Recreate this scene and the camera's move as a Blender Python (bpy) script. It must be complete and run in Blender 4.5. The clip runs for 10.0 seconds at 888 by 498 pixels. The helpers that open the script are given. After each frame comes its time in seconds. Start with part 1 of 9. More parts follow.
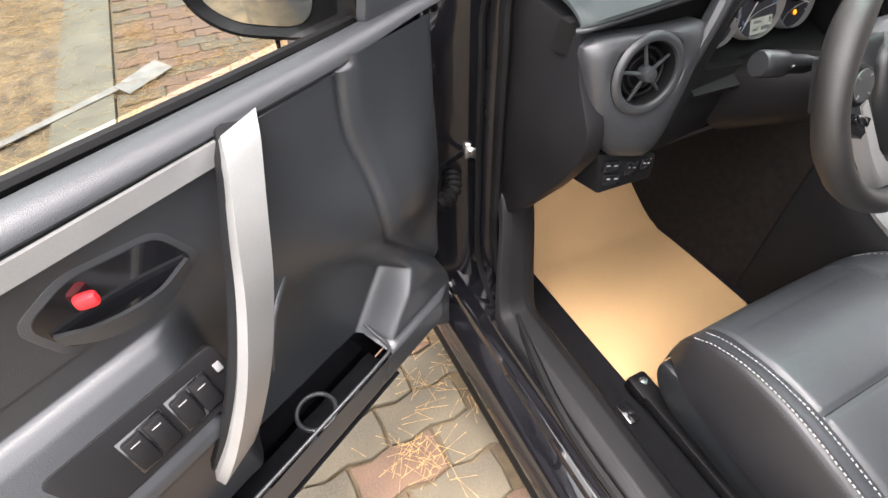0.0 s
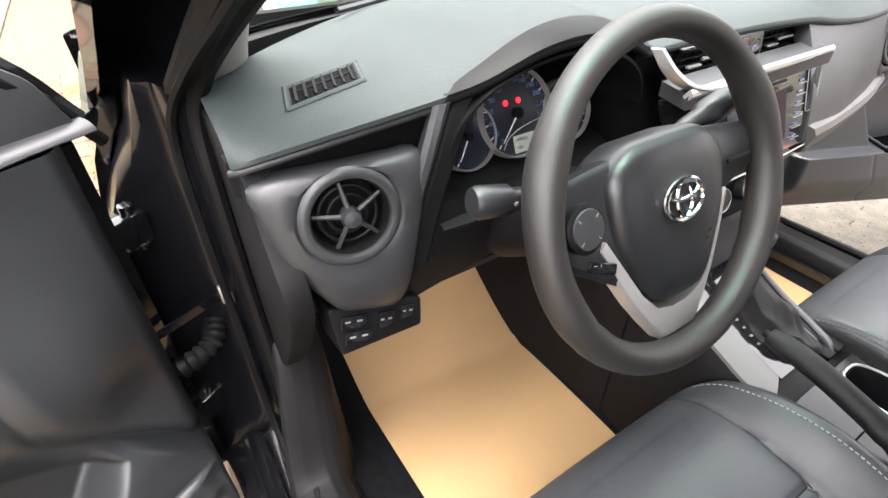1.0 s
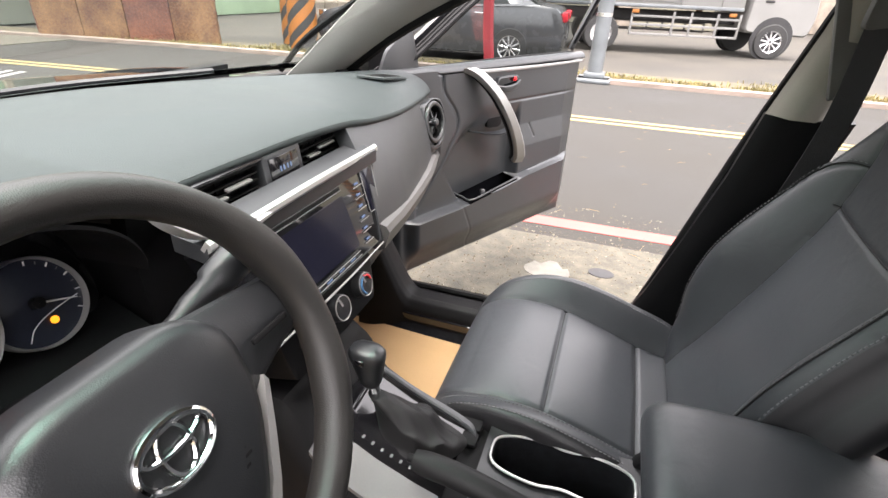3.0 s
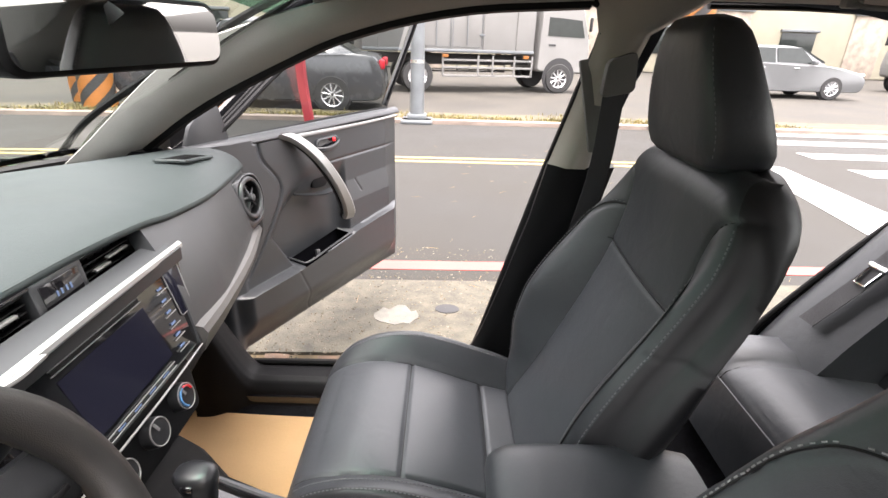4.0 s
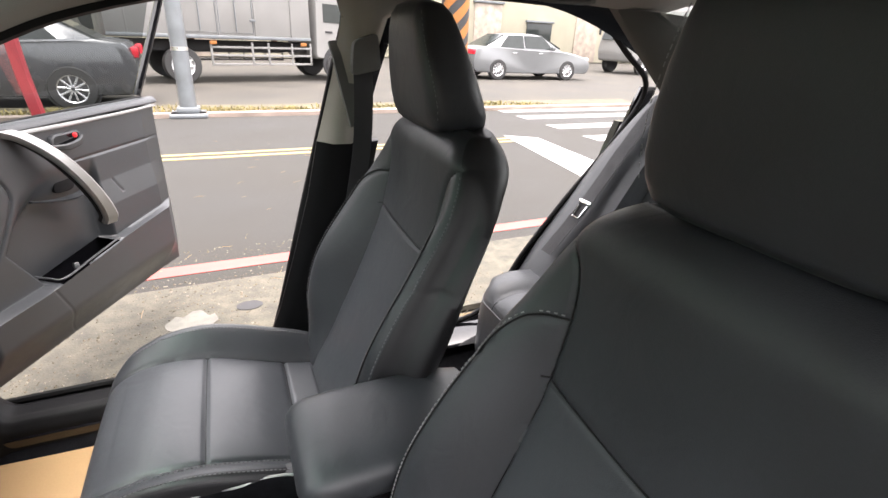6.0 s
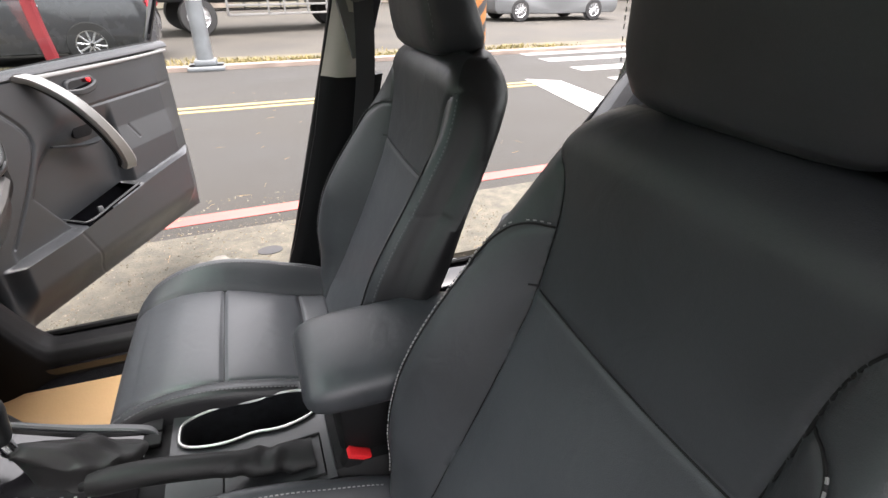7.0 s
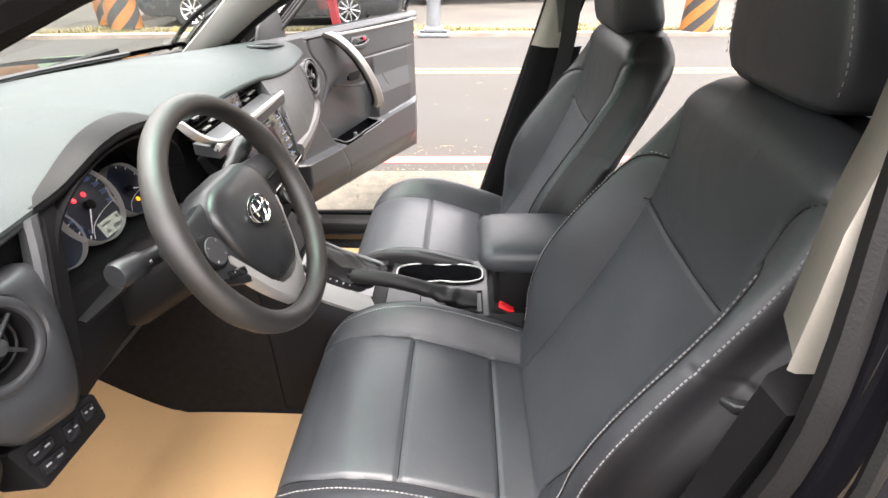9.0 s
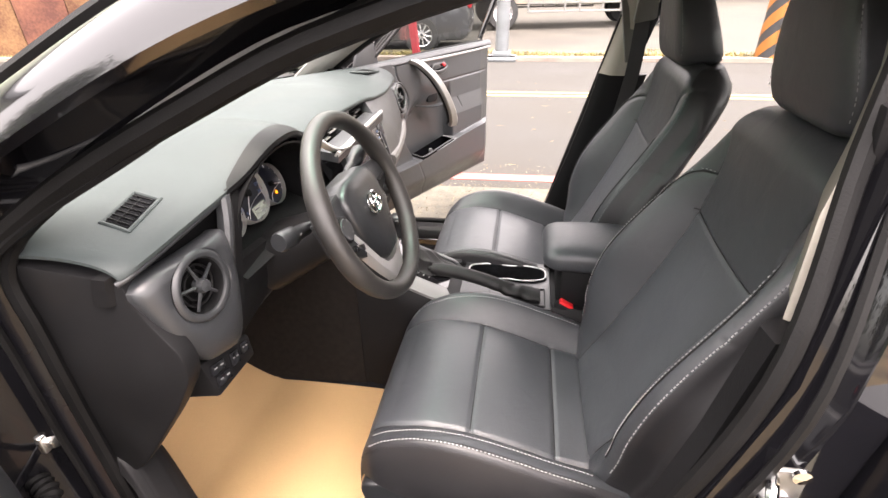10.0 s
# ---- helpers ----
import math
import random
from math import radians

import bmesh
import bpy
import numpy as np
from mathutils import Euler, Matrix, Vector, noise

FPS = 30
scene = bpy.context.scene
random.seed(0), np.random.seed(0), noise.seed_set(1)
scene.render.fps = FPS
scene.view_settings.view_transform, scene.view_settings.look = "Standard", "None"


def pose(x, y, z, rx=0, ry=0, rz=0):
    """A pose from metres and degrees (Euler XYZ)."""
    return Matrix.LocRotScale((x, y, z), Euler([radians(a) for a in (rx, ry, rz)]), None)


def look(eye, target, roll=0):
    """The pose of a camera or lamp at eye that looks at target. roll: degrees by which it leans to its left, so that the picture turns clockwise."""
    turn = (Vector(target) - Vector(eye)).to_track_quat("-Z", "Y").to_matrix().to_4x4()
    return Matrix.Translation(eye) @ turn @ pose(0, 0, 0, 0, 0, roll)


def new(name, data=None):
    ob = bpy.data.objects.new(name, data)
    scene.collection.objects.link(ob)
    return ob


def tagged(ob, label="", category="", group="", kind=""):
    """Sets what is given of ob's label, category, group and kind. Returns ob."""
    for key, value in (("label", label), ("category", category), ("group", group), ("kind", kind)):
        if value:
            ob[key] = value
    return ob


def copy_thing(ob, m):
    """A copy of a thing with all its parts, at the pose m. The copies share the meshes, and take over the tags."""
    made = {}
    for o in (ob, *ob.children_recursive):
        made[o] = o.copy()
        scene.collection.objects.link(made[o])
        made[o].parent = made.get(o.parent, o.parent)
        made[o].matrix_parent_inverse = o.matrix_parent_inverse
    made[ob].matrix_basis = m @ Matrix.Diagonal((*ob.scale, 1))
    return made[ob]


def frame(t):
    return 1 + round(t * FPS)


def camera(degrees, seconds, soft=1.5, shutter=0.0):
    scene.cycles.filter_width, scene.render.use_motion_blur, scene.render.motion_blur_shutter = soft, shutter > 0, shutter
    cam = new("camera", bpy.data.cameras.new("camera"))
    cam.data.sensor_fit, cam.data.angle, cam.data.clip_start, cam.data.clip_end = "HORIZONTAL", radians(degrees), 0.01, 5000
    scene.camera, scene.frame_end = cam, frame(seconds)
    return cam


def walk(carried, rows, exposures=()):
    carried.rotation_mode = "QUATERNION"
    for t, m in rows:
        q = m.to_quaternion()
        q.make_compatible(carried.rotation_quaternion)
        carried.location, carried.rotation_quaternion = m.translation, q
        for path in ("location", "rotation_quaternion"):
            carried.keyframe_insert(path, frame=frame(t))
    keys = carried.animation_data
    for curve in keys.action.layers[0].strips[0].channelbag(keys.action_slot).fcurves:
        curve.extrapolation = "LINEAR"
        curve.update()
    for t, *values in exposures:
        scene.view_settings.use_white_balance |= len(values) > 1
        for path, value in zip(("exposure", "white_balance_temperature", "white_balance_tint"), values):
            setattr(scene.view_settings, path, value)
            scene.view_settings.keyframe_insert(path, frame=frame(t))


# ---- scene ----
cam = camera(84.0, 10.0)
PATH = [
    (0, (-1.141, -0.258, 1.218), (-0.544, 0.992, -0.224), -1.3),
    (0.5, (-0.95, -0.255, 1.227), (-0.24, 1.032, -0.129), -1.1),
    (1, (-0.77, -0.231, 1.183), (0.09, 1.112, -0.025), -0.4),
    (1.5, (-0.667, -0.216, 1.113), (0.381, 1.099, 0.031), 0.5),
    (2, (-0.566, -0.213, 1.124), (0.734, 0.911, 0.1), 1.6),
    (2.5, (-0.531, -0.219, 1.17), (0.982, 0.637, 0.182), 1.8),
    (2.7, (-0.512, -0.222, 1.179), (1.074, 0.506, 0.203), 2.3),
    (4, (-0.473, -0.271, 1.26), (1.366, -0.29, 0.476), 2.0),
    (4.5, (-0.491, -0.292, 1.276), (1.34, -0.581, 0.526), 2.2),
    (5, (-0.506, -0.298, 1.274), (1.279, -0.819, 0.537), 2.6),
    (5.5, (-0.535, -0.307, 1.266), (1.186, -0.997, 0.516), 2.7),
    (5.7, (-0.55, -0.313, 1.26), (1.147, -1.047, 0.498), 2.6),
    (6.8, (-0.622, -0.347, 1.22), (1.017, -1.028, 0.298), 0.8),
    (7, (-0.622, -0.352, 1.21), (1.01, -0.984, 0.242), 0.4),
    (7.5, (-0.671, -0.334, 1.195), (0.974, -0.809, 0.163), 0.2),
    (8, (-0.76, -0.313, 1.206), (0.902, -0.599, 0.132), 0.0),
    (8.5, (-0.866, -0.313, 1.227), (0.819, -0.405, 0.153), 0.0),
    (9, (-0.993, -0.306, 1.262), (0.708, -0.247, 0.212), -0.1),
    (9.5, (-1.051, -0.282, 1.285), (0.656, -0.091, 0.259), -0.6),
    (10, (-1.176, -0.276, 1.306), (0.545, 0.007, 0.326), -0.8),
]
walk(cam, [(t, look(eye, target, roll)) for t, eye, target, roll in PATH],
     [(0.0, 3.48, 6700, 15), (1.0, 3.62, 6700, 15), (2.0, 3.37, 6800, 16), (2.7, 3.24, 6800, 16), (5.0, 3.29, 6800, 17), (7.0, 3.04, 6700, 15), (8.0, 3.62, 6800, 15), (8.5, 3.76, 6800, 15), (9.0, 3.74, 6900, 16), (10.0, 3.72, 7200, 20)])

# ---- light ----
SUN_EL, SUN_AZ = 80.0, -118.0
world = bpy.data.worlds.new("world")
scene.world = world
world.use_nodes = True
wn, wl = world.node_tree.nodes, world.node_tree.links
sky = wn.new("ShaderNodeTexSky")
sky.sky_type, sky.sun_disc = "NISHITA", False
sky.sun_elevation, sky.sun_rotation = radians(SUN_EL), radians(SUN_AZ)
sky.air_density, sky.dust_density, sky.ozone_density = 1.0, 6.0, 1.0
haze = wn.new("ShaderNodeHueSaturation")
haze.inputs["Saturation"].default_value = 0.22
wl.new(sky.outputs[0], haze.inputs["Color"])
wl.new(haze.outputs[0], wn["Background"].inputs["Color"])
wn["Background"].inputs["Strength"].default_value = 0.15
sun = new("sun", bpy.data.lights.new("sun", "SUN"))
sun.data.energy, sun.data.angle, sun.data.color = 0.5, radians(178), (1.0, 0.97, 0.93)
sun.matrix_world = look((20 * math.sin(radians(SUN_AZ)) * math.cos(radians(SUN_EL)), 20 * math.cos(radians(SUN_AZ)) * math.cos(radians(SUN_EL)), 20 * math.sin(radians(SUN_EL))), (0, 0, 0))


# ---- materials ----
def mat(name, col, rough=0.5, metal=0.0, var=0.15, scale=6.0, bump=0.0, bscale=300.0, col2=None, coat=0.0, fine=40.0,
        spec=0.5, rvar=0.1, trans=0.0, voronoi=False, wrinkle=0.0):
    """A surface with two scales of colour variation, uneven gloss and fine relief."""
    m = bpy.data.materials.new(name)
    m.use_nodes = True
    n, l = m.node_tree.nodes, m.node_tree.links
    b = n["Principled BSDF"]
    b.inputs["Roughness"].default_value, b.inputs["Metallic"].default_value = rough, metal
    b.inputs["Coat Weight"].default_value, b.inputs["Coat Roughness"].default_value = coat, 0.04
    b.inputs["Specular IOR Level"].default_value = spec
    b.inputs["Transmission Weight"].default_value = trans
    tc = n.new("ShaderNodeTexCoord")
    big, small = n.new("ShaderNodeTexNoise"), n.new("ShaderNodeTexNoise")
    big.inputs["Scale"].default_value, small.inputs["Scale"].default_value = scale, scale * fine
    big.inputs["Detail"].default_value = 5.0
    for q in (big, small):
        l.new(tc.outputs["Object"], q.inputs["Vector"])
    add = n.new("ShaderNodeMath")
    add.operation = "MULTIPLY_ADD"
    l.new(small.outputs["Fac"], add.inputs[0])
    add.inputs[1].default_value = 0.4
    l.new(big.outputs["Fac"], add.inputs[2])
    ramp = n.new("ShaderNodeValToRGB")
    lo = [c * (1 - var) for c in col]
    hi = list(col2) if col2 else [min(1, c * (1 + var)) for c in col]
    ramp.color_ramp.elements[0].position, ramp.color_ramp.elements[1].position = 0.5, 0.92
    ramp.color_ramp.elements[0].color, ramp.color_ramp.elements[1].color = (*lo, 1), (*hi, 1)
    l.new(add.outputs[0], ramp.inputs[0])
    l.new(ramp.outputs[0], b.inputs["Base Color"])
    if rvar:
        mr = n.new("ShaderNodeMapRange")
        mr.inputs["From Min"].default_value, mr.inputs["From Max"].default_value = 0.3, 0.7
        mr.inputs["To Min"].default_value, mr.inputs["To Max"].default_value = max(0.01, rough - rvar), min(1, rough + rvar)
        l.new(big.outputs["Fac"], mr.inputs[0])
        l.new(mr.outputs[0], b.inputs["Roughness"])
    if bump:
        t = n.new("ShaderNodeTexVoronoi" if voronoi else "ShaderNodeTexNoise")
        t.inputs["Scale"].default_value = bscale
        l.new(tc.outputs["Object"], t.inputs["Vector"])
        bp = n.new("ShaderNodeBump")
        bp.inputs["Strength"].default_value, bp.inputs["Distance"].default_value = bump, 0.002
        l.new(t.outputs[0], bp.inputs["Height"])
        l.new(bp.outputs[0], b.inputs["Normal"])
        if wrinkle:
            w = n.new("ShaderNodeTexNoise")
            w.inputs["Scale"].default_value, w.inputs["Detail"].default_value, w.inputs["Distortion"].default_value = 16.0, 3.0, 1.2
            l.new(tc.outputs["Object"], w.inputs["Vector"])
            bw = n.new("ShaderNodeBump")
            bw.inputs["Strength"].default_value, bw.inputs["Distance"].default_value = wrinkle, 0.006
            l.new(w.outputs[0], bw.inputs["Height"])
            l.new(bw.outputs[0], bp.inputs["Normal"])
    return m


def glow(name, col, strength):
    m = bpy.data.materials.new(name)
    m.use_nodes = True
    b = m.node_tree.nodes["Principled BSDF"]
    b.inputs["Base Color"].default_value = (*[c * 0.2 for c in col], 1)
    b.inputs["Roughness"].default_value, b.inputs["Specular IOR Level"].default_value = 0.12, 0.3
    b.inputs["Emission Color"].default_value, b.inputs["Emission Strength"].default_value = (*col, 1), strength
    return m


def glass_mat(name, tint, rough=0.0, ior=1.45):
    m = bpy.data.materials.new(name)
    m.use_nodes = True
    n, l = m.node_tree.nodes, m.node_tree.links
    n.remove(n["Principled BSDF"])
    tr, gl, mx, lw, pw, ma = (n.new(k) for k in ("ShaderNodeBsdfTransparent", "ShaderNodeBsdfGlossy", "ShaderNodeMixShader", "ShaderNodeLayerWeight", "ShaderNodeMath", "ShaderNodeMath"))
    tr.inputs[0].default_value = (*tint, 1)
    gl.inputs["Roughness"].default_value = rough
    lw.inputs[0].default_value = 0.5
    pw.operation, ma.operation = "POWER", "MULTIPLY_ADD"
    pw.inputs[1].default_value, ma.inputs[1].default_value, ma.inputs[2].default_value = 5.0, 0.85, 0.05
    l.new(lw.outputs["Facing"], pw.inputs[0]), l.new(pw.outputs[0], ma.inputs[0])
    l.new(ma.outputs[0], mx.inputs[0]), l.new(tr.outputs[0], mx.inputs[1]), l.new(gl.outputs[0], mx.inputs[2])
    l.new(mx.outputs[0], n["Material Output"].inputs[0])
    return m


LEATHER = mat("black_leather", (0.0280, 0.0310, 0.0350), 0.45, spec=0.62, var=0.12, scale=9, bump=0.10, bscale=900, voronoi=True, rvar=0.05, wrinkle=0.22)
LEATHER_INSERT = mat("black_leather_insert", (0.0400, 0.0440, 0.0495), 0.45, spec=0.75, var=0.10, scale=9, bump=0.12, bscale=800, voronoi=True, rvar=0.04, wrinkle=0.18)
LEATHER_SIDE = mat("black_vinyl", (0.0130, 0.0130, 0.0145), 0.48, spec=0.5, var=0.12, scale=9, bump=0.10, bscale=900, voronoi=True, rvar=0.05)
THREAD = mat("grey_thread", (0.26, 0.26, 0.26), 0.8, var=0.1)
PAD = mat("soft_dash_skin", (0.0285, 0.0360, 0.0365), 0.56, spec=0.28, var=0.10, scale=5, bump=0.25, bscale=700, voronoi=True, rvar=0.05)
PLASTIC = mat("black_grained_plastic", (0.0118, 0.0128, 0.0142), 0.34, spec=0.6, var=0.15, scale=7, bump=0.1, bscale=900, voronoi=True, rvar=0.06)
PLASTIC_DK = mat("dark_plastic", (0.007, 0.007, 0.0075), 0.5, spec=0.12, var=0.15, scale=8, bump=0.1, bscale=700)
GREYTRIM = mat("charcoal_trim", (0.0245, 0.0262, 0.0285), 0.36, spec=0.55, var=0.10, scale=6, bump=0.15, bscale=900, voronoi=True, rvar=0.05)
DOORTRIM = mat("charcoal_door_plastic", (0.0165, 0.0185, 0.0210), 0.38, spec=0.7, var=0.12, scale=6, bump=0.08, bscale=900, voronoi=True, rvar=0.05)
GLOSSBLK = mat("piano_black", (0.006, 0.006, 0.007), 0.08, var=0.1, rvar=0.03, coat=0.5)
JAMB = mat("black_door_jamb_paint", (0.004, 0.004, 0.005), 0.22, spec=0.25, var=0.2, scale=4, coat=0.25, rvar=0.08)
TUNNEL = mat("brown_black_tunnel_carpet", (0.0125, 0.0105, 0.0095), 0.95, var=0.4, scale=60, bump=1.0, bscale=900, spec=0.1)
PAINT = mat("black_car_paint", (0.004, 0.004, 0.005), 0.10, spec=0.3, var=0.2, scale=4, coat=0.8, rvar=0.06)
RUBBER = mat("black_rubber", (0.0035, 0.0035, 0.0037), 0.55, spec=0.16, var=0.2, scale=12, bump=0.2, bscale=400)
SILVER = mat("satin_silver", (0.25, 0.25, 0.245), 0.36, metal=0.6, var=0.06, scale=10, rvar=0.05)
SPOKESILVER = mat("bright_satin_silver", (0.50, 0.50, 0.49), 0.32, metal=0.65, var=0.05, scale=10, rvar=0.04)
CHROME = mat("chrome", (0.82, 0.83, 0.84), 0.10, metal=1.0, var=0.05, rvar=0.03)
STEEL = mat("zinc_steel", (0.55, 0.55, 0.54), 0.32, metal=1.0, var=0.2, scale=40)
WHEELSKIN = mat("wheel_grip", (0.0140, 0.0132, 0.0125), 0.44, spec=0.65, var=0.12, scale=12, bump=0.16, bscale=1000, voronoi=True, rvar=0.05)
KRAFT = mat("kraft_paper", (0.3906, 0.2455, 0.1190), 0.78, var=0.07, scale=5, bump=0.12, bscale=160, fine=60)
BOOT = mat("boot_leather", (0.0075, 0.0075, 0.008), 0.55, spec=0.28, var=0.15, scale=12, bump=0.12, bscale=900, voronoi=True, rvar=0.05)
CARPET = mat("black_carpet", (0.0060, 0.0062, 0.0075), 0.98, var=0.5, scale=60, bump=1.0, bscale=900, spec=0.1)
HEADLINER = mat("grey_headliner", (0.27, 0.265, 0.25), 0.92, var=0.06, scale=8, bump=0.4, bscale=700, spec=0.2)
QUARTER = mat("grey_pillar_fabric", (0.13, 0.128, 0.122), 0.9, var=0.08, scale=8, bump=0.4, bscale=700, spec=0.2)
BEIGE = mat("light_grey_trim", (0.29, 0.27, 0.235), 0.6, var=0.05, scale=8, bump=0.15, bscale=700)
PILLAR_DK = mat("dark_pillar_trim", (0.0055, 0.0055, 0.006), 0.5, spec=0.10, var=0.1, scale=8, bump=0.2, bscale=700)
BELT = mat("belt_webbing", (0.026, 0.026, 0.028), 0.7, var=0.2, scale=30, bump=0.6, bscale=600)
RED = mat("red_plastic", (0.62, 0.02, 0.025), 0.35, var=0.1)
WHITEMARK = mat("white_print", (0.7, 0.7, 0.7), 0.6, var=0.05)
GREYMARK = mat("grey_print", (0.15, 0.15, 0.15), 0.6, var=0.05)
GLASS = glass_mat("clear_glass", (0.80, 0.85, 0.825))
TINT = glass_mat("tinted_door_glass", (0.40, 0.43, 0.43))
MIRROR = mat("mirror_silver", (0.85, 0.86, 0.86), 0.02, metal=1.0, var=0.01, rvar=0.0)
LCD = glow("lcd_glow", (0.62, 0.68, 0.60), 0.03)
BLUEGLOW = glow("blue_legend_glow", (0.26, 0.38, 0.66), 0.030)
REDGLOW = glow("red_lamp_glow", (1.0, 0.02, 0.03), 0.30)
ORANGEGLOW = glow("amber_lamp_glow", (1.0, 0.30, 0.02), 0.25)
SCREENGLOW = glow("screen_glow", (0.030, 0.031, 0.055), 0.012)
DIAL = mat("dial_face", (0.012, 0.015, 0.026), 0.35, var=0.2)
ASPHALT = mat("asphalt", (0.0184, 0.0170, 0.0143), 0.9, var=0.28, scale=0.7, bump=0.8, bscale=160, fine=160)
CONCRETE = mat("weathered_concrete", (0.0626, 0.0570, 0.0431), 0.92, var=0.45, scale=13.0, bump=1.0, bscale=110, fine=14)
LOT = mat("dusty_lot", (0.0340, 0.0303, 0.0244), 0.95, var=0.42, scale=0.9, bump=0.8, bscale=40, fine=30)
SOIL = mat("needle_litter_soil", (0.0672, 0.0474, 0.0253), 0.95, var=0.5, scale=9, bump=1.0, bscale=70, col2=(0.16, 0.115, 0.06), fine=14)
JOINT = mat("sandy_joints", (0.09, 0.065, 0.035), 0.95, var=0.5, scale=14, bump=1.0, bscale=120)
PAVER = mat("paver_stone", (0.0770, 0.0642, 0.0428), 0.88, var=0.3, scale=7, bump=0.6, bscale=160, fine=25)
PAVER_RED = mat("red_paver_stone", (0.0984, 0.0599, 0.0385), 0.88, var=0.3, scale=7, bump=0.6, bscale=160, fine=25)
NEEDLE = mat("dry_pine_needle", (0.30, 0.185, 0.07), 0.7, var=0.25, scale=20)
REDLINE = mat("faded_red_paint", (0.2610, 0.0653, 0.0566), 0.85, var=0.2, scale=3, fine=60)
YELLOWLINE = mat("yellow_road_paint", (0.2114, 0.1683, 0.0666), 0.8, var=0.15, scale=3, fine=60)
# bay-line white, its colour darkened for the dimming by the tinted door glass
DIMMEDLINE = mat("dimmed_white_paint", (0.1479, 0.1436, 0.1305), 0.85, var=0.3, scale=12, fine=40)
WHITELINE = mat("white_road_paint", (0.2218, 0.2189, 0.2100), 0.8, var=0.12, scale=3, fine=60)
GRASS = mat("dry_grass", (0.0548, 0.0470, 0.0235), 0.9, var=0.5, scale=5, col2=(0.105, 0.088, 0.055), fine=24)
BLADE = mat("grass_blade", (0.12, 0.115, 0.030), 0.8, var=0.4, scale=3, col2=(0.22, 0.17, 0.06), fine=20)
PLATE = mat("satin_grey_plate", (0.17, 0.17, 0.17), 0.42, metal=0.15, var=0.06, scale=10, rvar=0.05)
THREAD_MID = mat("muted_thread", (0.13, 0.13, 0.135), 0.8, var=0.1)
TRUCKWHITE = mat("truck_white", (0.1646, 0.1630, 0.1569), 0.45, var=0.06, scale=2)
CARSILVER = mat("silver_car_paint", (0.1044, 0.1087, 0.1122), 0.30, metal=0.3, var=0.02, coat=0.6, rvar=0.0)
CARDARK = mat("dark_grey_car_paint", (0.045, 0.047, 0.052), 0.25, var=0.1, coat=0.8)
CARGLASS = mat("dark_car_glass", (0.02, 0.024, 0.023), 0.06, spec=0.3, var=0.1, rvar=0.02)
TYRE = mat("tyre_rubber", (0.022, 0.022, 0.022), 0.85, var=0.3, scale=9)
ALLOY = mat("alloy_rim", (0.6, 0.6, 0.61), 0.3, metal=0.8, var=0.08)
TAIL = mat("red_tail_lens", (0.55, 0.015, 0.03), 0.15, var=0.1)
ORANGE = mat("orange_marking", (0.24, 0.085, 0.012), 0.6, var=0.15)
GALV = mat("galvanised_pole", (0.1257, 0.1369, 0.1442), 0.5, metal=0.3, var=0.15, scale=5)
WALLCREAM = mat("cream_render", (0.2662, 0.2478, 0.1885), 0.9, var=0.12, scale=0.8, fine=60)
GREENWALL = mat("pale_green_sheet_wall", (0.2297, 0.2526, 0.2067), 0.7, var=0.15, scale=0.7)
RUST = mat("rusty_sheet", (0.115, 0.034, 0.011), 0.85, var=0.5, scale=2.2, col2=(0.18, 0.10, 0.045), fine=12)
RUST2 = mat("maroon_sheet", (0.095, 0.025, 0.015), 0.85, var=0.4, scale=2.0, col2=(0.15, 0.06, 0.035), fine=12)
TIMBER = mat("grey_board", (0.26, 0.22, 0.18), 0.9, var=0.3, scale=3, fine=20)
BLACKMARK = mat("black_marking", (0.018, 0.018, 0.019), 0.7, var=0.2)
CYANSHEET = mat("light_blue_sheet", (0.2400, 0.5280, 0.5920), 0.6, var=0.08)
GREENLEAF = mat("tree_leaf", (0.05, 0.085, 0.03), 0.7, var=0.5, scale=3)
BARK = mat("bark", (0.12, 0.09, 0.06), 0.9, var=0.4, scale=9)


# ---- builders ----
def V(*a):
    return Vector(a)


def thing(name, at, label, category, group="", kind=""):
    ob = new(name)
    ob.empty_display_size = 0.05
    ob.matrix_world = Matrix.Translation(at)
    return tagged(ob, label, category, group, kind)


def finish(name, bm, material, smooth=True, angle=40):
    bmesh.ops.remove_doubles(bm, verts=bm.verts, dist=1e-6)
    bmesh.ops.recalc_face_normals(bm, faces=bm.faces)
    me = bpy.data.meshes.new(name)
    bm.to_mesh(me)
    bm.free()
    for m in material if isinstance(material, (list, tuple)) else (material,):
        me.materials.append(m)
    if smooth:
        me.polygons.foreach_set("use_smooth", [True] * len(me.polygons))
        me.set_sharp_from_angle(angle=radians(angle))
    return new(name, me)


def part(name, bm, material, parent=None, label="", smooth=True, angle=40):
    """Links a bmesh as one mesh object under a thing or a part."""
    ob = finish(name, bm, material, smooth, angle)
    if parent is not None:
        ob.parent = parent
        if parent.parent is None:
            ob.matrix_parent_inverse = parent.matrix_basis.inverted()
    return tagged(ob, label) if label else ob


def solo(name, bm, material, label, category, group="", kind="", smooth=True, angle=40):
    return tagged(finish(name, bm, material, smooth, angle), label, category, group, kind)


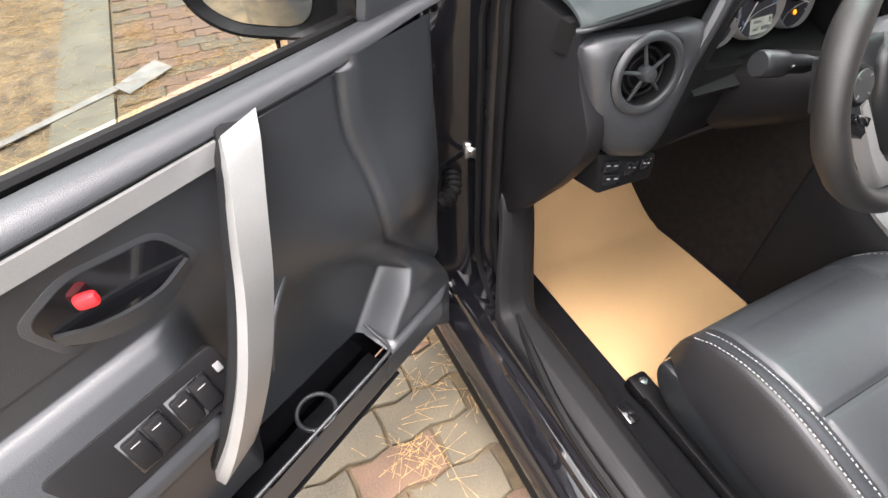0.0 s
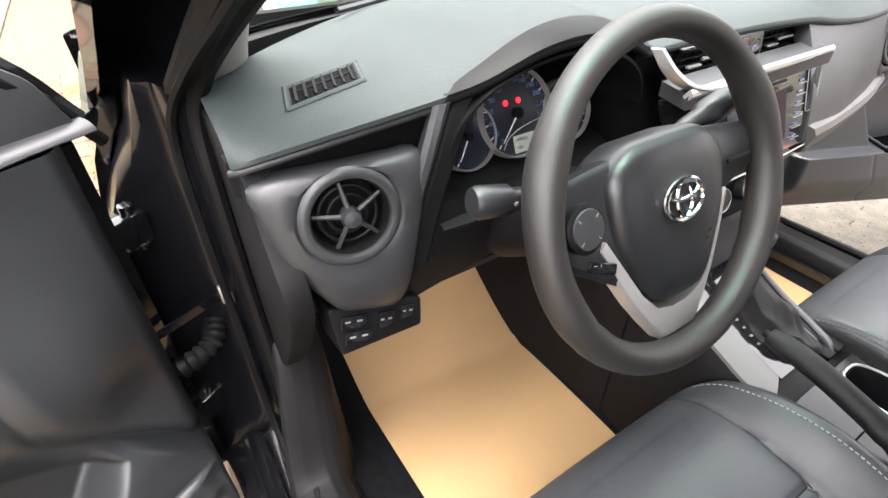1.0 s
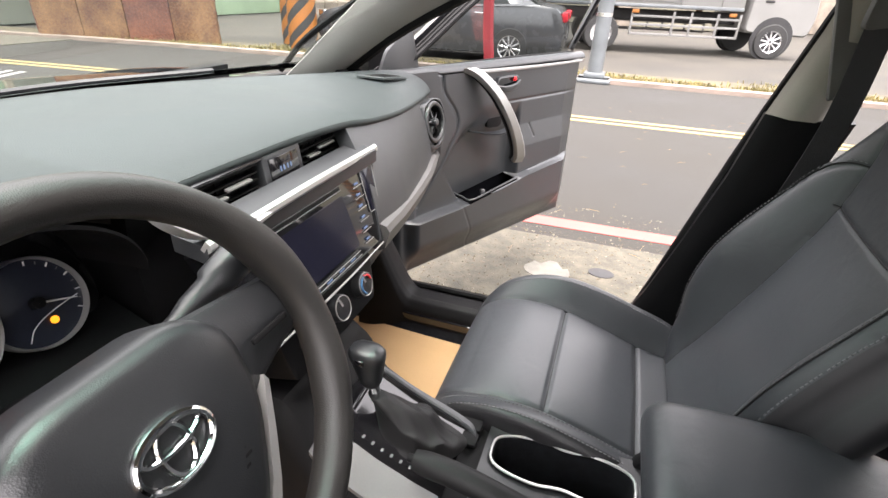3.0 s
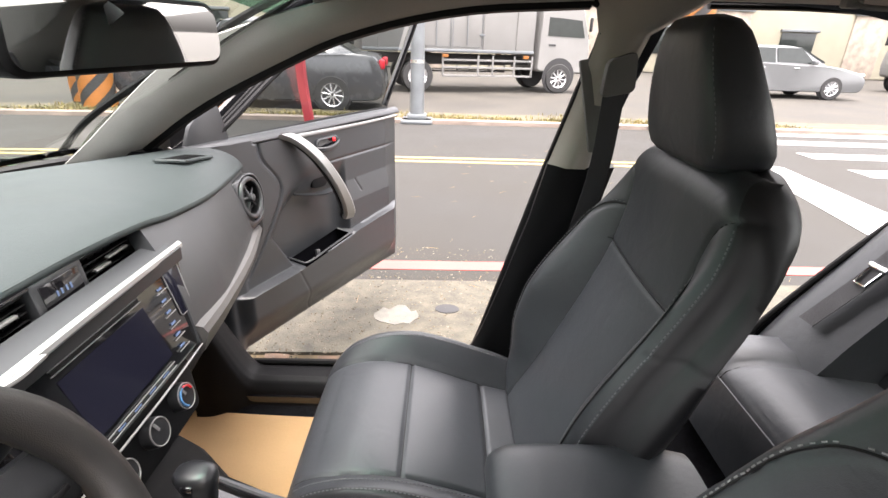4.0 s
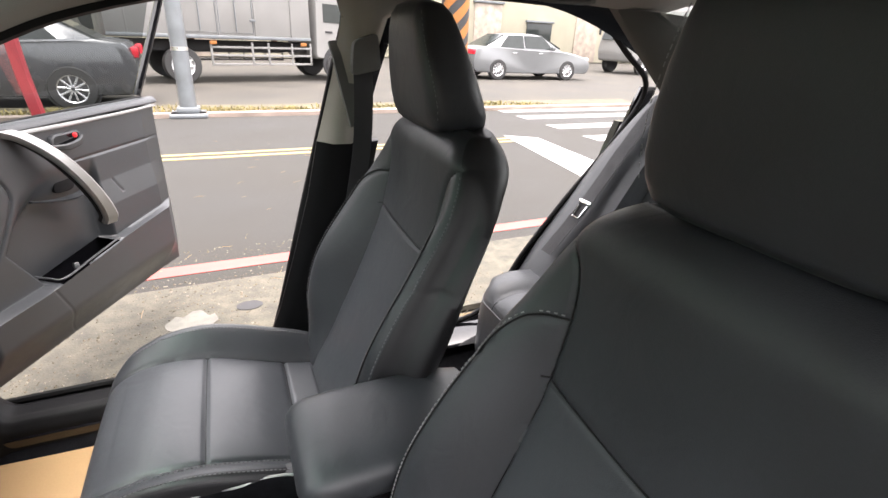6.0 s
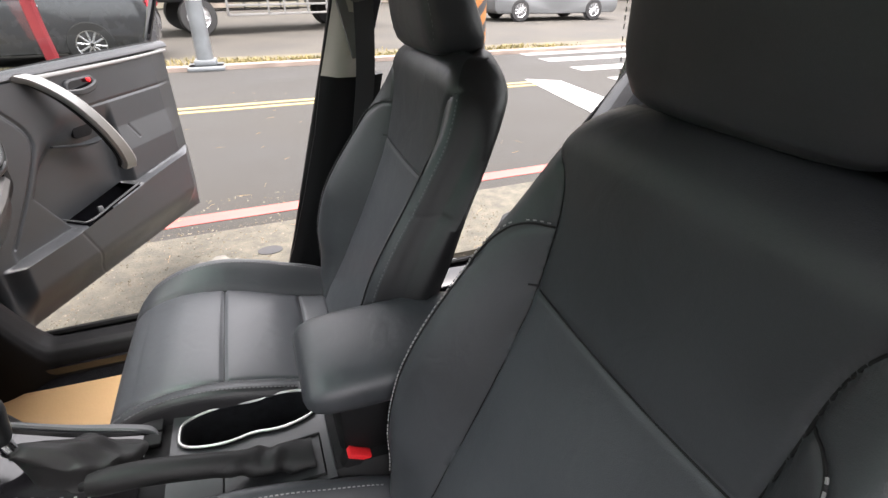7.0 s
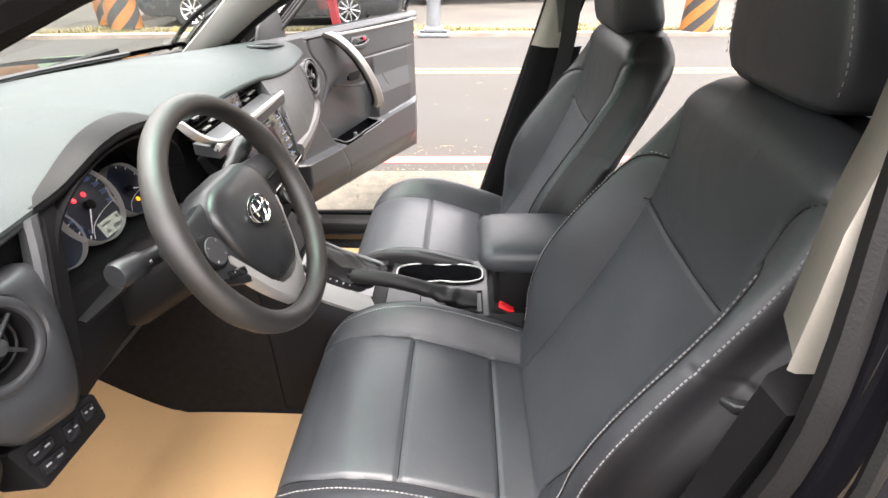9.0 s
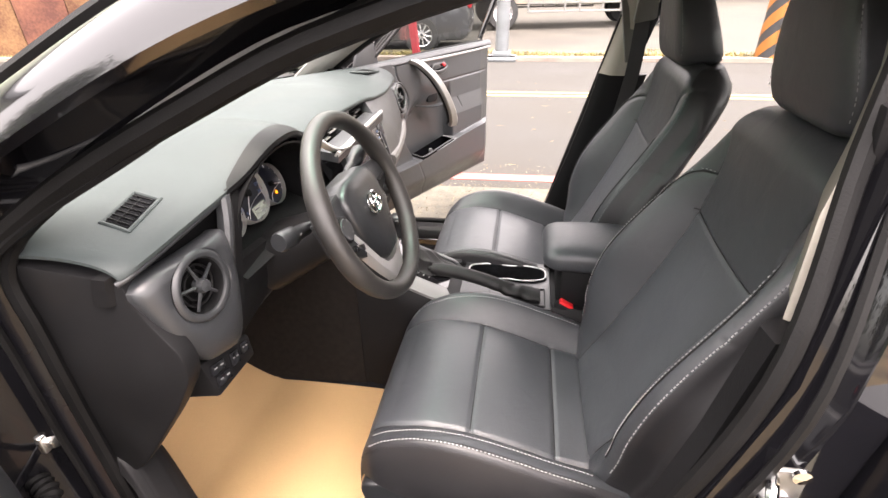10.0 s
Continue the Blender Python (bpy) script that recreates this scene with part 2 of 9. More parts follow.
def box(bm, c, s, bev=0.0, m=None, seg=2):
    """A box of size s about c, its edges rounded by bev; m turns it about c."""
    t = Matrix.Translation(c) @ (m or Matrix()) @ Matrix.Diagonal((*s, 1))
    r = bmesh.ops.create_cube(bm, size=1, matrix=t)
    if bev:
        es = list({e for v in r["verts"] for e in v.link_edges})
        bmesh.ops.bevel(bm, geom=es, offset=bev, segments=seg, profile=0.5, affect="EDGES", clamp_overlap=True)
    return bm


def B():
    return bmesh.new()


def loft(bm, rings, closed=True, cap=True):
    vs = [[bm.verts.new(p) for p in r] for r in rings]
    n = len(rings[0])
    for a, b in zip(vs, vs[1:]):
        for i in range(n if closed else n - 1):
            j = (i + 1) % n
            try:
                bm.faces.new((a[i], a[j], b[j], b[i]))
            except ValueError:
                pass
    if cap and closed:
        bm.faces.new(vs[0][::-1]), bm.faces.new(vs[-1])
    return bm


def frames_along(pts, closed=False):
    pts = [Vector(p) for p in pts]
    n = len(pts)
    out, up = [], None
    for i, p in enumerate(pts):
        a = pts[(i - 1) % n] if closed or i else p
        b = pts[(i + 1) % n] if closed or i < n - 1 else p
        t = (b - a).normalized()
        if up is None:
            up = t.orthogonal()
        up = (up - t * up.dot(t)).normalized()
        out.append((p, t, up, t.cross(up)))
    return out


def tube(bm, pts, r, n=8, closed=False, flat=1.0):
    """A round rod along pts; r may be a list of radii."""
    fr = frames_along(pts, closed)
    rings = []
    for i, (p, t, u, w) in enumerate(fr):
        q = r[i] if isinstance(r, (list, tuple)) else r
        rings.append([p + u * (q * math.cos(a)) + w * (q * flat * math.sin(a)) for a in (2 * math.pi * k / n for k in range(n))])
    if closed:
        rings.append(rings[0])
    return loft(bm, rings, True, not closed)


def strip(bm, pts, side, width, thick, up=None):
    """A flat band along pts, width across side (a vector or a list), thick along up."""
    rings = []
    for i, p in enumerate(pts):
        p = Vector(p)
        s = Vector(side[i] if isinstance(side, list) else side).normalized()
        a = Vector(pts[max(0, i - 1)])
        b = Vector(pts[min(len(pts) - 1, i + 1)])
        u = Vector(up) if up else (b - a).normalized().cross(s).normalized()
        w = width[i] if isinstance(width, list) else width
        e = min(thick * 0.4, w * 0.3)
        rings.append([p - s * w / 2 - u * thick / 2, p + s * w / 2 - u * thick / 2, p + s * w / 2 + u * (thick / 2 - e), p + s * (w / 2 - e) + u * thick / 2,
                      p - s * (w / 2 - e) + u * thick / 2, p - s * w / 2 + u * (thick / 2 - e)])
    return loft(bm, rings)


def spline(pts, n):
    """n points on a smooth curve through pts."""
    P = np.array([tuple(p) for p in pts], float)
    d = np.r_[0, np.cumsum(np.linalg.norm(np.diff(P, axis=0), axis=1) ** 0.5)]
    out = []
    for t in np.linspace(0, d[-1], n):
        i = min(max(np.searchsorted(d, t) - 1, 0), len(P) - 2)
        def tang(k):
            a, b = max(0, k - 1), min(len(P) - 1, k + 1)
            return (P[b] - P[a]) / (d[b] - d[a])
        h = d[i + 1] - d[i]
        s = (t - d[i]) / h
        v = (2 * s**3 - 3 * s**2 + 1) * P[i] + (s**3 - 2 * s**2 + s) * h * tang(i) + (-2 * s**3 + 3 * s**2) * P[i + 1] + (s**3 - s**2) * h * tang(i + 1)
        out.append(Vector(v))
    return out


def lerp(x, table):
    return float(np.interp(x, [a for a, _ in table], [b for _, b in table]))


def smooth(x, table):
    """A smooth curve through a table of (x, y)."""
    n = len(table)
    if x <= table[0][0]:
        return table[0][1]
    if x >= table[-1][0]:
        return table[-1][1]
    i = max(k for k in range(n - 1) if table[k][0] <= x)
    def slope(k):
        a, b = table[max(0, k - 1)], table[min(n - 1, k + 1)]
        return (b[1] - a[1]) / (b[0] - a[0])
    h = table[i + 1][0] - table[i][0]
    t = (x - table[i][0]) / h
    return (2 * t**3 - 3 * t**2 + 1) * table[i][1] + (t**3 - 2 * t**2 + t) * h * slope(i) + (3 * t**2 - 2 * t**3) * table[i + 1][1] + (t**3 - t**2) * h * slope(i + 1)


def sheet(bm, fn, nu, nv, thick=0.0, push=(0, 0, -1)):
    """A surface fn(u, v) over the unit square, with thickness."""
    g = [[Vector(fn(i / nu, j / nv)) for j in range(nv + 1)] for i in range(nu + 1)]
    top = [[bm.verts.new(p) for p in r] for r in g]
    for i in range(nu):
        for j in range(nv):
            bm.faces.new((top[i][j], top[i + 1][j], top[i + 1][j + 1], top[i][j + 1]))
    if thick:
        k = Vector(push).normalized() * thick
        low = [[bm.verts.new(p + k) for p in r] for r in g]
        for i in range(nu):
            for j in range(nv):
                bm.faces.new((low[i][j], low[i][j + 1], low[i + 1][j + 1], low[i + 1][j]))
        rim = [(i, 0) for i in range(nu)] + [(nu, j) for j in range(nv)] + [(i, nv) for i in range(nu, 0, -1)] + [(0, j) for j in range(nv, 0, -1)]
        for (a, b), (c, d) in zip(rim, rim[1:] + rim[:1]):
            bm.faces.new((top[a][b], low[a][b], low[c][d], top[c][d]))
    return bm


def prism(bm, poly, at, ex, ey, ez, depth, bev=0.0):
    """A plate: the outline poly in the axes ex, ey from at, with a depth along -ez; its front edge rounded."""
    at, ex, ey, ez = Vector(at), Vector(ex).normalized(), Vector(ey).normalized(), Vector(ez).normalized()
    cx, cy = sum(p[0] for p in poly) / len(poly), sum(p[1] for p in poly) / len(poly)
    def ring(k, z):
        out = []
        for x, y in poly:
            d = math.hypot(x - cx, y - cy) or 1
            f = max(0.0, 1 - k / d)
            out.append(at + ex * (cx + (x - cx) * f) + ey * (cy + (y - cy) * f) + ez * z)
        return out
    rings = [ring(0, -depth), ring(0, -bev)] + ([ring(bev * 0.3, -bev * 0.3), ring(bev, 0)] if bev else [])
    return loft(bm, rings)


def rounded(poly, r, n=5):
    """A polygon with its corners rounded."""
    out, k = [], len(poly)
    for i in range(k):
        p, a, b = Vector(poly[i]), Vector(poly[i - 1]), Vector(poly[(i + 1) % k])
        u, w = (a - p), (b - p)
        q = min(r, u.length * 0.48, w.length * 0.48)
        s, e = p + u.normalized() * q, p + w.normalized() * q
        for j in range(n + 1):
            t = j / n
            out.append(tuple(s * (1 - t) ** 2 + p * 2 * t * (1 - t) + e * t * t))
    return out


def lathe(bm, prof, at, axis, n=40, ref=(0, 0, 1)):
    """Turns prof (radius, height along axis) round the axis at a place."""
    at, ax = Vector(at), Vector(axis).normalized()
    u = Vector(ref)
    u = u - ax * u.dot(ax)
    u = u.normalized() if u.length > 1e-3 else ax.orthogonal().normalized()
    w = ax.cross(u)
    rings = [[at + ax * h + (u * math.cos(a) + w * math.sin(a)) * max(r, 1e-5) for a in (2 * math.pi * k / n for k in range(n))] for r, h in prof]
    return loft(bm, rings, True, False)


def dashes(bm, pts, normal, length=0.0055, gap=0.003, r=0.0007):
    """A row of stitches along pts."""
    P = [Vector(p) for p in pts]
    run, left = 0.0, 0.0
    for a, b in zip(P, P[1:]):
        L = (b - a).length
        if L < 1e-6:
            continue
        d = (b - a) / L
        s = left
        while s + length < L:
            c = a + d * (s + length / 2)
            nz = Vector(normal).normalized()
            sd = d.cross(nz).normalized()
            box(bm, c, (length, r * 2, r * 2), 0, Matrix((d, sd, d.cross(sd))).transposed().to_4x4())
            s += length + gap
        left = max(0.0, s - L)
    return bm


# ---- ground ----
def slab(name, x0, x1, y0, y1, top, thick, material, label, category, nx=1, ny=1, bend=None):
    bm = B()
    sheet(bm, lambda u, v: (x0 + (x1 - x0) * u + (bend(y0 + (y1 - y0) * v) if bend else 0), y0 + (y1 - y0) * v, top), nx, ny, thick)
    return solo(name, bm, material, label, category, kind="structure", smooth=False)


def bend(y):
    """The road's slight curve to the left ahead."""
    return -0.035 * (y + 0.3) - 0.007 * max(0.0, y - 1) ** 2 if y < 12 else -0.035 * 12.3 - 0.847 - 0.19 * (y - 12)


slab("ground", -300, 300, -300, 300, -0.035, 0.05, LOT, "dusty pale ground reaching to the horizon", "ground")
slab("road", 2.025, 7.55, -70, 60, 0.0, 0.03, ASPHALT, "worn grey asphalt two-lane road", "road", 6, 90, bend)
slab("pavement", 1.32, 2.02, -14, 12, 0.004, 0.03, CONCRETE, "cracked sandy concrete verge beside the road", "pavement", 4, 40, bend)
bed = slab("paving_bed", -1.62, 1.315, -6, 9, -0.012, 0.02, JOINT, "sandy bed under the brick paving", "pavement")
slab("soil_strip", -14, -1.9, -6, 14, -0.006, 0.02, SOIL, "brown soil strewn with dry needles", "soil")
slab("kerb_strip", -1.895, -1.625, -6, 14, 0.006, 0.03, mat("mossy_concrete", (0.095, 0.088, 0.062), 0.92, var=0.3, scale=6, bump=0.8, bscale=150), "mossy grey concrete edging", "kerb")
slab("far_kerb", 7.55, 7.75, -9, 40, 0.06, 0.09, mat("pinkish_kerb", (0.1800, 0.1425, 0.1200), 0.9, var=0.25, scale=3), "low weathered pinkish kerb", "kerb", 1, 40, bend)
slab("grass_verge", 7.755, 8.7, -9, 40, 0.03, 0.06, GRASS, "thin dry grass verge", "grass", 1, 40, bend)
slab("apron", 2.5, 7.0, 9.6, 12.5, 0.012, 0.03, CONCRETE, "pale concrete apron before the green building", "pavement")


def line_on(name, x0, x1, y0, y1, material, label, top=0.005, n=60):
    return slab(name, x0, x1, y0, y1, top, 0.004, material, label, "road marking", 1, n, bend)


line_on("red_line", 2.16, 2.28, -40, 30, REDLINE, "faded red no-parking line along the road edge")
for a in (4.90, 5.08):
    line_on("yellow_line", a, a + 0.085, -3.9, 40, YELLOWLINE, "yellow centre line of the road")


def quad_mark(name, pts, material, label):
    bm = B()
    z = (0.016 if "end" in label else 0.012) if pts[0][0] < 0 else 0.006
    top = [bm.verts.new((x, y, z)) for x, y in pts]
    low = [bm.verts.new((x, y, z - 0.004)) for x, y in pts]
    bm.faces.new(top), bm.faces.new(low[::-1])
    for i in range(len(pts)):
        bm.faces.new((top[i], low[i], low[(i + 1) % len(pts)], top[(i + 1) % len(pts)]))
    return solo(name, bm, material, label, "road marking", kind="structure", smooth=False)


for k, x in enumerate((3.9, 4.83, 5.76, 6.69, 7.45)):
    quad_mark("crossing_bar", [(x, -5.0), (x + 0.36, -5.0), (x + 0.40, -8.4), (x + 0.04, -8.4)], WHITELINE, "white bar of the pedestrian crossing")
quad_mark("stop_line", [(5.45, -3.85), (5.2, -4.25), (2.9, -4.05), (2.75, -3.45)], WHITELINE, "broad white stop line on the asphalt")
for k in range(8):
    quad_mark("hatch_bar", [(2.1 + k * 0.13, 6.2 + k * 0.2), (4.0 - k * 0.02, 6.9 + k * 0.2), (4.0 - k * 0.02, 7.0 + k * 0.2), (2.1 + k * 0.13, 6.3 + k * 0.2)], WHITELINE, "thin white hatching bar on the road")
quad_mark("white_bay_line", [(-2.30, 2.13), (-2.28, 2.09), (-1.40, 2.66), (-1.43, 2.71)], DIMMEDLINE, "white painted bay line on the ground")
quad_mark("white_bay_line", [(-1.62, 2.57), (-1.55, 2.45), (-1.33, 2.66), (-1.41, 2.80)], DIMMEDLINE, "broad end of a white bay line")

# ---- car body ----
SILL_Z = 0.335
car = thing("car", (0, 0, 0), "black four-door saloon with black leather cabin and open doors", "car")


def opening(s, inset=0.0):
    """Outline of a front door opening, front sill corner upwards and round to the rear sill corner."""
    front = [(0.29, SILL_Z), (0.365, 0.42), (0.383, 0.62), (0.388, 0.86), (0.392, 0.97), (0.325, 1.045), (0.155, 1.145), (-0.04, 1.238), (-0.27, 1.318), (-0.54, 1.345)] if s < 0 else \
            [(0.36, SILL_Z), (0.425, 0.42), (0.45, 0.62), (0.47, 0.86), (0.475, 0.97), (0.38, 1.06), (0.18, 1.185), (-0.06, 1.285), (-0.30, 1.335), (-0.54, 1.345)]
    pts = front + [(-0.60, 1.31), (-0.575, 1.15), (-0.535, 0.95), (-0.455, 0.66), (-0.405, 0.48), (-0.375, 0.40), (-0.32, SILL_Z)]
    out = []
    for y, z in pts:
        k = min(1.0, max(0.0, (y + 0.40) / 0.35)) if s < 0 else 0.0
        x = 0.775 - 0.057 * k if z < 0.95 else 0.775 - 0.057 * k - (z - 0.95) * 0.36
        out.append((s * (x - inset), y, z))
    return out


def body_side(s):
    name = "driver" if s < 0 else "passenger"
    # sill with its painted flange and outer rocker
    bm = B()
    prof = [(0.66, 0.20), (0.66, 0.30), (0.70, 0.322), (0.768, 0.322), (0.773, 0.334), (0.780, 0.334), (0.785, 0.320), (0.797, 0.312), (0.801, 0.317), (0.807, 0.314), (0.811, 0.300), (0.83, 0.290), (0.845, 0.275), (0.862, 0.24), (0.85, 0.19), (0.80, 0.175)]
    loft(bm, [[(s * x, y, z) for x, z in prof] for y in (0.62, 0.3, 0, -0.3, -0.6, -1.2, -2.2)])
    part("sill", bm, PAINT, car, "glossy black painted sill")
    bm = B()
    def scuff(u, v):
        y = 0.40 - 0.76 * u
        k = min(1.0, max(0.0, (y - 0.25) / 0.13))
        k = k * k * (3 - 2 * k)
        zt = 0.345 + 0.25 * k
        x = lerp(v, [(0, 0.765), (0.10, 0.755), (0.2, 0.738), (0.45, 0.70), (0.55, 0.682), (0.63, 0.668), (1, 0.642)])
        z = lerp(v, [(0, zt - 0.03), (0.10, zt - 0.008), (0.2, zt), (0.45, zt + 0.001), (0.55, zt - 0.008), (0.63, zt - 0.03), (1, 0.20)])
        return (s * (x - 0.052 * k * (1 - 0.6 * v)), y, z)
    sheet(bm, scuff, 60, 40, 0.006, (s, 0, -0.4))
    part("sill_trim", bm, PLASTIC_DK, car, "black grained plastic scuff plate rising into the kick panel", angle=60)
    bm = B()
    sheet(bm, lambda u, v: (s * (0.848 + 0.004 * math.sin(v * 9)), 0.6 - 2.6 * u, 0.19 - 0.05 * v), 8, 4, 0.02, (-s, 0, 0))
    part("rocker_strip", bm, RUBBER, car)
    # hinge pillar
    bm = B()
    P = [(0.86, 0.60), (0.85, 0.50), (0.805, 0.475), (0.79, 0.47), (0.775, 0.455), (0.748, 0.445), (0.732, 0.405), (0.715, 0.395), (0.69, 0.42), (0.69, 0.60)]
    loft(bm, [[(s * min(x, lim + 0.02 * (x - 0.69)), y + dy, z) for x, y in P] for z, dy, lim in ((0.2, -0.05, 0.86), (0.33, -0.03, 0.86), (0.42, -0.012, 0.86), (0.6, 0.0, 0.86), (0.80, 0.003, 0.855), (0.87, 0.004, 0.815), (0.92, 0.004, 0.785), (0.99, 0.006, 0.765))])
    part("hinge_pillar", bm, JAMB, car)
    # wing behind the hinge pillar
    bm = B()
    sheet(bm, lambda u, v: (s * (0.885 - 0.03 * v - 0.05 * max(0, v - 0.85) * 6), 0.56 + 1.22 * u, 0.22 + (0.72 - 0.14 * u ** 3) * v), 10, 10, 0.02, (-s, 0, 0))
    part("wing", bm, PAINT, car)
    bm = B()
    sheet(bm, lambda u, v: (s * 0.84 * v, 0.84 + (1.12 - 0.20 * v * v) * u - 0.22 * v * v * (1 - u), 0.955 + 0.015 * (1 - v * v) - 0.08 * u - 0.10 * u ** 4 - 0.05 * max(0, v - 0.85) * 6), 16, 12, 0.02)
    part("bonnet", bm, PAINT, car)
    # outer A-pillar and roof edge, painted
    o = opening(s)
    seq = [(s * 0.80, 0.66, 0.93), (s * 0.775, 0.54, 1.03), (s * 0.745, 0.30, 1.165), (s * 0.70, 0.03, 1.30), (s * 0.67, -0.22, 1.365), (s * 0.655, -0.6, 1.385), (s * 0.655, -1.2, 1.37), (s * 0.70, -1.75, 1.16), (s * 0.74, -2.1, 0.98)]
    rr = []
    for p in spline(seq, 60):
        lat, out = Vector((s * 0.75, 0, -0.66)), Vector((s * 0.66, 0, 0.75))
        rr.append([p + lat * 0.049 * t + out * (0.026 * math.cos(t * 1.35) - 0.010) for t in (k / 7 for k in range(-7, 8))] + [p + lat * 0.045 - out * 0.02, p - lat * 0.045 - out * 0.02])
    bm = loft(B(), rr)
    part("pillar_skin", bm, PAINT, car)
    bm = B()
    tube(bm, spline([(s * (abs(x) - 0.055), y + 0.02, z + 0.035) for x, y, z in seq[:6]], 36), 0.008, 6)
    part("drip_moulding", bm, RUBBER, car)
    # black flange closing the pillar between its skin and the opening
    A = spline([(x - s * 0.03, y, z + 0.01) for x, y, z in seq[:6]], 30)
    C = spline(o[4:10], 30)
    bm = B()
    sheet(bm, lambda u, v: A[round(u * 29)].lerp(C[round(u * 29)], v) - Vector((s * 0.012, 0, 0)) * math.sin(v * math.pi), 29, 6, 0.012, (-s, 0.3, 0))
    part("pillar_flange", bm, PAINT, car)
    # seals round the opening
    bm = B()
    tube(bm, spline(o + [(s * 0.775, 0.0, SILL_Z + 0.006), o[0]], 110)[:-1], 0.011, 8, True)
    part("door_seal", bm, RUBBER, car, "black rubber door seal")
    bm = B()
    tube(bm, spline([(x + s * 0.03, y * 1.02 + 0.012 * (1 if y > 0 else -1), z + (0.016 if z > 1.2 else -0.02)) for x, y, z in o], 90), 0.006, 6)
    part("door_seal", bm, RUBBER, car)
    # B-pillar: painted outside, trimmed inside
    bm = B()
    rows = [(0.20, -0.30, -0.62, 0.82), (0.34, -0.34, -0.62, 0.815), (0.42, -0.385, -0.60, 0.81), (0.50, -0.41, -0.60, 0.806), (0.66, -0.457, -0.605, 0.80), (0.95, -0.537, -0.645, 0.79), (1.15, -0.578, -0.69, 0.735), (1.31, -0.602, -0.73, 0.68), (1.36, -0.56, -0.78, 0.66)]
    dep = 0.08 if s < 0 else 0.036
    loft(bm, [[(s * x, a - 0.006, z), (s * (x - 0.012), a - 0.02, z), (s * x, a - 0.05, z), (s * (x + 0.012), (a + b) / 2, z), (s * x, b, z), (s * (x - dep), b, z), (s * (x - dep), a - 0.05, z), (s * (x - 0.034), a - 0.04, z), (s * (x - 0.034), a - 0.006, z)] for z, a, b, x in rows])
    part("centre_pillar", bm, PAINT, car, "glossy black painted pillar")
    bm = B()
    e = -0.032 if s < 0 else 0.0
    inner = 0.055 if s < 0 else 0.034
    rows = [(0.985, -0.562, -0.70, 0.700), (1.05, -0.562, -0.71, 0.697), (1.10, -0.563, -0.72, 0.692), (1.15, -0.574, -0.735, 0.683), (1.22, -0.590, -0.75, 0.660), (1.345, -0.60, -0.82, 0.615)] if s < 0 else [(0.985, -0.535, -0.640, 0.715), (1.05, -0.552, -0.652, 0.705), (1.15, -0.574, -0.665, 0.675), (1.28, -0.594, -0.70, 0.64), (1.345, -0.57, -0.80, 0.615)]
    loft(bm, [[(s * (x + 0.012), a + 0.004, z), (s * x, a - 0.008, z), (s * (x - inner), a - 0.03, z), (s * (x - inner - 0.002), b + 0.03, z), (s * x, b + 0.008, z), (s * (x + 0.014), b, z), (s * (x + 0.016), a, z)] for z, a, b, x in rows])
    part("pillar_trim", bm, BEIGE, car, "light grey upper pillar trim", angle=75)
    bm = B()
    rows = [(0.36, -0.30, -0.66, 0.735), (0.40, -0.365, -0.64, 0.735), (0.5, -0.405, -0.63, 0.735), (0.66, -0.455, -0.64, 0.73), (0.84, -0.505, -0.67, 0.722), (0.984, -0.535, -0.70, 0.715)]
    loft(bm, [[(s * (x + 0.012), a + 0.004, z), (s * x, a - 0.008, z), (s * (x - 0.012), a - 0.03, z), (s * (x - 0.014), b + 0.03, z), (s * x, b + 0.008, z), (s * (x + 0.03), b, z), (s * (x + 0.04), a, z)] for z, a, b, x in rows])
    part("pillar_trim", bm, PILLAR_DK, car, "black lower pillar trim")
    # belt slot cover; the passenger's is widened in grey, painting shade on the trim
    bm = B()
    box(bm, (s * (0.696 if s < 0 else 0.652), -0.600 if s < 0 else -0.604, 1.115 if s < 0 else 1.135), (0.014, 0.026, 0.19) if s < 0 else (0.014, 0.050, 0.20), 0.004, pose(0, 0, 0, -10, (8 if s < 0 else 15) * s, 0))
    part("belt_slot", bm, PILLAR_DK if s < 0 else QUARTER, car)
    # belt with its guide and anchor
    belt = thing("seat_belt", (s * 0.68, -0.62, 0.5), "dark grey seat belt hanging at the centre pillar", "seat belt", "seat belts")
    bm = B()
    back = -0.085 if s < 0 else 0.0
    near = 0.0 if s < 0 else 0.030
    strip(bm, spline([(s * (0.645 - near), -0.63 + back, 1.20), (s * (0.652 - near), -0.625 + back, 1.0), (s * 0.672, -0.60 + back, 0.75), (s * 0.675, -0.58 + back, 0.42)], 20), (0, 1, 0), 0.046, 0.003)
    part("webbing", bm, BELT, belt)
    bm = B()
    prism(bm, rounded([(-0.035, -0.03), (0.035, -0.045), (0.03, 0.03), (-0.028, 0.05)], 0.015), (s * (0.632 - near), -0.635 + back, 1.20), (0, 1, 0), (0, 0, 1), (-s, 0, 0), 0.02, 0.004)
    part("guide", bm, QUARTER, belt)
    # inner A-pillar trim
    up = [(0.600, 0.595, 0.950), (0.607, 0.515, 1.018), (0.618, 0.295, 1.205), (0.60, 0.08, 1.287), (0.575, -0.10, 1.33), (0.56, -0.3, 1.352), (0.56, -0.56, 1.358)]
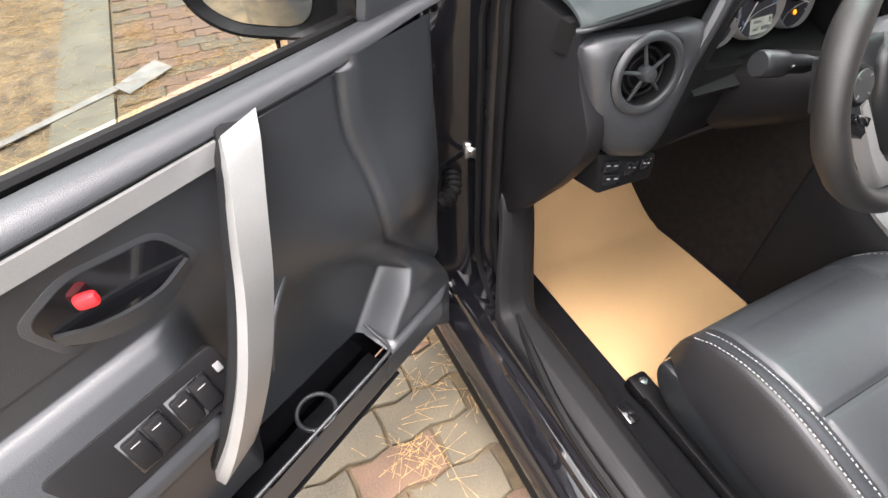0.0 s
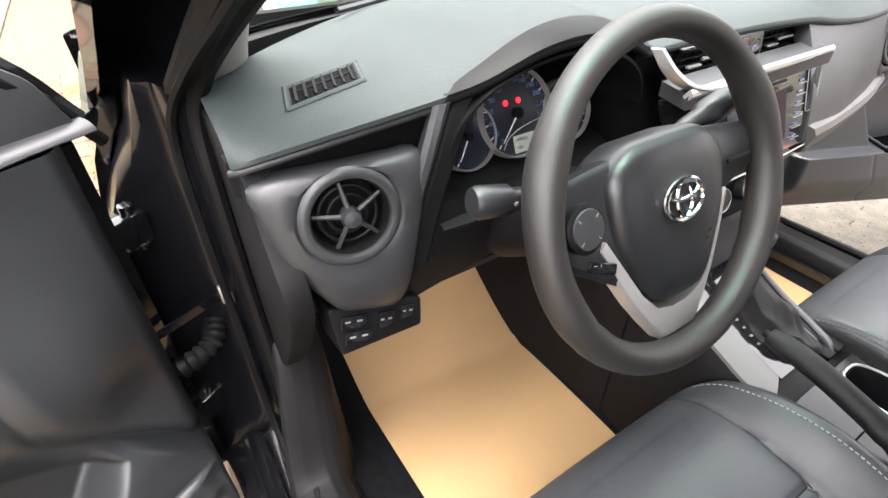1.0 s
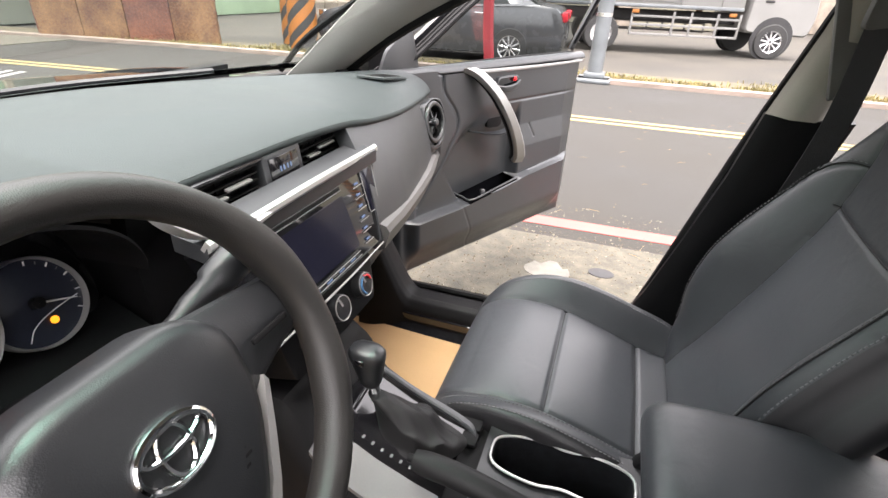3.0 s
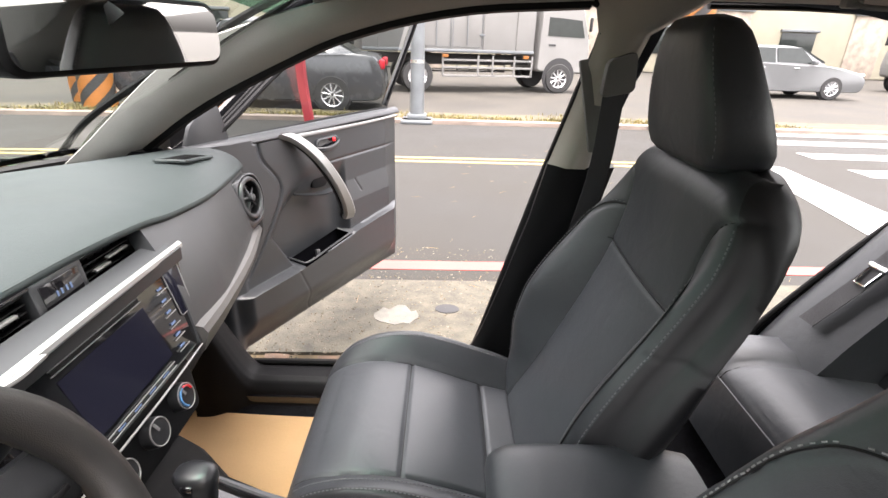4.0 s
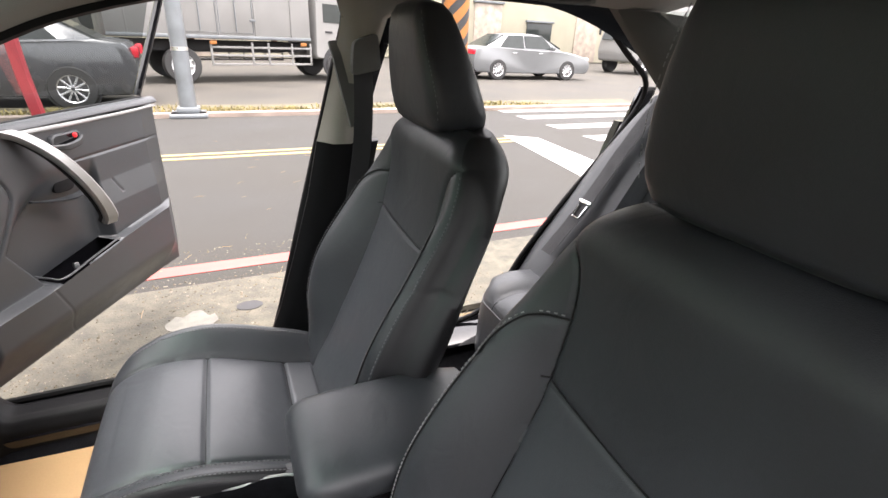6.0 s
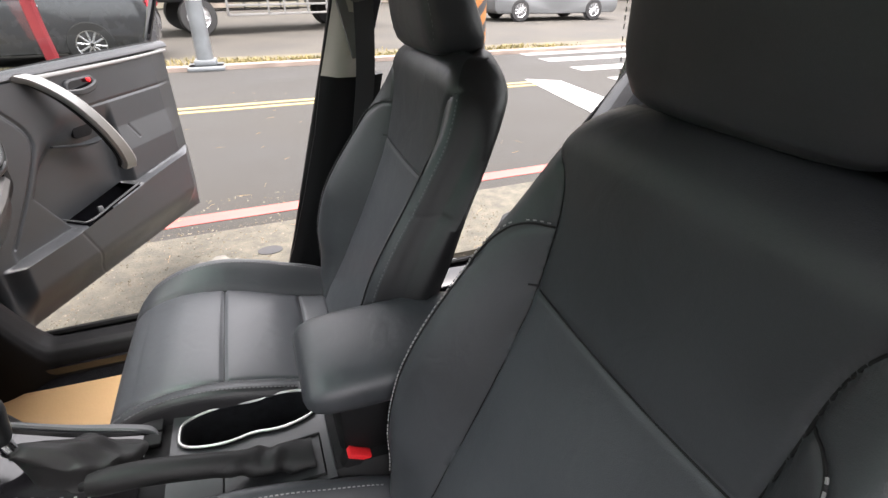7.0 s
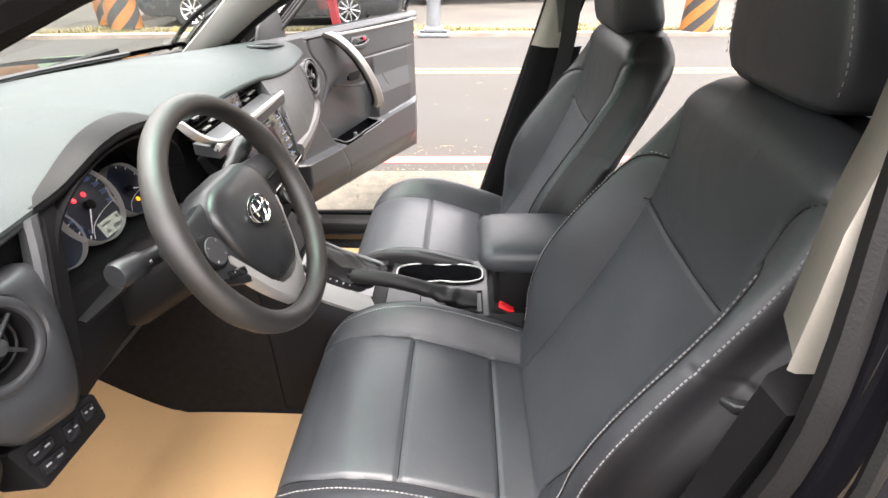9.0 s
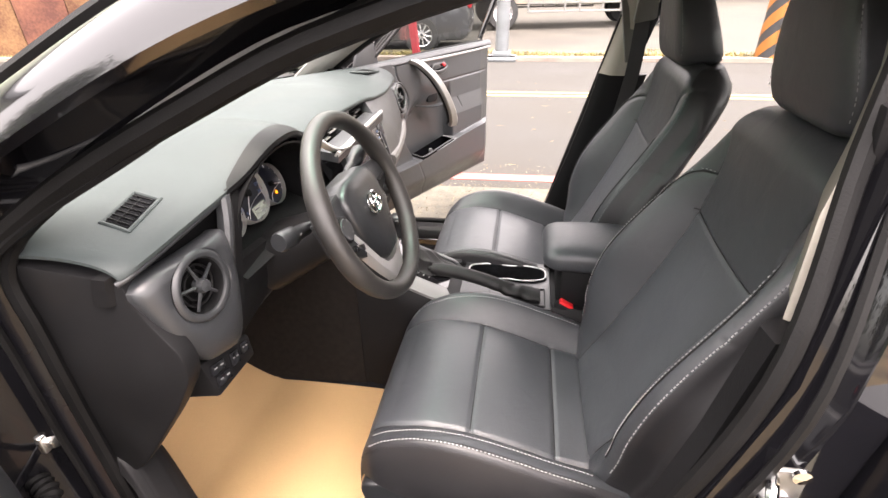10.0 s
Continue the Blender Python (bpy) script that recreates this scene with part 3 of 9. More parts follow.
    lo = [(0.735, 0.56, 0.920), (0.725, 0.465, 0.985), (0.712, 0.30, 1.095), (0.69, 0.10, 1.195), (0.66, -0.07, 1.265), (0.632, -0.30, 1.318), (0.622, -0.56, 1.338)] if s > 0 else [(0.722, 0.52, 0.920), (0.705, 0.42, 0.985), (0.675, 0.27, 1.085), (0.650, 0.09, 1.178), (0.632, -0.06, 1.245), (0.618, -0.30, 1.312), (0.618, -0.56, 1.338)]
    U, L = spline(up, 24), spline(lo, 24)
    bm = B()
    def trim(u, v):
        a, b = U[round(u * 23)], L[round(u * 23)]
        p = a.lerp(b, v) + Vector((-0.02, -0.02, 0.0)) * math.sin(v * math.pi) * (1 - u * 0.5)
        return (s * p.x, p.y, p.z)
    sheet(bm, trim, 23, 10, 0.012, (s, 0.3, 0.3))
    part("pillar_trim", bm, HEADLINER, car, "pale grey fabric-textured windscreen pillar trim")
    bm = B()
    tube(bm, [Vector((s * (p.x + 0.014), p.y, p.z + 0.002)) for p in L], 0.017, 8)
    part("door_seal", bm, RUBBER, car)
    # rear side: closed door on the driver's side, open rear doorway with wheel arch on the other
    bm = B()
    if s < 0:
        sheet(bm, lambda u, v: (s * (0.845 + 0.02 * math.sin(v * 3.0) - 0.01 * u), -0.615 - 0.95 * u + 0.06 * (0.5 - v) * (1 - u), 0.25 + 0.68 * v), 12, 16, 0.09, (-s, 0, 0))
        part("rear_door_skin", bm, PAINT, car)
        bm = B()
        sheet(bm, lambda u, v: (s * (0.81 - 0.13 * v), -0.66 - 0.85 * u, 0.94 + 0.39 * v - 0.12 * v * max(0, u - 0.6)), 8, 6, 0.004, (-s, 0, 0))
        part("rear_glass", bm, CARGLASS, car)
        bm = B()
        sheet(bm, lambda u, v: (s * (0.74 - 0.02 * v), -0.66 - 0.85 * u, 0.30 + 0.64 * v), 8, 6, 0.03, (s, 0, 0))
        part("rear_door_trim", bm, PLASTIC, car)
    # quarter behind the rear door
    bm = B()
    sheet(bm, lambda u, v: (s * (0.86 - 0.10 * max(0, v - 0.6)), -1.42 - 1.1 * u - 0.16 * v * (1 - u), 0.25 + 0.75 * v), 8, 10, 0.03, (-s, 0, 0))
    part("quarter_panel", bm, PAINT, car)
    bm = B()
    def quarter(u, v):
        y = -1.32 - 0.50 * u - 0.46 * (1 - v) * (1 - u)
        return (s * (0.60 + 0.06 * (1 - v) - 0.26 * u), y, 0.98 + 0.36 * v - 0.05 * u * v)
    sheet(bm, quarter, 8, 10, 0.03, (s, 0, 0))
    part("quarter_trim", bm, QUARTER, car, "grey rear pillar trim")
    # rear door seal on its painted flange
    fl = spline([(s * 0.745, -1.60, 1.13), (s * 0.755, -1.53, 0.95), (s * 0.765, -1.37, 0.75), (s * 0.775, -1.23, 0.56), (s * 0.78, -1.13, 0.40), (s * 0.78, -1.05, 0.30)], 24)
    bm = B()
    strip(bm, [p + Vector((0, -0.03, -0.01)) for p in fl], (s * 0.25, 0.97, 0), 0.055, 0.025)
    part("rear_door_flange", bm, PAINT, car)
    bm = B()
    tube(bm, spline([(s * 0.70, -0.83, 1.345), (s * 0.69, -1.1, 1.345), (s * 0.69, -1.32, 1.325), (s * 0.70, -1.48, 1.22), (s * 0.72, -1.60, 1.12), (s * 0.735, -1.52, 0.95), (s * 0.745, -1.36, 0.75), (s * 0.755, -1.22, 0.56), (s * 0.76, -1.12, 0.40), (s * 0.76, -1.0, SILL_Z), (s * 0.76, -0.7, SILL_Z)], 60), 0.009, 8)
    part("door_seal", bm, RUBBER, car)


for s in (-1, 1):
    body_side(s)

# bumpers, lamps and grille
bm = B()
sheet(bm, lambda u, v: (0.885 * math.sin((u - 0.5) * math.pi), 1.76 + 0.24 * math.cos((u - 0.5) * math.pi) ** 0.8 + 0.05 * math.sin(v * math.pi), 0.18 + 0.62 * v), 28, 10, 0.03, (0, -1, 0))
part("front_bumper", bm, PAINT, car)
bm = B()
sheet(bm, lambda u, v: (-0.42 + 0.84 * u, 2.025 - 0.05 * (2 * u - 1) ** 2 + 0.03 * math.sin(v * math.pi), 0.30 + 0.20 * v), 12, 4, 0.02, (0, -1, 0))
part("grille", bm, PLASTIC_DK, car)
bm = B()
sheet(bm, lambda u, v: (0.87 * math.sin((u - 0.5) * math.pi), -2.34 - 0.20 * math.cos((u - 0.5) * math.pi) ** 0.8 - 0.03 * math.sin(v * math.pi), 0.22 + 0.62 * v), 28, 10, 0.03, (0, 1, 0))
part("rear_bumper", bm, PAINT, car)
for s in (-1, 1):
    bm = B()
    sheet(bm, lambda u, v: (s * (0.50 + 0.36 * u), 2.0 - 0.22 * u * u, 0.66 + 0.10 * v), 8, 4, 0.02, (0, -1, 0))
    part("headlamp", bm, CHROME, car)
    bm = B()
    sheet(bm, lambda u, v: (s * (0.52 + 0.33 * u), -2.53 + 0.18 * u * u, 0.70 + 0.14 * v), 8, 4, 0.02, (0, 1, 0))
    part("tail_lamp", bm, TAIL, car)
    for y in (1.18, -1.72):
        part("wheel_arch", lathe(B(), [(0.36, -0.02), (0.36, 0.006), (0.0001, 0.006)], (s * 0.872, y, 0.36), (s, 0, 0), 36), PLASTIC_DK, car)
        tyre = part("tyre", lathe(B(), [(0.20, 0.09), (0.29, 0.10), (0.318, 0.07), (0.318, -0.09), (0.20, -0.10)], (s * 0.80, y, 0.318), (s, 0, 0), 36), TYRE, car)
        bm = lathe(B(), [(0.205, 0.09), (0.195, 0.08), (0.19, 0.02), (0.0001, 0.02)], (s * 0.80, y, 0.318), (s, 0, 0), 36)
        for k in range(10):
            a = 2 * math.pi * k / 10
            strip(bm, [(s * 0.88, y, 0.318), (s * 0.885, y + 0.19 * math.cos(a), 0.318 + 0.19 * math.sin(a))], (0, -math.sin(a), math.cos(a)), 0.026, 0.012)
        part("rim", bm, ALLOY, tyre)

# floor pan, tunnel, bulkhead, roof, screens
bm = B()
def floor_z(x, y):
    t = math.exp(-(x / 0.10) ** 4) * 0.19
    toe = max(0.0, y - 0.42) ** 1.3 * 1.1
    return 0.205 + t + toe + 0.035 * max(0.0, (abs(x) - 0.52) / 0.1) ** 2 * (y < 1)
sheet(bm, lambda u, v: (-0.665 + 1.33 * u, 0.82 - 2.4 * v, floor_z(-0.665 + 1.33 * u, 0.82 - 2.4 * v)), 60, 60, 0.02)
part("carpet", bm, CARPET, car, "black carpeted cabin floor")
bm = B()
sheet(bm, lambda u, v: (-0.72 + 1.44 * u, 0.80 + 0.04 * v, 0.2 + 0.77 * v), 6, 6, 0.03, (0, 1, 0))
part("bulkhead", bm, PLASTIC_DK, car)
bm = B()
def roof_in(u, v):
    y = -0.06 - 1.42 * v
    w = 0.60 if v < 0.9 else 0.60
    x = -w + 2 * w * u
    q = (x / w) ** 2
    return (x, y + 0.05 * q * (1 - v) * 1.0 - 0.06 * (1 - q) * (1 - v), 1.392 - 0.047 * q ** 1.5 - 0.03 * (1 - v) ** 4 - 0.06 * max(0, v - 0.7) ** 1.0)
sheet(bm, roof_in, 30, 24, 0.012, (0, 0, 1))
part("headlining", bm, HEADLINER, car, "pale grey woven headlining")
bm = B()
sheet(bm, lambda u, v: Vector(roof_in(u, v)) * 1.0 + Vector((0.07 * (u - 0.5), 0, 0.03 + 0.0)), 20, 16, 0.01, (0, 0, 1))
part("roof_skin", bm, PAINT, car)
bm = B()
def screen_pt(u, v):
    x = 2 * u - 1
    lo = Vector((0.70 * x, 0.84 - 0.33 * x * x, 0.965 + 0.03 * x * x))
    hi = Vector((0.60 * x, -0.09 + 0.05 * x * x, 1.395 - 0.05 * x * x))
    return lo.lerp(hi, v) + Vector((0, 0.01, 0.020)) * math.sin(v * math.pi)
sheet(bm, screen_pt, 30, 20)
part("windscreen", bm, GLASS, car, "clear curved windscreen").visible_shadow = False
bm = B()
sheet(bm, lambda u, v: screen_pt(u, 0.80 + 0.19 * v) + Vector((0, 0.004, 0.005)), 30, 6)
part("shade_band", bm, glass_mat("green_shade_band", (0.22, 0.46, 0.38)), car, "green-tinted shade band along the top of the screen").visible_shadow = False
bm = B()
sheet(bm, lambda u, v: screen_pt(u, v * 0.035) + Vector((0, 0.004, 0.004)), 30, 2, 0.002)
part("screen_border", bm, GLOSSBLK, car)
for a in (0.0, 0.976):
    bm = B()
    sheet(bm, lambda u, v: screen_pt(a + 0.024 * u, v) + Vector((0, 0.004, 0.004)), 2, 30, 0.002)
    part("screen_border", bm, GLOSSBLK, car)
bm = B()
sheet(bm, lambda u, v: (-0.60 + 1.2 * u, -1.46 - 0.55 * v + 0.06 * (2 * u - 1) ** 2, 1.33 - 0.30 * v), 20, 12)
part("rear_window", bm, GLASS, car)
bm = B()
sheet(bm, lambda u, v: (-0.68 + 1.36 * u, -1.72 - 0.42 * v, 0.985 + 0.01 * math.sin(u * 3.14)), 12, 6, 0.03)
part("parcel_shelf", bm, PILLAR_DK, car)
bm = B()
sheet(bm, lambda u, v: (-0.80 + 1.6 * u, -2.1 - 0.25 * v, 0.99 - 0.7 * v * v), 12, 8, 0.03)
part("boot_lid", bm, PAINT, car)
# wiper cowl below the screen
bm = B()
sheet(bm, lambda u, v: (-0.72 + 1.44 * u, 0.86 - 0.33 * (2 * u - 1) ** 2 + 0.10 * v, 0.958 + 0.02 * (2 * u - 1) ** 2 - 0.01 * v), 20, 4, 0.02)
part("cowl", bm, RUBBER, car)

# sun visors, grab handles, mirror
for s in (-1, 1):
    vis = thing("sun_visor", (s * 0.32, -0.12, 1.36), "grey fabric sun visor folded up to the roof", "sun visor", "sun visors")
    bm = B()
    box(bm, (s * 0.34, -0.155, 1.338), (0.40, 0.17, 0.022), 0.010, pose(0, 0, 0, -8, 0, 0), 3)
    part("flap", bm, HEADLINER, vis)
    bm = B()
    tube(bm, [(s * 0.56, -0.10, 1.345), (s * 0.14, -0.085, 1.345)], 0.006)
    part("rod", bm, BEIGE, vis)
    for y in (-0.42, -1.12):
        gh = thing("roof_grab_handle", (s * 0.57, y, 1.345), "folding pale grey grab handle on the roof edge", "grab handle", "roof grab handles")
        bm = B()
        strip(bm, spline([(s * 0.560, y + 0.085, 1.347), (s * 0.556, y + 0.07, 1.340), (s * 0.555, y, 1.338), (s * 0.556, y - 0.07, 1.340), (s * 0.560, y - 0.085, 1.347)], 16), (1, 0, 0.3), 0.020, 0.007)
        part("grip", bm, HEADLINER, gh)
        for d in (-0.085, 0.085):
            bm = B()
            box(bm, (s * 0.568, y + d, 1.347), (0.02, 0.035, 0.02), 0.005)
            part("mount", bm, HEADLINER, gh)

mirror = thing("interior_mirror", (0.0, 0.03, 1.34), "black-framed rear-view mirror on the windscreen", "mirror")
mn = Vector((-0.295, -0.955, 0.0)).normalized()
mx = Vector((0, 0, 1)).cross(mn).normalized()
my = mn.cross(mx)
mo = rounded([(-0.125, -0.034), (0.125, -0.030), (0.122, 0.038), (-0.122, 0.038)], 0.022)
bm = B()
prism(bm, mo, (0.048, 0.034, 1.252), mx, my, mn, 0.03, 0.006)
part("housing", bm, PLASTIC_DK, mirror)
bm = B()
prism(bm, rounded([(-0.118, -0.028), (0.118, -0.024), (0.115, 0.032), (-0.115, 0.032)], 0.018), Vector((0.048, 0.034, 1.252)) + mn * 0.003, mx, my, mn, 0.002)
part("mirror_glass", bm, MIRROR, mirror)
bm = B()
tube(bm, [(0.035, 0.04, 1.265), (0.015, 0.07, 1.31), (0.0, 0.07, 1.345)], 0.012, 10)
part("stem", bm, PLASTIC_DK, mirror)

# ---- dashboard ----
dash = thing("dashboard", (0, 0.3, 0.6), "black moulded dashboard with round vents and a hooded instrument binnacle", "dashboard")
CREASE = [(-0.715, 0.225, 0.974), (-0.70, 0.213, 0.980), (-0.60, 0.203, 0.992), (-0.50, 0.196, 1.003), (-0.45, 0.186, 1.014), (-0.385, 0.172, 1.040), (-0.33, 0.168, 1.047), (-0.27, 0.172, 1.040),
          (-0.215, 0.183, 1.022), (-0.165, 0.195, 1.003), (-0.10, 0.195, 1.003), (0.0, 0.190, 1.004), (0.10, 0.185, 1.004), (0.215, 0.175, 1.000), (0.30, 0.172, 0.988), (0.45, 0.180, 0.974), (0.60, 0.199, 0.969), (0.70, 0.215, 0.968), (0.722, 0.221, 0.967), (0.731, 0.232, 0.964)]
def crease(x):
    return lerp(x, [(a, b) for a, b, c in CREASE]), lerp(x, [(a, c) for a, b, c in CREASE])
XS = [p.x for p in spline(CREASE, 90)]
SM = spline(CREASE, 90)
def swell(x):
    return 0.034 - 0.017 * min(1.0, max(0.0, (-x - 0.42) / 0.13))
def top_pt(u, v):
    p = SM[round(u * 89)]
    q = (p.x / 0.70) ** 2
    yb, zb = 0.80 - 0.33 * q, 0.985 - 0.012 * q
    y = p.y + (yb - p.y) * v
    z = p.z + (zb - p.z) * v + swell(p.x) * (1 - (1 - v) ** 6) * (1 - v ** 3) + 0.006 * (1 - (1 - v) ** 30)
    return (p.x * (1 - 0.02 * v), y, z - 0.006)
bm = B()
sheet(bm, top_pt, 89, 30, 0.005)
part("top_pad", bm, PAD, dash, "soft charcoal dash top with fine grain")
# black lip of the instrument hood, laid over the front of the pad
HL = [k for k in range(90) if -0.50 < SM[k].x < -0.16]
def hood_lip(u, v):
    k = HL[0] + (HL[-1] - HL[0]) * u
    reach = 0.062 * math.sin(math.pi * u) ** 0.5
    x, y, z = top_pt(round(k) / 89, v * reach)
    return (x, y - 0.0015, z + 0.002)
bm = B()
sheet(bm, hood_lip, len(HL) - 1, 10, 0.003)
part("hood_lip", bm, PLASTIC_DK, dash, "black lip over the instruments")
# rolled lip under the pad edge: a fine ridge beside the vents, a dark roll over the instruments
for x0, x1, r, drop, m, what in ((-0.71, -0.495, 0.0042, 0.017, GREYTRIM, "fine grey ridge under the dash top"), (-0.495, -0.17, 0.0075, 0.011, PLASTIC_DK, "dark rolled edge over the instruments"), (-0.17, 0.75, 0.0075, 0.011, PAD, "soft rolled edge of the dash top")):
    bm = B()
    tube(bm, [p + Vector((0, 0.006, -drop)) for p in SM if x0 - 0.006 <= p.x <= x1 + 0.006], r, 10)
    part("pad_edge", bm, m, dash, what)
# recessed band below the lip
def fascia(u, v, a=0, b=89):
    p = SM[round(a + (b - a) * u)]
    low = lerp(p.x, [(-0.71, 0.93), (-0.52, 0.945), (-0.48, 0.93), (-0.17, 0.93), (-0.12, 0.945), (0.24, 0.945), (0.72, 0.93)])
    return (p.x, p.y + 0.022 + 0.012 * v, p.z - 0.012 + (low - p.z) * v)
FL = [k for k in range(90) if SM[k].x < -0.49]
FR = [k for k in range(90) if SM[k].x > -0.165]
for ks in (FL, FR):
    bm = B()
    sheet(bm, lambda u, v: fascia(u, v, ks[0], ks[-1]), len(ks) - 1, 6, 0.02, (0, 1, 0))
    part("upper_band", bm, PLASTIC_DK, dash)
# body of the dash behind the trims
bm = B()
def carcass(u, v):
    x = -0.70 + 1.41 * u
    prof = [(0, 0.235, 0.955), (0.25, 0.228, 0.85), (0.5, 0.24, 0.74), (0.7, 0.30, 0.66), (1, 0.45, 0.60)]
    k = 0.02 if x < -0.5 else 0.0
    return (x, lerp(v, [(a, b) for a, b, c in prof]) + k + (0.10 if -0.48 < x < -0.17 and v < 0.45 else 0), lerp(v, [(a, c) for a, b, c in prof]))
sheet(bm, carcass, 70, 24, 0.02, (0, 1, 0))
part("lower_body", bm, PLASTIC_DK, dash)
# end panel at the driver's side
for s in (-1, 1):
    bm = B()
    P = [(0.232, 0.955), (0.226, 0.91), (0.200, 0.865), (0.180, 0.835), (0.178, 0.79), (0.225, 0.71), (0.335, 0.56), (0.40, 0.53), (0.47, 0.55), (0.50, 0.80), (0.48, 0.965), (0.40, 0.972)]
    P = rounded(P, 0.03, 3)
    prism(bm, [(y, z) for y, z in P], (s * 0.708, 0, 0), (0, 1, 0), (0, 0, 1), (s, 0, 0), 0.03, 0.005)
    part("end_panel", bm, PLASTIC_DK, dash, "smooth black dash end panel")


def round_vent(c, n, r, parent):
    """A round air vent: dish, rings, five spokes, knob."""
    n = Vector(n).normalized()
    vent = part("air_vent", lathe(B(), [(r * 1.02, -0.002), (r * 1.0, 0.0005), (r * 0.98, -0.002), (r * 0.97, -0.02), (r * 0.94, -0.045), (0.0001, -0.045)], c, n, 56), PLASTIC_DK, parent, "round black air vent")
    part("vent_bezel", lathe(B(), [(r * 1.34, 0.0), (r * 1.26, 0.0045), (r * 1.16, 0.0055), (r * 1.06, 0.004), (r * 1.015, 0.0), (r * 1.0, -0.006)], c, n, 56), GREYTRIM, vent, "smooth charcoal bezel")
    for k in (0.76, 0.52):
        bm = B()
        u = n.orthogonal().normalized()
        w = n.cross(u)
        tube(bm, [Vector(c) - n * (0.012 + 0.004 * (1 - k)) + (u * math.cos(a) + w * math.sin(a)) * r * k for a in (2 * math.pi * i / 40 for i in range(40))], 0.0021, 6, True)
        part("vent_ring", bm, PLASTIC_DK, vent)
    for i in range(5):
        a = 2 * math.pi * i / 5 + 0.3
        bm = B()
        d = u * math.cos(a) + w * math.sin(a)
        tube(bm, [Vector(c) - n * 0.004 + d * r * 0.2, Vector(c) - n * 0.009 + d * r * 0.96], [0.0032, 0.0024], 6)
        part("vent_spoke", bm, GREYTRIM, vent)
    part("vent_knob", lathe(B(), [(r * 0.24, -0.012), (r * 0.27, 0.0), (r * 0.22, 0.007), (0.0001, 0.009)], c, n, 24), GREYTRIM, vent)
    return vent


def vent_panel(c, n, outline, r, parent, name, material, bulge=0.012, label=""):
    """A panel whose hole holds a round vent; outline in metres right and up from the vent's middle."""
    c, n = Vector(c), Vector(n).normalized()
    ex = Vector((0, 0, 1)).cross(n).normalized()
    ey = n.cross(ex)
    O = rounded(outline, 0.014, 4)
    def reach(a):
        d = (math.cos(a), math.sin(a))
        best = 0.3
        for (x0, y0), (x1, y1) in zip(O, O[1:] + O[:1]):
            den = d[0] * (y1 - y0) - d[1] * (x1 - x0)
            if abs(den) < 1e-9:
                continue
            t = (x0 * (y1 - y0) - y0 * (x1 - x0)) / den
            k = (x0 * d[1] - y0 * d[0]) / den
            if t > 0 and -1e-6 <= k <= 1 + 1e-6:
                best = min(best, t)
        return best
    rings = []
    for f, h in ((0, 0.0), (0.15, 0.004), (0.45, 0.004), (0.8, 0.0), (0.95, -0.005), (1.0, -0.012), (1.0, -0.03)):
        ring = []
        for k in range(72):
            a = 2 * math.pi * k / 72
            q = r * 1.25 + (reach(a) - r * 1.25) * f
            x, y = q * math.cos(a), q * math.sin(a)
            ring.append(c + ex * x + ey * y + n * (h - bulge * (x * x + y * y) / 0.01))
        rings.append(ring)
    return part(name, loft(B(), rings, True, False), material, parent, label)


VN = (-0.12, -0.98, 0.14)
vent_panel((-0.618, 0.186, 0.897), VN, [(-0.098, 0.046), (-0.07, 0.056), (0.070, 0.054), (0.090, 0.056), (0.096, 0.03), (0.062, -0.125), (0.046, -0.148), (-0.028, -0.128), (-0.072, -0.055)], 0.044, dash, "driver_vent_trim", GREYTRIM, 0.008, "charcoal moulded trim round the vent")
round_vent((-0.618, 0.186, 0.897), VN, 0.042, dash)
# slanting trim between vent and binnacle
bm = B()
SLANT = [(-0.497, 0.200, 0.990), (-0.514, 0.194, 0.955), (-0.540, 0.194, 0.88), (-0.562, 0.200, 0.79)]
strip(bm, spline(SLANT, 16), (1, -0.25, 0.1), [0.020 - 0.004 * k / 15 for k in range(16)], 0.022)
part("slant_trim", bm, GREYTRIM, dash, "charcoal slanting edge of the vent trim")
bm = B()
strip(bm, spline([(x + 0.027, y + 0.004, z) for x, y, z in SLANT], 16), (1, -0.1, 0.1), 0.036, 0.020)
part("hood_side", bm, PLASTIC_DK, dash, "black side of the instrument hood")
# switch panel below the vent
SWO = Vector((-0.60, 0.190, 0.725))
def sw_at(x, z, h=0.0):
    return SWO + Vector((x, 0.02 * x + 0.2 * z, z)) + Vector((0, -1, 0.2)) * h
bm = B()
prism(bm, rounded([(-0.060, 0.050), (0.066, 0.012), (0.060, -0.030), (-0.056, -0.022)], 0.006), SWO, (1, 0.02, 0), (0, 0.2, 1), (0, -1, 0.2), 0.06, 0.004)
sw = part("switch_panel", bm, PLASTIC_DK, dash)
for x, z, w, h in ((-0.032, 0.020, 0.036, 0.018), (-0.030, -0.003, 0.038, 0.018), (0.010, 0.004, 0.024, 0.024), (0.041, 0.002, 0.022, 0.020)):
    bm = B()
    box(bm, sw_at(x, z), (w, 0.008, h), 0.002, pose(0, 0, 0, -12, 16, 0))
    k = part("switch", bm, GLOSSBLK, sw)
    for dx in (-0.22, 0.2):
        bm = B()
        box(bm, sw_at(x + dx * w, z + 0.002 - dx * w * 0.28, 0.0045), (w * 0.20, 0.001, 0.0022), 0, pose(0, 0, 0, -12, 16, 0))
        part("legend", bm, GREYMARK, k)
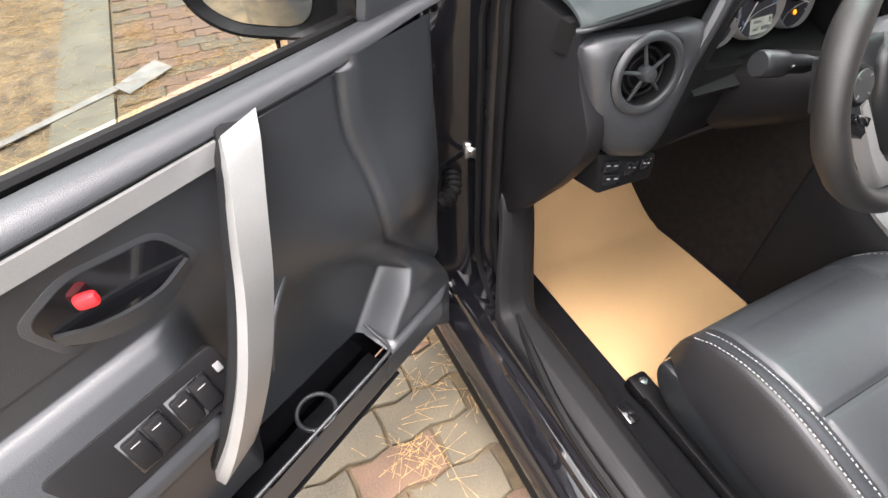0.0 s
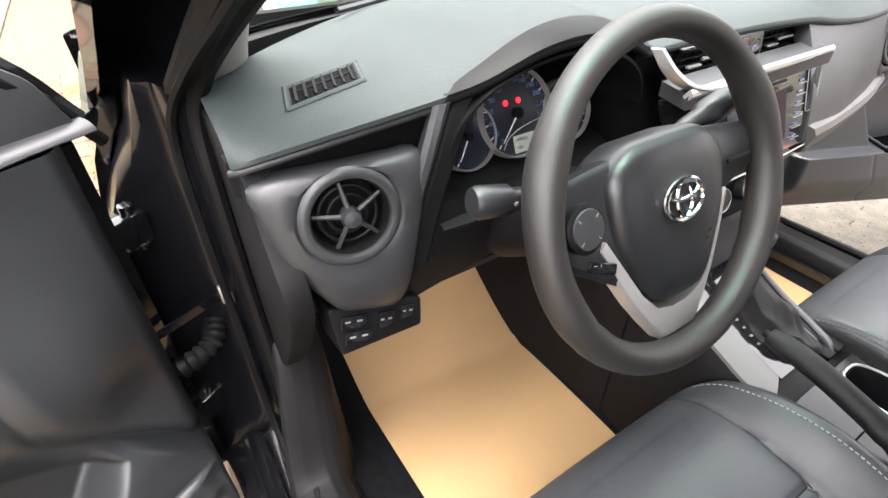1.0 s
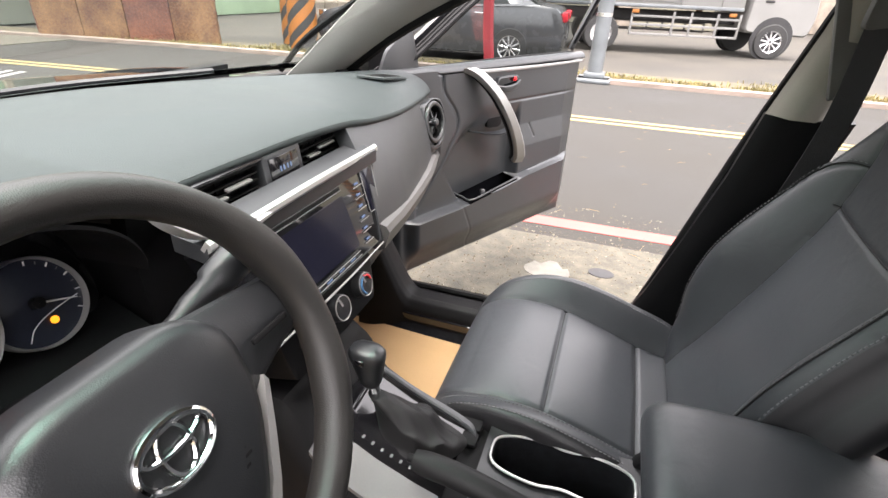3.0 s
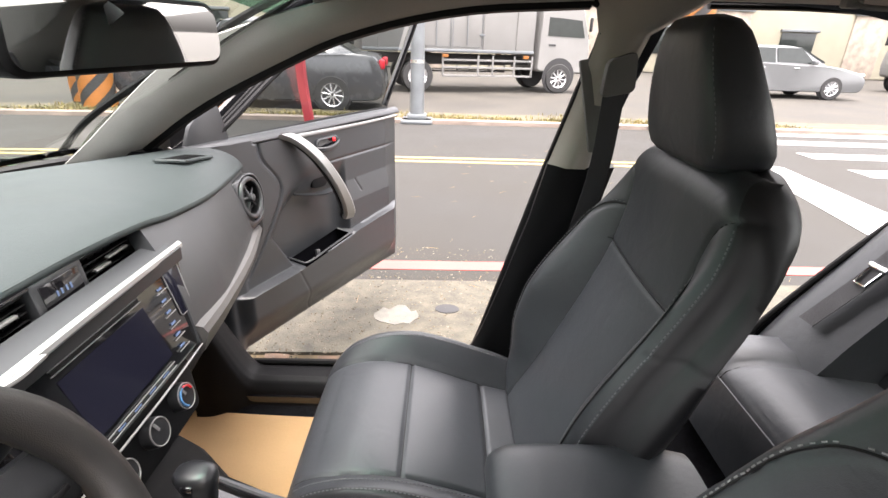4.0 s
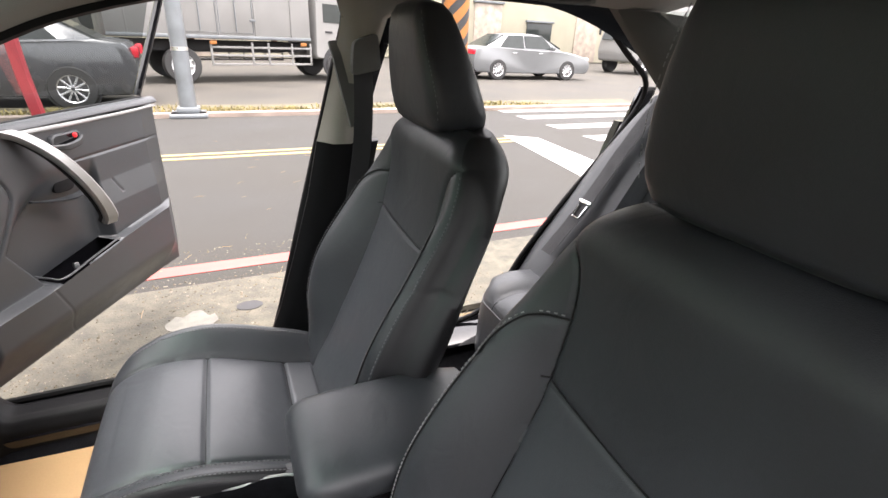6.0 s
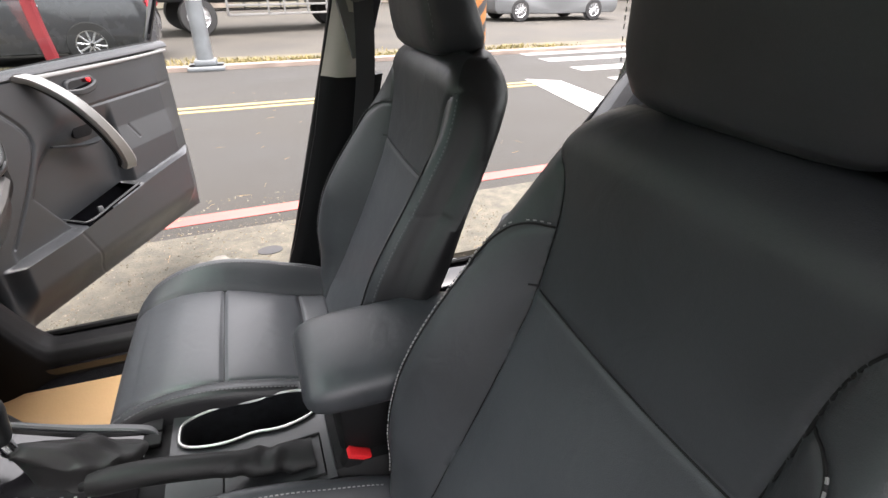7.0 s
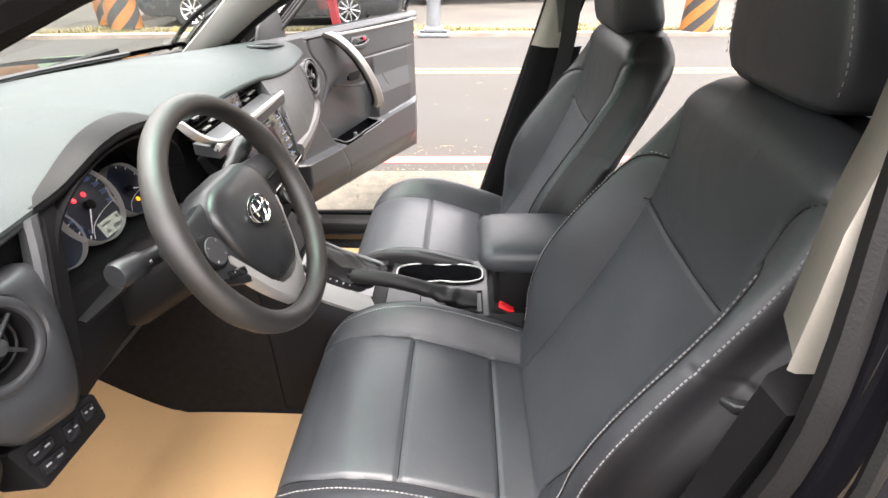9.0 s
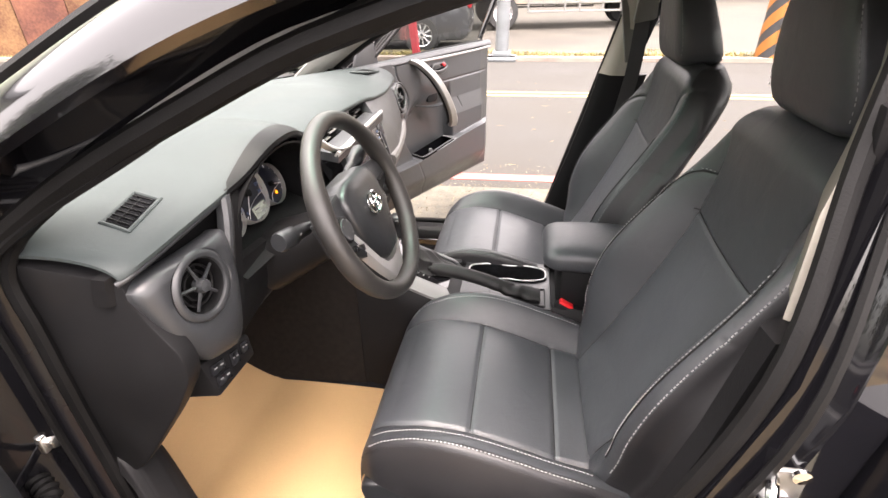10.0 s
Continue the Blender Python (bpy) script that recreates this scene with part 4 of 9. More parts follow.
# knee panel
bm = B()
def knee(u, v):
    """Panel under the column, from the switches up to the column shroud."""
    x = -0.555 + 0.42 * u
    top, low = 0.872 - 0.05 * u, 0.712 + 0.055 * u
    return (x, 0.200 + 0.012 * u + 0.018 * v - 0.010 * math.sin(v * 3.14), top + (low - top) * v)
sheet(bm, knee, 16, 8, 0.02, (0, 1, 0))
part("knee_panel", bm, PLASTIC_DK, dash)
bm = B()
sheet(bm, lambda u, v: (-0.60 + 0.5 * u, 0.27 + 0.30 * v, 0.68 - 0.04 * v), 8, 8, 0.01)
part("under_cover", bm, mat("dark_brown_felt", (0.012, 0.010, 0.009), 0.9, var=0.2), dash)

# instrument binnacle
bm = B()
def hood(u, v):
    a = math.pi * (1.0 - u)
    x0, z0 = -0.335 + 0.160 * math.cos(a), 0.925 + 0.095 * math.sin(a)
    x1, z1 = -0.335 + 0.150 * math.cos(a), 0.925 + 0.080 * math.sin(a)
    y0 = 0.188 - 0.012 * math.sin(a)
    return (x0 + (x1 - x0) * v, y0 + (0.275 - y0) * v, z0 + (z1 - z0) * v)
sheet(bm, hood, 40, 8, 0.004, (0, 0, 1))
part("binnacle_hood", bm, PLASTIC_DK, dash, "dark hood over the instruments")
bm = B()
def sidewall(u, v):
    return (-0.50 + 0.33 * u, 0.275 - 0.085 * v - 0.01 * math.sin(u * math.pi), 0.868 - 0.035 * v)
sheet(bm, sidewall, 16, 6, 0.004)
part("binnacle_sill", bm, PLASTIC_DK, dash)
GN = Vector((0, -0.93, 0.36)).normalized()
GX, GY = Vector((1, 0, 0)), GN.cross(Vector((1, 0, 0))).normalized() * 1
GY = GY if GY.z > 0 else -GY
bm = B()
prism(bm, rounded([(-0.165, -0.06), (0.165, -0.06), (0.15, 0.07), (-0.15, 0.07)], 0.05), Vector((-0.335, 0.285, 0.915)), GX, GY, GN, 0.01)
part("instrument_plate", bm, GLOSSBLK, dash)


def lettering(text, size, at, ex, ey, en, name, material, parent):
    """Raised letters of the built-in font, centred at a point."""
    cu = bpy.data.curves.new("letters", "FONT")
    cu.body, cu.size, cu.extrude, cu.align_x, cu.align_y, cu.resolution_u = text, size, 0.0002, "CENTER", "CENTER", 3
    tmp = bpy.data.objects.new("letters", cu)
    scene.collection.objects.link(tmp)
    me = bpy.data.meshes.new_from_object(tmp.evaluated_get(bpy.context.evaluated_depsgraph_get()))
    bm = B()
    bm.from_mesh(me)
    bpy.data.objects.remove(tmp)
    bpy.data.curves.remove(cu)
    bpy.data.meshes.remove(me)
    m = Matrix((Vector(ex).normalized(), Vector(ey).normalized(), Vector(en).normalized())).transposed().to_4x4()
    bmesh.ops.transform(bm, matrix=Matrix.Translation(Vector(at)) @ m, verts=bm.verts)
    return part(name, bm, material, parent, smooth=False)


NUMERAL = mat("blue_numeral", (0.13, 0.20, 0.40), 0.5)


def gauge(c, r, texts, a0, a1, parent, sub=2):
    """A dial in a chrome ring, with ticks and the numerals given."""
    c = Vector(c)
    g = part("gauge", lathe(B(), [(r, -0.012), (r, 0.0), (r * 0.9, 0.001), (0.0001, 0.001)], c, GN, 48), DIAL, parent, "dark blue-black dial")
    part("chrome_ring", lathe(B(), [(r * 0.985, 0.0), (r * 0.99, 0.004), (r * 1.02, 0.009), (r * 1.045, 0.006), (r * 1.05, -0.01), (r * 0.985, -0.01)], c, GN, 64), SPOKESILVER, g, "bright chrome ring")
    n = (len(texts) - 1) * sub + 1
    for i in range(n):
        a = a0 + (a1 - a0) * i / (n - 1)
        d = GX * math.cos(a) + GY * math.sin(a)
        big = i % sub == 0
        bm = B()
        box(bm, c + d * r * 0.90 + GN * 0.0022, (r * (0.10 if big else 0.06), r * (0.028 if big else 0.016), 0.001), 0, Matrix((d, GN.cross(d), GN)).transposed().to_4x4())
        part("tick", bm, WHITEMARK if big else GREYMARK, g)
        if big and texts[i // sub]:
            lettering(texts[i // sub], r * 0.17, c + d * r * 0.75 + GN * 0.0022, GX, GY, GN, "numeral", NUMERAL, g)
    return g


def needle(c, r, a, g):
    d = GX * math.cos(a) + GY * math.sin(a)
    bm = B()
    tube(bm, [Vector(c) + GN * 0.006 - d * r * 0.12, Vector(c) + GN * 0.006 + d * r * 0.8], [0.0013, 0.0007], 6)
    part("needle", bm, WHITEMARK, g)
    part("boss", lathe(B(), [(r * 0.13, 0.001), (r * 0.13, 0.009), (0.0001, 0.010)], c, GN, 20), PLASTIC_DK, g)


GC = Vector((-0.338, 0.258, 0.917)) + GY * 0.008
G1, G2, G3 = GC - GX * 0.082 - GY * 0.014 - GN * 0.004, GC, GC + GX * 0.092 - GY * 0.015 - GN * 0.004
g = gauge(G1, 0.0425, ["0", "1", "2", "3", "4", "5", "6", "7", "8"], math.radians(236), math.radians(68), dash)
needle(G1, 0.0425, math.radians(236), g)
g3 = gauge(G3, 0.0435, ["", "", "", "", ""], math.radians(75), math.radians(-35), dash)
needle(G3, 0.0435, math.radians(-20), g3)
g = gauge(G2, 0.0580, [str(20 * k) for k in range(13)], math.radians(228), math.radians(-14), dash)
needle(G2, 0.0580, math.radians(228), g)
for c, k, gg in ((G2, 1.0, g), (G3, 0.72, g3)):
    bm = B()
    tube(bm, spline([c + GX * (x * k) + GY * (y * k) + GN * 0.002 for x, y in ((-0.030, -0.044), (-0.018, -0.030), (0.004, -0.021), (0.030, -0.016), (0.050, -0.014))], 20), 0.0006, 5)
    part("divider_line", bm, WHITEMARK, gg)
bm = B()
box(bm, G2 + GX * 0.012 - GY * 0.0415 + GN * 0.003, (0.048, 0.024, 0.002), 0, Matrix((GX, GY, GN)).transposed().to_4x4())
lcd = part("lcd", bm, LCD, g, "pale lit trip display")
for dx, dy, w, h in ((-0.010, 0.006, 0.018, 0.003), (0.010, -0.005, 0.020, 0.006), (0.018, 0.006, 0.004, 0.006), (-0.014, -0.005, 0.008, 0.004)):
    bm = B()
    box(bm, G2 + GX * (0.012 + dx) + GY * (-0.0415 + dy) + GN * 0.0045, (w, h, 0.0008), 0, Matrix((GX, GY, GN)).transposed().to_4x4())
    part("digit_bar", bm, GREYMARK, lcd)
for c, dx, dy, m in ((G2, -0.016, 0.016, REDGLOW), (G2, 0.006, 0.016, REDGLOW), (G3, 0.006, -0.022, ORANGEGLOW)):
    bm = B()
    lathe(bm, [(0.0038, 0), (0.0038, 0.001), (0.0001, 0.001)], c + GX * dx + GY * dy + GN * 0.002, GN, 14)
    part("warning_lamp", bm, m, dash)

# side demister vents sunk in the dash top
def dash_z(x, y):
    yc, zc = crease(x)
    q = (x / 0.70) ** 2
    yb, zb = 0.80 - 0.33 * q, 0.985 - 0.012 * q
    v = min(1.0, max(0.0, (y - yc) / (yb - yc)))
    return zc + (zb - zc) * v + swell(x) * (1 - (1 - v) ** 6) * (1 - v ** 3) + 0.006 * (1 - (1 - v) ** 30) - 0.006
for s in (-1, 1):
    def slot(a, b, h=0.0):
        """Place on the vent: a along it from the outer end, b across it from the rear."""
        x0, y0 = -0.636 + 0.080 * a + 0.012 * b, 0.262 + 0.012 * a + 0.044 * b
        return Vector((s * -x0 if s > 0 else x0, y0, dash_z(x0, y0) + h))
    dv = part("demister_vent", sheet(B(), lambda a, b: slot(a, b, 0.0012), 12, 6, 0.004), CARPET, dash, "sunken side demister vent with thin slats")
    bm = B()
    rim = [slot(-0.06, -0.12), slot(0.5, -0.12), slot(1.06, -0.12), slot(1.06, 0.5), slot(1.06, 1.12), slot(0.5, 1.12), slot(-0.06, 1.12), slot(-0.06, 0.5)]
    for a, b in zip(rim, rim[1:] + rim[:1]):
        strip(bm, [a - (b - a) * 0.05, b + (b - a) * 0.05], (b - a).cross(Vector((0, 0, 1))), 0.007, 0.006, (0, 0, 1))
    part("vent_frame", bm, PAD, dv)
    for k in range(7):
        bm = B()
        a = (k + 0.5) / 7
        strip(bm, [slot(a, 0.02, 0.003), slot(a, 0.98, 0.003)], (1, 0, -0.5), 0.0035, 0.0012)
        part("vent_slat", bm, PLASTIC_DK, dv)
    bm = B()
    strip(bm, [slot(0.02, 0.55, 0.002), slot(0.98, 0.55, 0.002)], (0, 1, 0), 0.002, 0.002)
    part("vent_slat", bm, PLASTIC_DK, dv)
# long demister slot under the screen
bm = B()
tube(bm, spline([(-0.45, 0.58, 1.012), (-0.2, 0.68, 1.012), (0.1, 0.70, 1.012), (0.4, 0.60, 1.012)], 24), 0.006, 6, False)
part("demister_slot", bm, GLOSSBLK, dash)

# centre: vents, clock, screen, heater knobs
stack = thing("centre_stack", (0.03, 0.12, 0.7), "glossy black radio panel with silver trim and heater knobs", "centre console")
CY = 0.188
for x0, x1 in ((-0.105, 0.012), (0.102, 0.208)):
    bm = B()
    box(bm, ((x0 + x1) / 2, CY + 0.035, 0.966), (x1 - x0, 0.04, 0.044), 0.004)
    v = part("centre_vent", bm, CARPET, stack, "black rectangular air vent")
    for z in (0.9445, 0.9875):
        bm = B()
        box(bm, ((x0 + x1) / 2, CY + 0.010, z), (x1 - x0 + 0.006, 0.024, 0.004), 0.0015)
        part("vent_frame", bm, GLOSSBLK, v)
    for k in range(4):
        bm = B()
        box(bm, ((x0 + x1) / 2, CY + 0.008, 0.951 + 0.0098 * k), (x1 - x0 - 0.006, 0.012, 0.0018), 0.0006, pose(0, 0, 0, -14, 0, 0))
        part("vent_slat", bm, PLASTIC_DK, v)
    for k in range(6):
        bm = B()
        box(bm, (x0 + (x1 - x0) * (k + 0.5) / 6, CY + 0.018, 0.966), (0.0015, 0.012, 0.040), 0)
        part("vent_vane", bm, PLASTIC_DK, v)
    for f, z, w in ((0.30, 0.960, 0.030), (0.62, 0.968, 0.044)):
        bm = B()
        box(bm, (x0 + (x1 - x0) * f, CY - 0.001, z), (w, 0.007, 0.0034), 0.001)
        part("vent_tab", bm, SILVER, v)
bm = B()
prism(bm, rounded([(-0.043, -0.026), (0.043, -0.026), (0.043, 0.024), (-0.043, 0.024)], 0.006), (0.057, CY - 0.004, 0.966), (1, 0, 0), (0, 0.15, 1), (0, -1, 0.15), 0.03, 0.004)
clock = part("clock", bm, GREYTRIM, stack, "small framed clock display")
bm = B()
box(bm, (0.057, CY - 0.004, 0.966), (0.064, 0.003, 0.034), 0.001, pose(0, 0, 0, -8, 0, 0))
part("clock_glass", bm, GLOSSBLK, clock)
for dx in (-0.016, -0.006, 0.006, 0.016):
    bm = B()
    box(bm, (0.057 + dx * 0.7, CY - 0.0062, 0.966), (0.002, 0.0012, 0.007), 0, pose(0, 0, 0, -8, 0, 0))
    part("digit_bar", bm, BLUEGLOW, clock)
SN = Vector((0, -0.94, 0.342)).normalized()
SX, SY = Vector((1, 0, 0)), Vector((0, 0.342, 0.94)).normalized()
SO = Vector((0.050, 0.118, 0.878))
bm = B()
prism(bm, rounded([(-0.165, -0.066), (0.118, -0.066), (0.186, 0.066), (-0.185, 0.066)], 0.008), SO, SX, SY, SN, 0.05, 0.003)
panel = part("radio_panel", bm, GLOSSBLK, stack, "gloss black radio panel")
bm = B()
prism(bm, [(-0.10, -0.045), (0.06, -0.045), (0.06, 0.035), (-0.10, 0.035)], SO + SN * 0.0012, SX, SY, SN, 0.001)
part("display", bm, SCREENGLOW, panel)
bm = B()
prism(bm, [(-0.10, 0.045), (0.06, 0.045), (0.06, 0.049), (-0.10, 0.049)], SO + SN * 0.0012, SX, SY, SN, 0.001)
part("disc_slot", bm, PLASTIC_DK, panel)
for side in (-0.128, 0.088):
    for k in range(6):
        x = side + (0.004 * k if side > 0 else -0.002 * k)
        m = Matrix((SX, SY, SN)).transposed().to_4x4()
        bm = B()
        box(bm, SO + SX * (x - 0.002) + SY * (-0.046 + 0.017 * k) + SN * 0.0012, (0.011, 0.0032, 0.001), 0, m)
        part("button_legend", bm, BLUEGLOW, panel)
        bm = B()
        box(bm, SO + SX * x + SY * (-0.051 + 0.017 * k) + SN * 0.0014, (0.026, 0.0013, 0.0016), 0, m)
        part("button_ridge", bm, SILVER, panel)
for y, w in ((-0.0535, 0.150), (-0.0600, 0.150)):
    bm = B()
    box(bm, SO + SX * (-0.02) + SY * y + SN * 0.0014, (w, 0.0010, 0.0016), 0, Matrix((SX, SY, SN)).transposed().to_4x4())
    part("button_ridge", bm, GREYMARK, panel)
for y in (0.0435, 0.0505):
    bm = B()
    box(bm, SO + SX * (-0.02) + SY * y + SN * 0.0014, (0.164, 0.0010, 0.0014), 0, Matrix((SX, SY, SN)).transposed().to_4x4())
    part("slot_edge", bm, GREYMARK, panel)
for k in range(4):
    bm = B()
    box(bm, SO + SX * (-0.070 + 0.033 * k) + SY * (-0.0568) + SN * 0.0012, (0.014, 0.0022, 0.001), 0, Matrix((SX, SY, SN)).transposed().to_4x4())
    part("button_legend", bm, BLUEGLOW, panel)
bm = B()
prism(bm, rounded([(0.118, -0.015), (0.150, -0.015), (0.168, 0.055), (0.126, 0.055)], 0.006), SO + SN * 0.0012, SX, SY, SN, 0.002, 0.0005)
info = part("info_window", bm, SCREENGLOW, panel)
bm = B()
tube(bm, [SO + SX * x + SY * y + SN * 0.0015 for x, y in rounded([(0.118, -0.015), (0.150, -0.015), (0.168, 0.055), (0.126, 0.055)], 0.006)], 0.0008, 5, True)
part("window_edge", bm, SILVER, info)
# silver bar above, thin chrome line below, chrome horn at the left
bm = B()
strip(bm, spline([(-0.15, 0.134, 0.948), (0.04, 0.134, 0.951), (0.247, 0.142, 0.945)], 16), (0, -0.6, 0.8), 0.014, 0.010)
part("silver_bar", bm, SPOKESILVER, stack, "satin silver bar over the screen")
bm = B()
tube(bm, spline([(-0.125, 0.089, 0.812), (0.05, 0.089, 0.811), (0.174, 0.093, 0.812)], 24), 0.0016, 6)
part("chrome_line", bm, SILVER, stack)
bm = B()
strip(bm, spline([(-0.178, 0.178, 1.003), (-0.165, 0.158, 0.975), (-0.140, 0.140, 0.956), (-0.10, 0.132, 0.950), (-0.06, 0.130, 0.951)], 44), (0.3, -0.9, 0.1), [0.017 + 0.008 * math.sin(k / 43 * 3.14) for k in range(44)], 0.005)
part("chrome_horn", bm, SPOKESILVER, stack, "bright silver curved trim")
bm = B()
prism(bm, rounded([(-0.128, -0.045), (0.10, -0.045), (0.12, 0.030), (-0.135, 0.030)], 0.012), (0.040, 0.104, 0.770), (1, 0, 0), (0, 0.25, 0.97), (0, -0.97, 0.25), 0.06, 0.004)
heat = part("heater_panel", bm, PLASTIC_DK, stack)
for x in (-0.042, 0.029, 0.100):
    k = part("heater_knob", lathe(B(), [(0.021, -0.004), (0.0205, 0.010), (0.0195, 0.014), (0.017, 0.015), (0.0001, 0.013)], (x, 0.103, 0.768), (0, -0.95, 0.3), 32), PLASTIC, stack, "ridged black heater knob")
    bm = B()
    ring = lambda r, a, h: Vector((x, 0.0885 - h, 0.7725 + 0.3 * h)) + Vector((math.cos(a), math.sin(a) * 0.3, math.sin(a) * 0.95)) * r
    tube(bm, [ring(0.0185, a, 0) for a in (2 * math.pi * i / 30 for i in range(30))], 0.0010, 5, True)
    part("knob_ring", bm, SILVER, k)
    bm = B()
    strip(bm, [ring(0.004, 1.9, 0.001), ring(0.0165, 1.9, 0.001)], (math.cos(0.33), 0, math.sin(0.33)), 0.004, 0.002)
    part("pointer", bm, GREYMARK, k)
    if x > 0.05:
        for a0, a1, m, nm in ((0.2, 1.6, RED, "red_mark"), (1.7, 4.2, mat("blue_plastic", (0.05, 0.16, 0.32), 0.4), "blue_mark")):
            bm = B()
            tube(bm, [ring(0.0145, a, 0.0012) for a in np.linspace(a0, a1, 14)], 0.0018, 5)
            part(nm, bm, m, k)

# passenger side trim panel and its light grey bar, right vent
bm = B()
def ptrim(u, v):
    x = 0.215 + 0.50 * u
    yc, zc = crease(x)
    zt, zb = zc - 0.014, 0.815 - 0.004 * u
    yb = lerp(u, [(0, 0.094), (0.25, 0.108), (0.6, 0.145), (1, 0.196)])
    y = (yc + 0.004) + (yb - yc - 0.004) * v - 0.012 * math.sin(v * 3.14) * (1 - 0.6 * u)
    x -= 0.045 * v * (1 - u) ** 3
    return (x, y, zt + (zb - zt) * v)
sheet(bm, ptrim, 40, 16, 0.03, (0, 1, 0))
part("passenger_trim", bm, GREYTRIM, dash, "charcoal dash panel before the passenger")
bm = B()
def over_vents(u, v):
    x = -0.16 + 0.39 * u
    yc, zc = crease(x)
    return (x, yc + 0.003 + 0.012 * v, zc - 0.012 - 0.010 * v)
sheet(bm, over_vents, 20, 4, 0.02, (0, 1, 0))
part("vent_brow", bm, GREYTRIM, dash)
bm = B()
sheet(bm, lambda u, v: (-0.15 + 0.385 * u, 0.178 - 0.045 * v, 0.948 + 0.008 * (1 - v)), 20, 4, 0.02)
part("vent_sill", bm, GREYTRIM, dash)
bm = B()
strip(bm, spline([(0.178, 0.098, 0.815), (0.30, 0.112, 0.808), (0.50, 0.142, 0.805), (0.672, 0.182, 0.808)], 24), (0, -0.3, 1), [0.050 - 0.022 * k / 23 for k in range(24)], 0.02)
part("grey_bar", bm, mat("pewter_bar", (0.085, 0.082, 0.08), 0.42, metal=0.3, var=0.08), dash, "pewter-grey decorative bar")
bm = B()
sheet(bm, lambda u, v: (0.17 + 0.52 * u, 0.13 + 0.06 * u + 0.16 * v * v, 0.79 - 0.23 * v), 16, 10, 0.02, (0, 1, 0))
part("glovebox", bm, PLASTIC, dash, "black glovebox lid")
RN = (-0.10, -0.98, 0.17)
vent_panel((0.652, 0.181, 0.898), RN, [(-0.062, 0.050), (0.052, 0.052), (0.064, 0.0), (0.040, -0.066), (-0.03, -0.075), (-0.066, -0.02)], 0.044, dash, "passenger_vent_trim", GREYTRIM, 0.004)
round_vent((0.652, 0.180, 0.898), RN, 0.038, dash)

# ---- steering wheel and column ----
wheel = thing("steering_wheel", (-0.335, 0.0, 0.92), "black three-spoke steering wheel with silver lower spokes", "steering wheel")
TILT_W = radians(24)
WN = Vector((0, -math.cos(TILT_W), math.sin(TILT_W)))
WX, WY = Vector((1, 0, 0)), Vector((0, math.sin(TILT_W), math.cos(TILT_W)))
WC = Vector((-0.335, 0.0, 0.92)) - WN * 0.012
def wp(x, y, h=0.0):
    return WC + WX * x + WY * y + WN * h
bm = B()
R0 = 0.172
rings = []
for i in range(96):
    a = 2 * math.pi * i / 96
    fat = 0.0155 + 0.003 * math.exp(-((math.cos(a) ** 2 - 0.85) / 0.2) ** 2) + 0.0015 * (math.sin(a) < -0.6)
    d = WX * math.cos(a) + WY * math.sin(a)
    rings.append([WC + d * (R0 + fat * math.cos(b)) + WN * (fat * 1.12 * math.sin(b)) for b in (2 * math.pi * k / 18 for k in range(18))])
rings.append(rings[0])
loft(bm, rings, True, False)
part("rim", bm, WHEELSKIN, wheel, "grained black urethane rim")
# airbag pad
bm = B()
pad = rounded([(-0.088, 0.045), (-0.055, 0.072), (0.055, 0.072), (0.088, 0.045), (0.084, -0.02), (0.040, -0.104), (-0.040, -0.104), (-0.084, -0.02)], 0.025, 4)
def padring(f, h):
    return [wp(x * f, -0.004 + y * f, h) for x, y in pad]
loft(bm, [padring(1.0, -0.045), padring(1.02, -0.012), padring(1.0, -0.002), padring(0.96, 0.004), padring(0.85, 0.009), padring(0.6, 0.012), padring(0.3, 0.0125), padring(0.08, 0.0125)])
part("airbag_pad", bm, PLASTIC, wheel, "smooth black horn pad")
bm = B()
lathe(bm, [(0.055, -0.09), (0.06, -0.05), (0.05, -0.03), (0.0001, -0.03)], WC, WN, 32)
part("hub", bm, PLASTIC_DK, wheel)
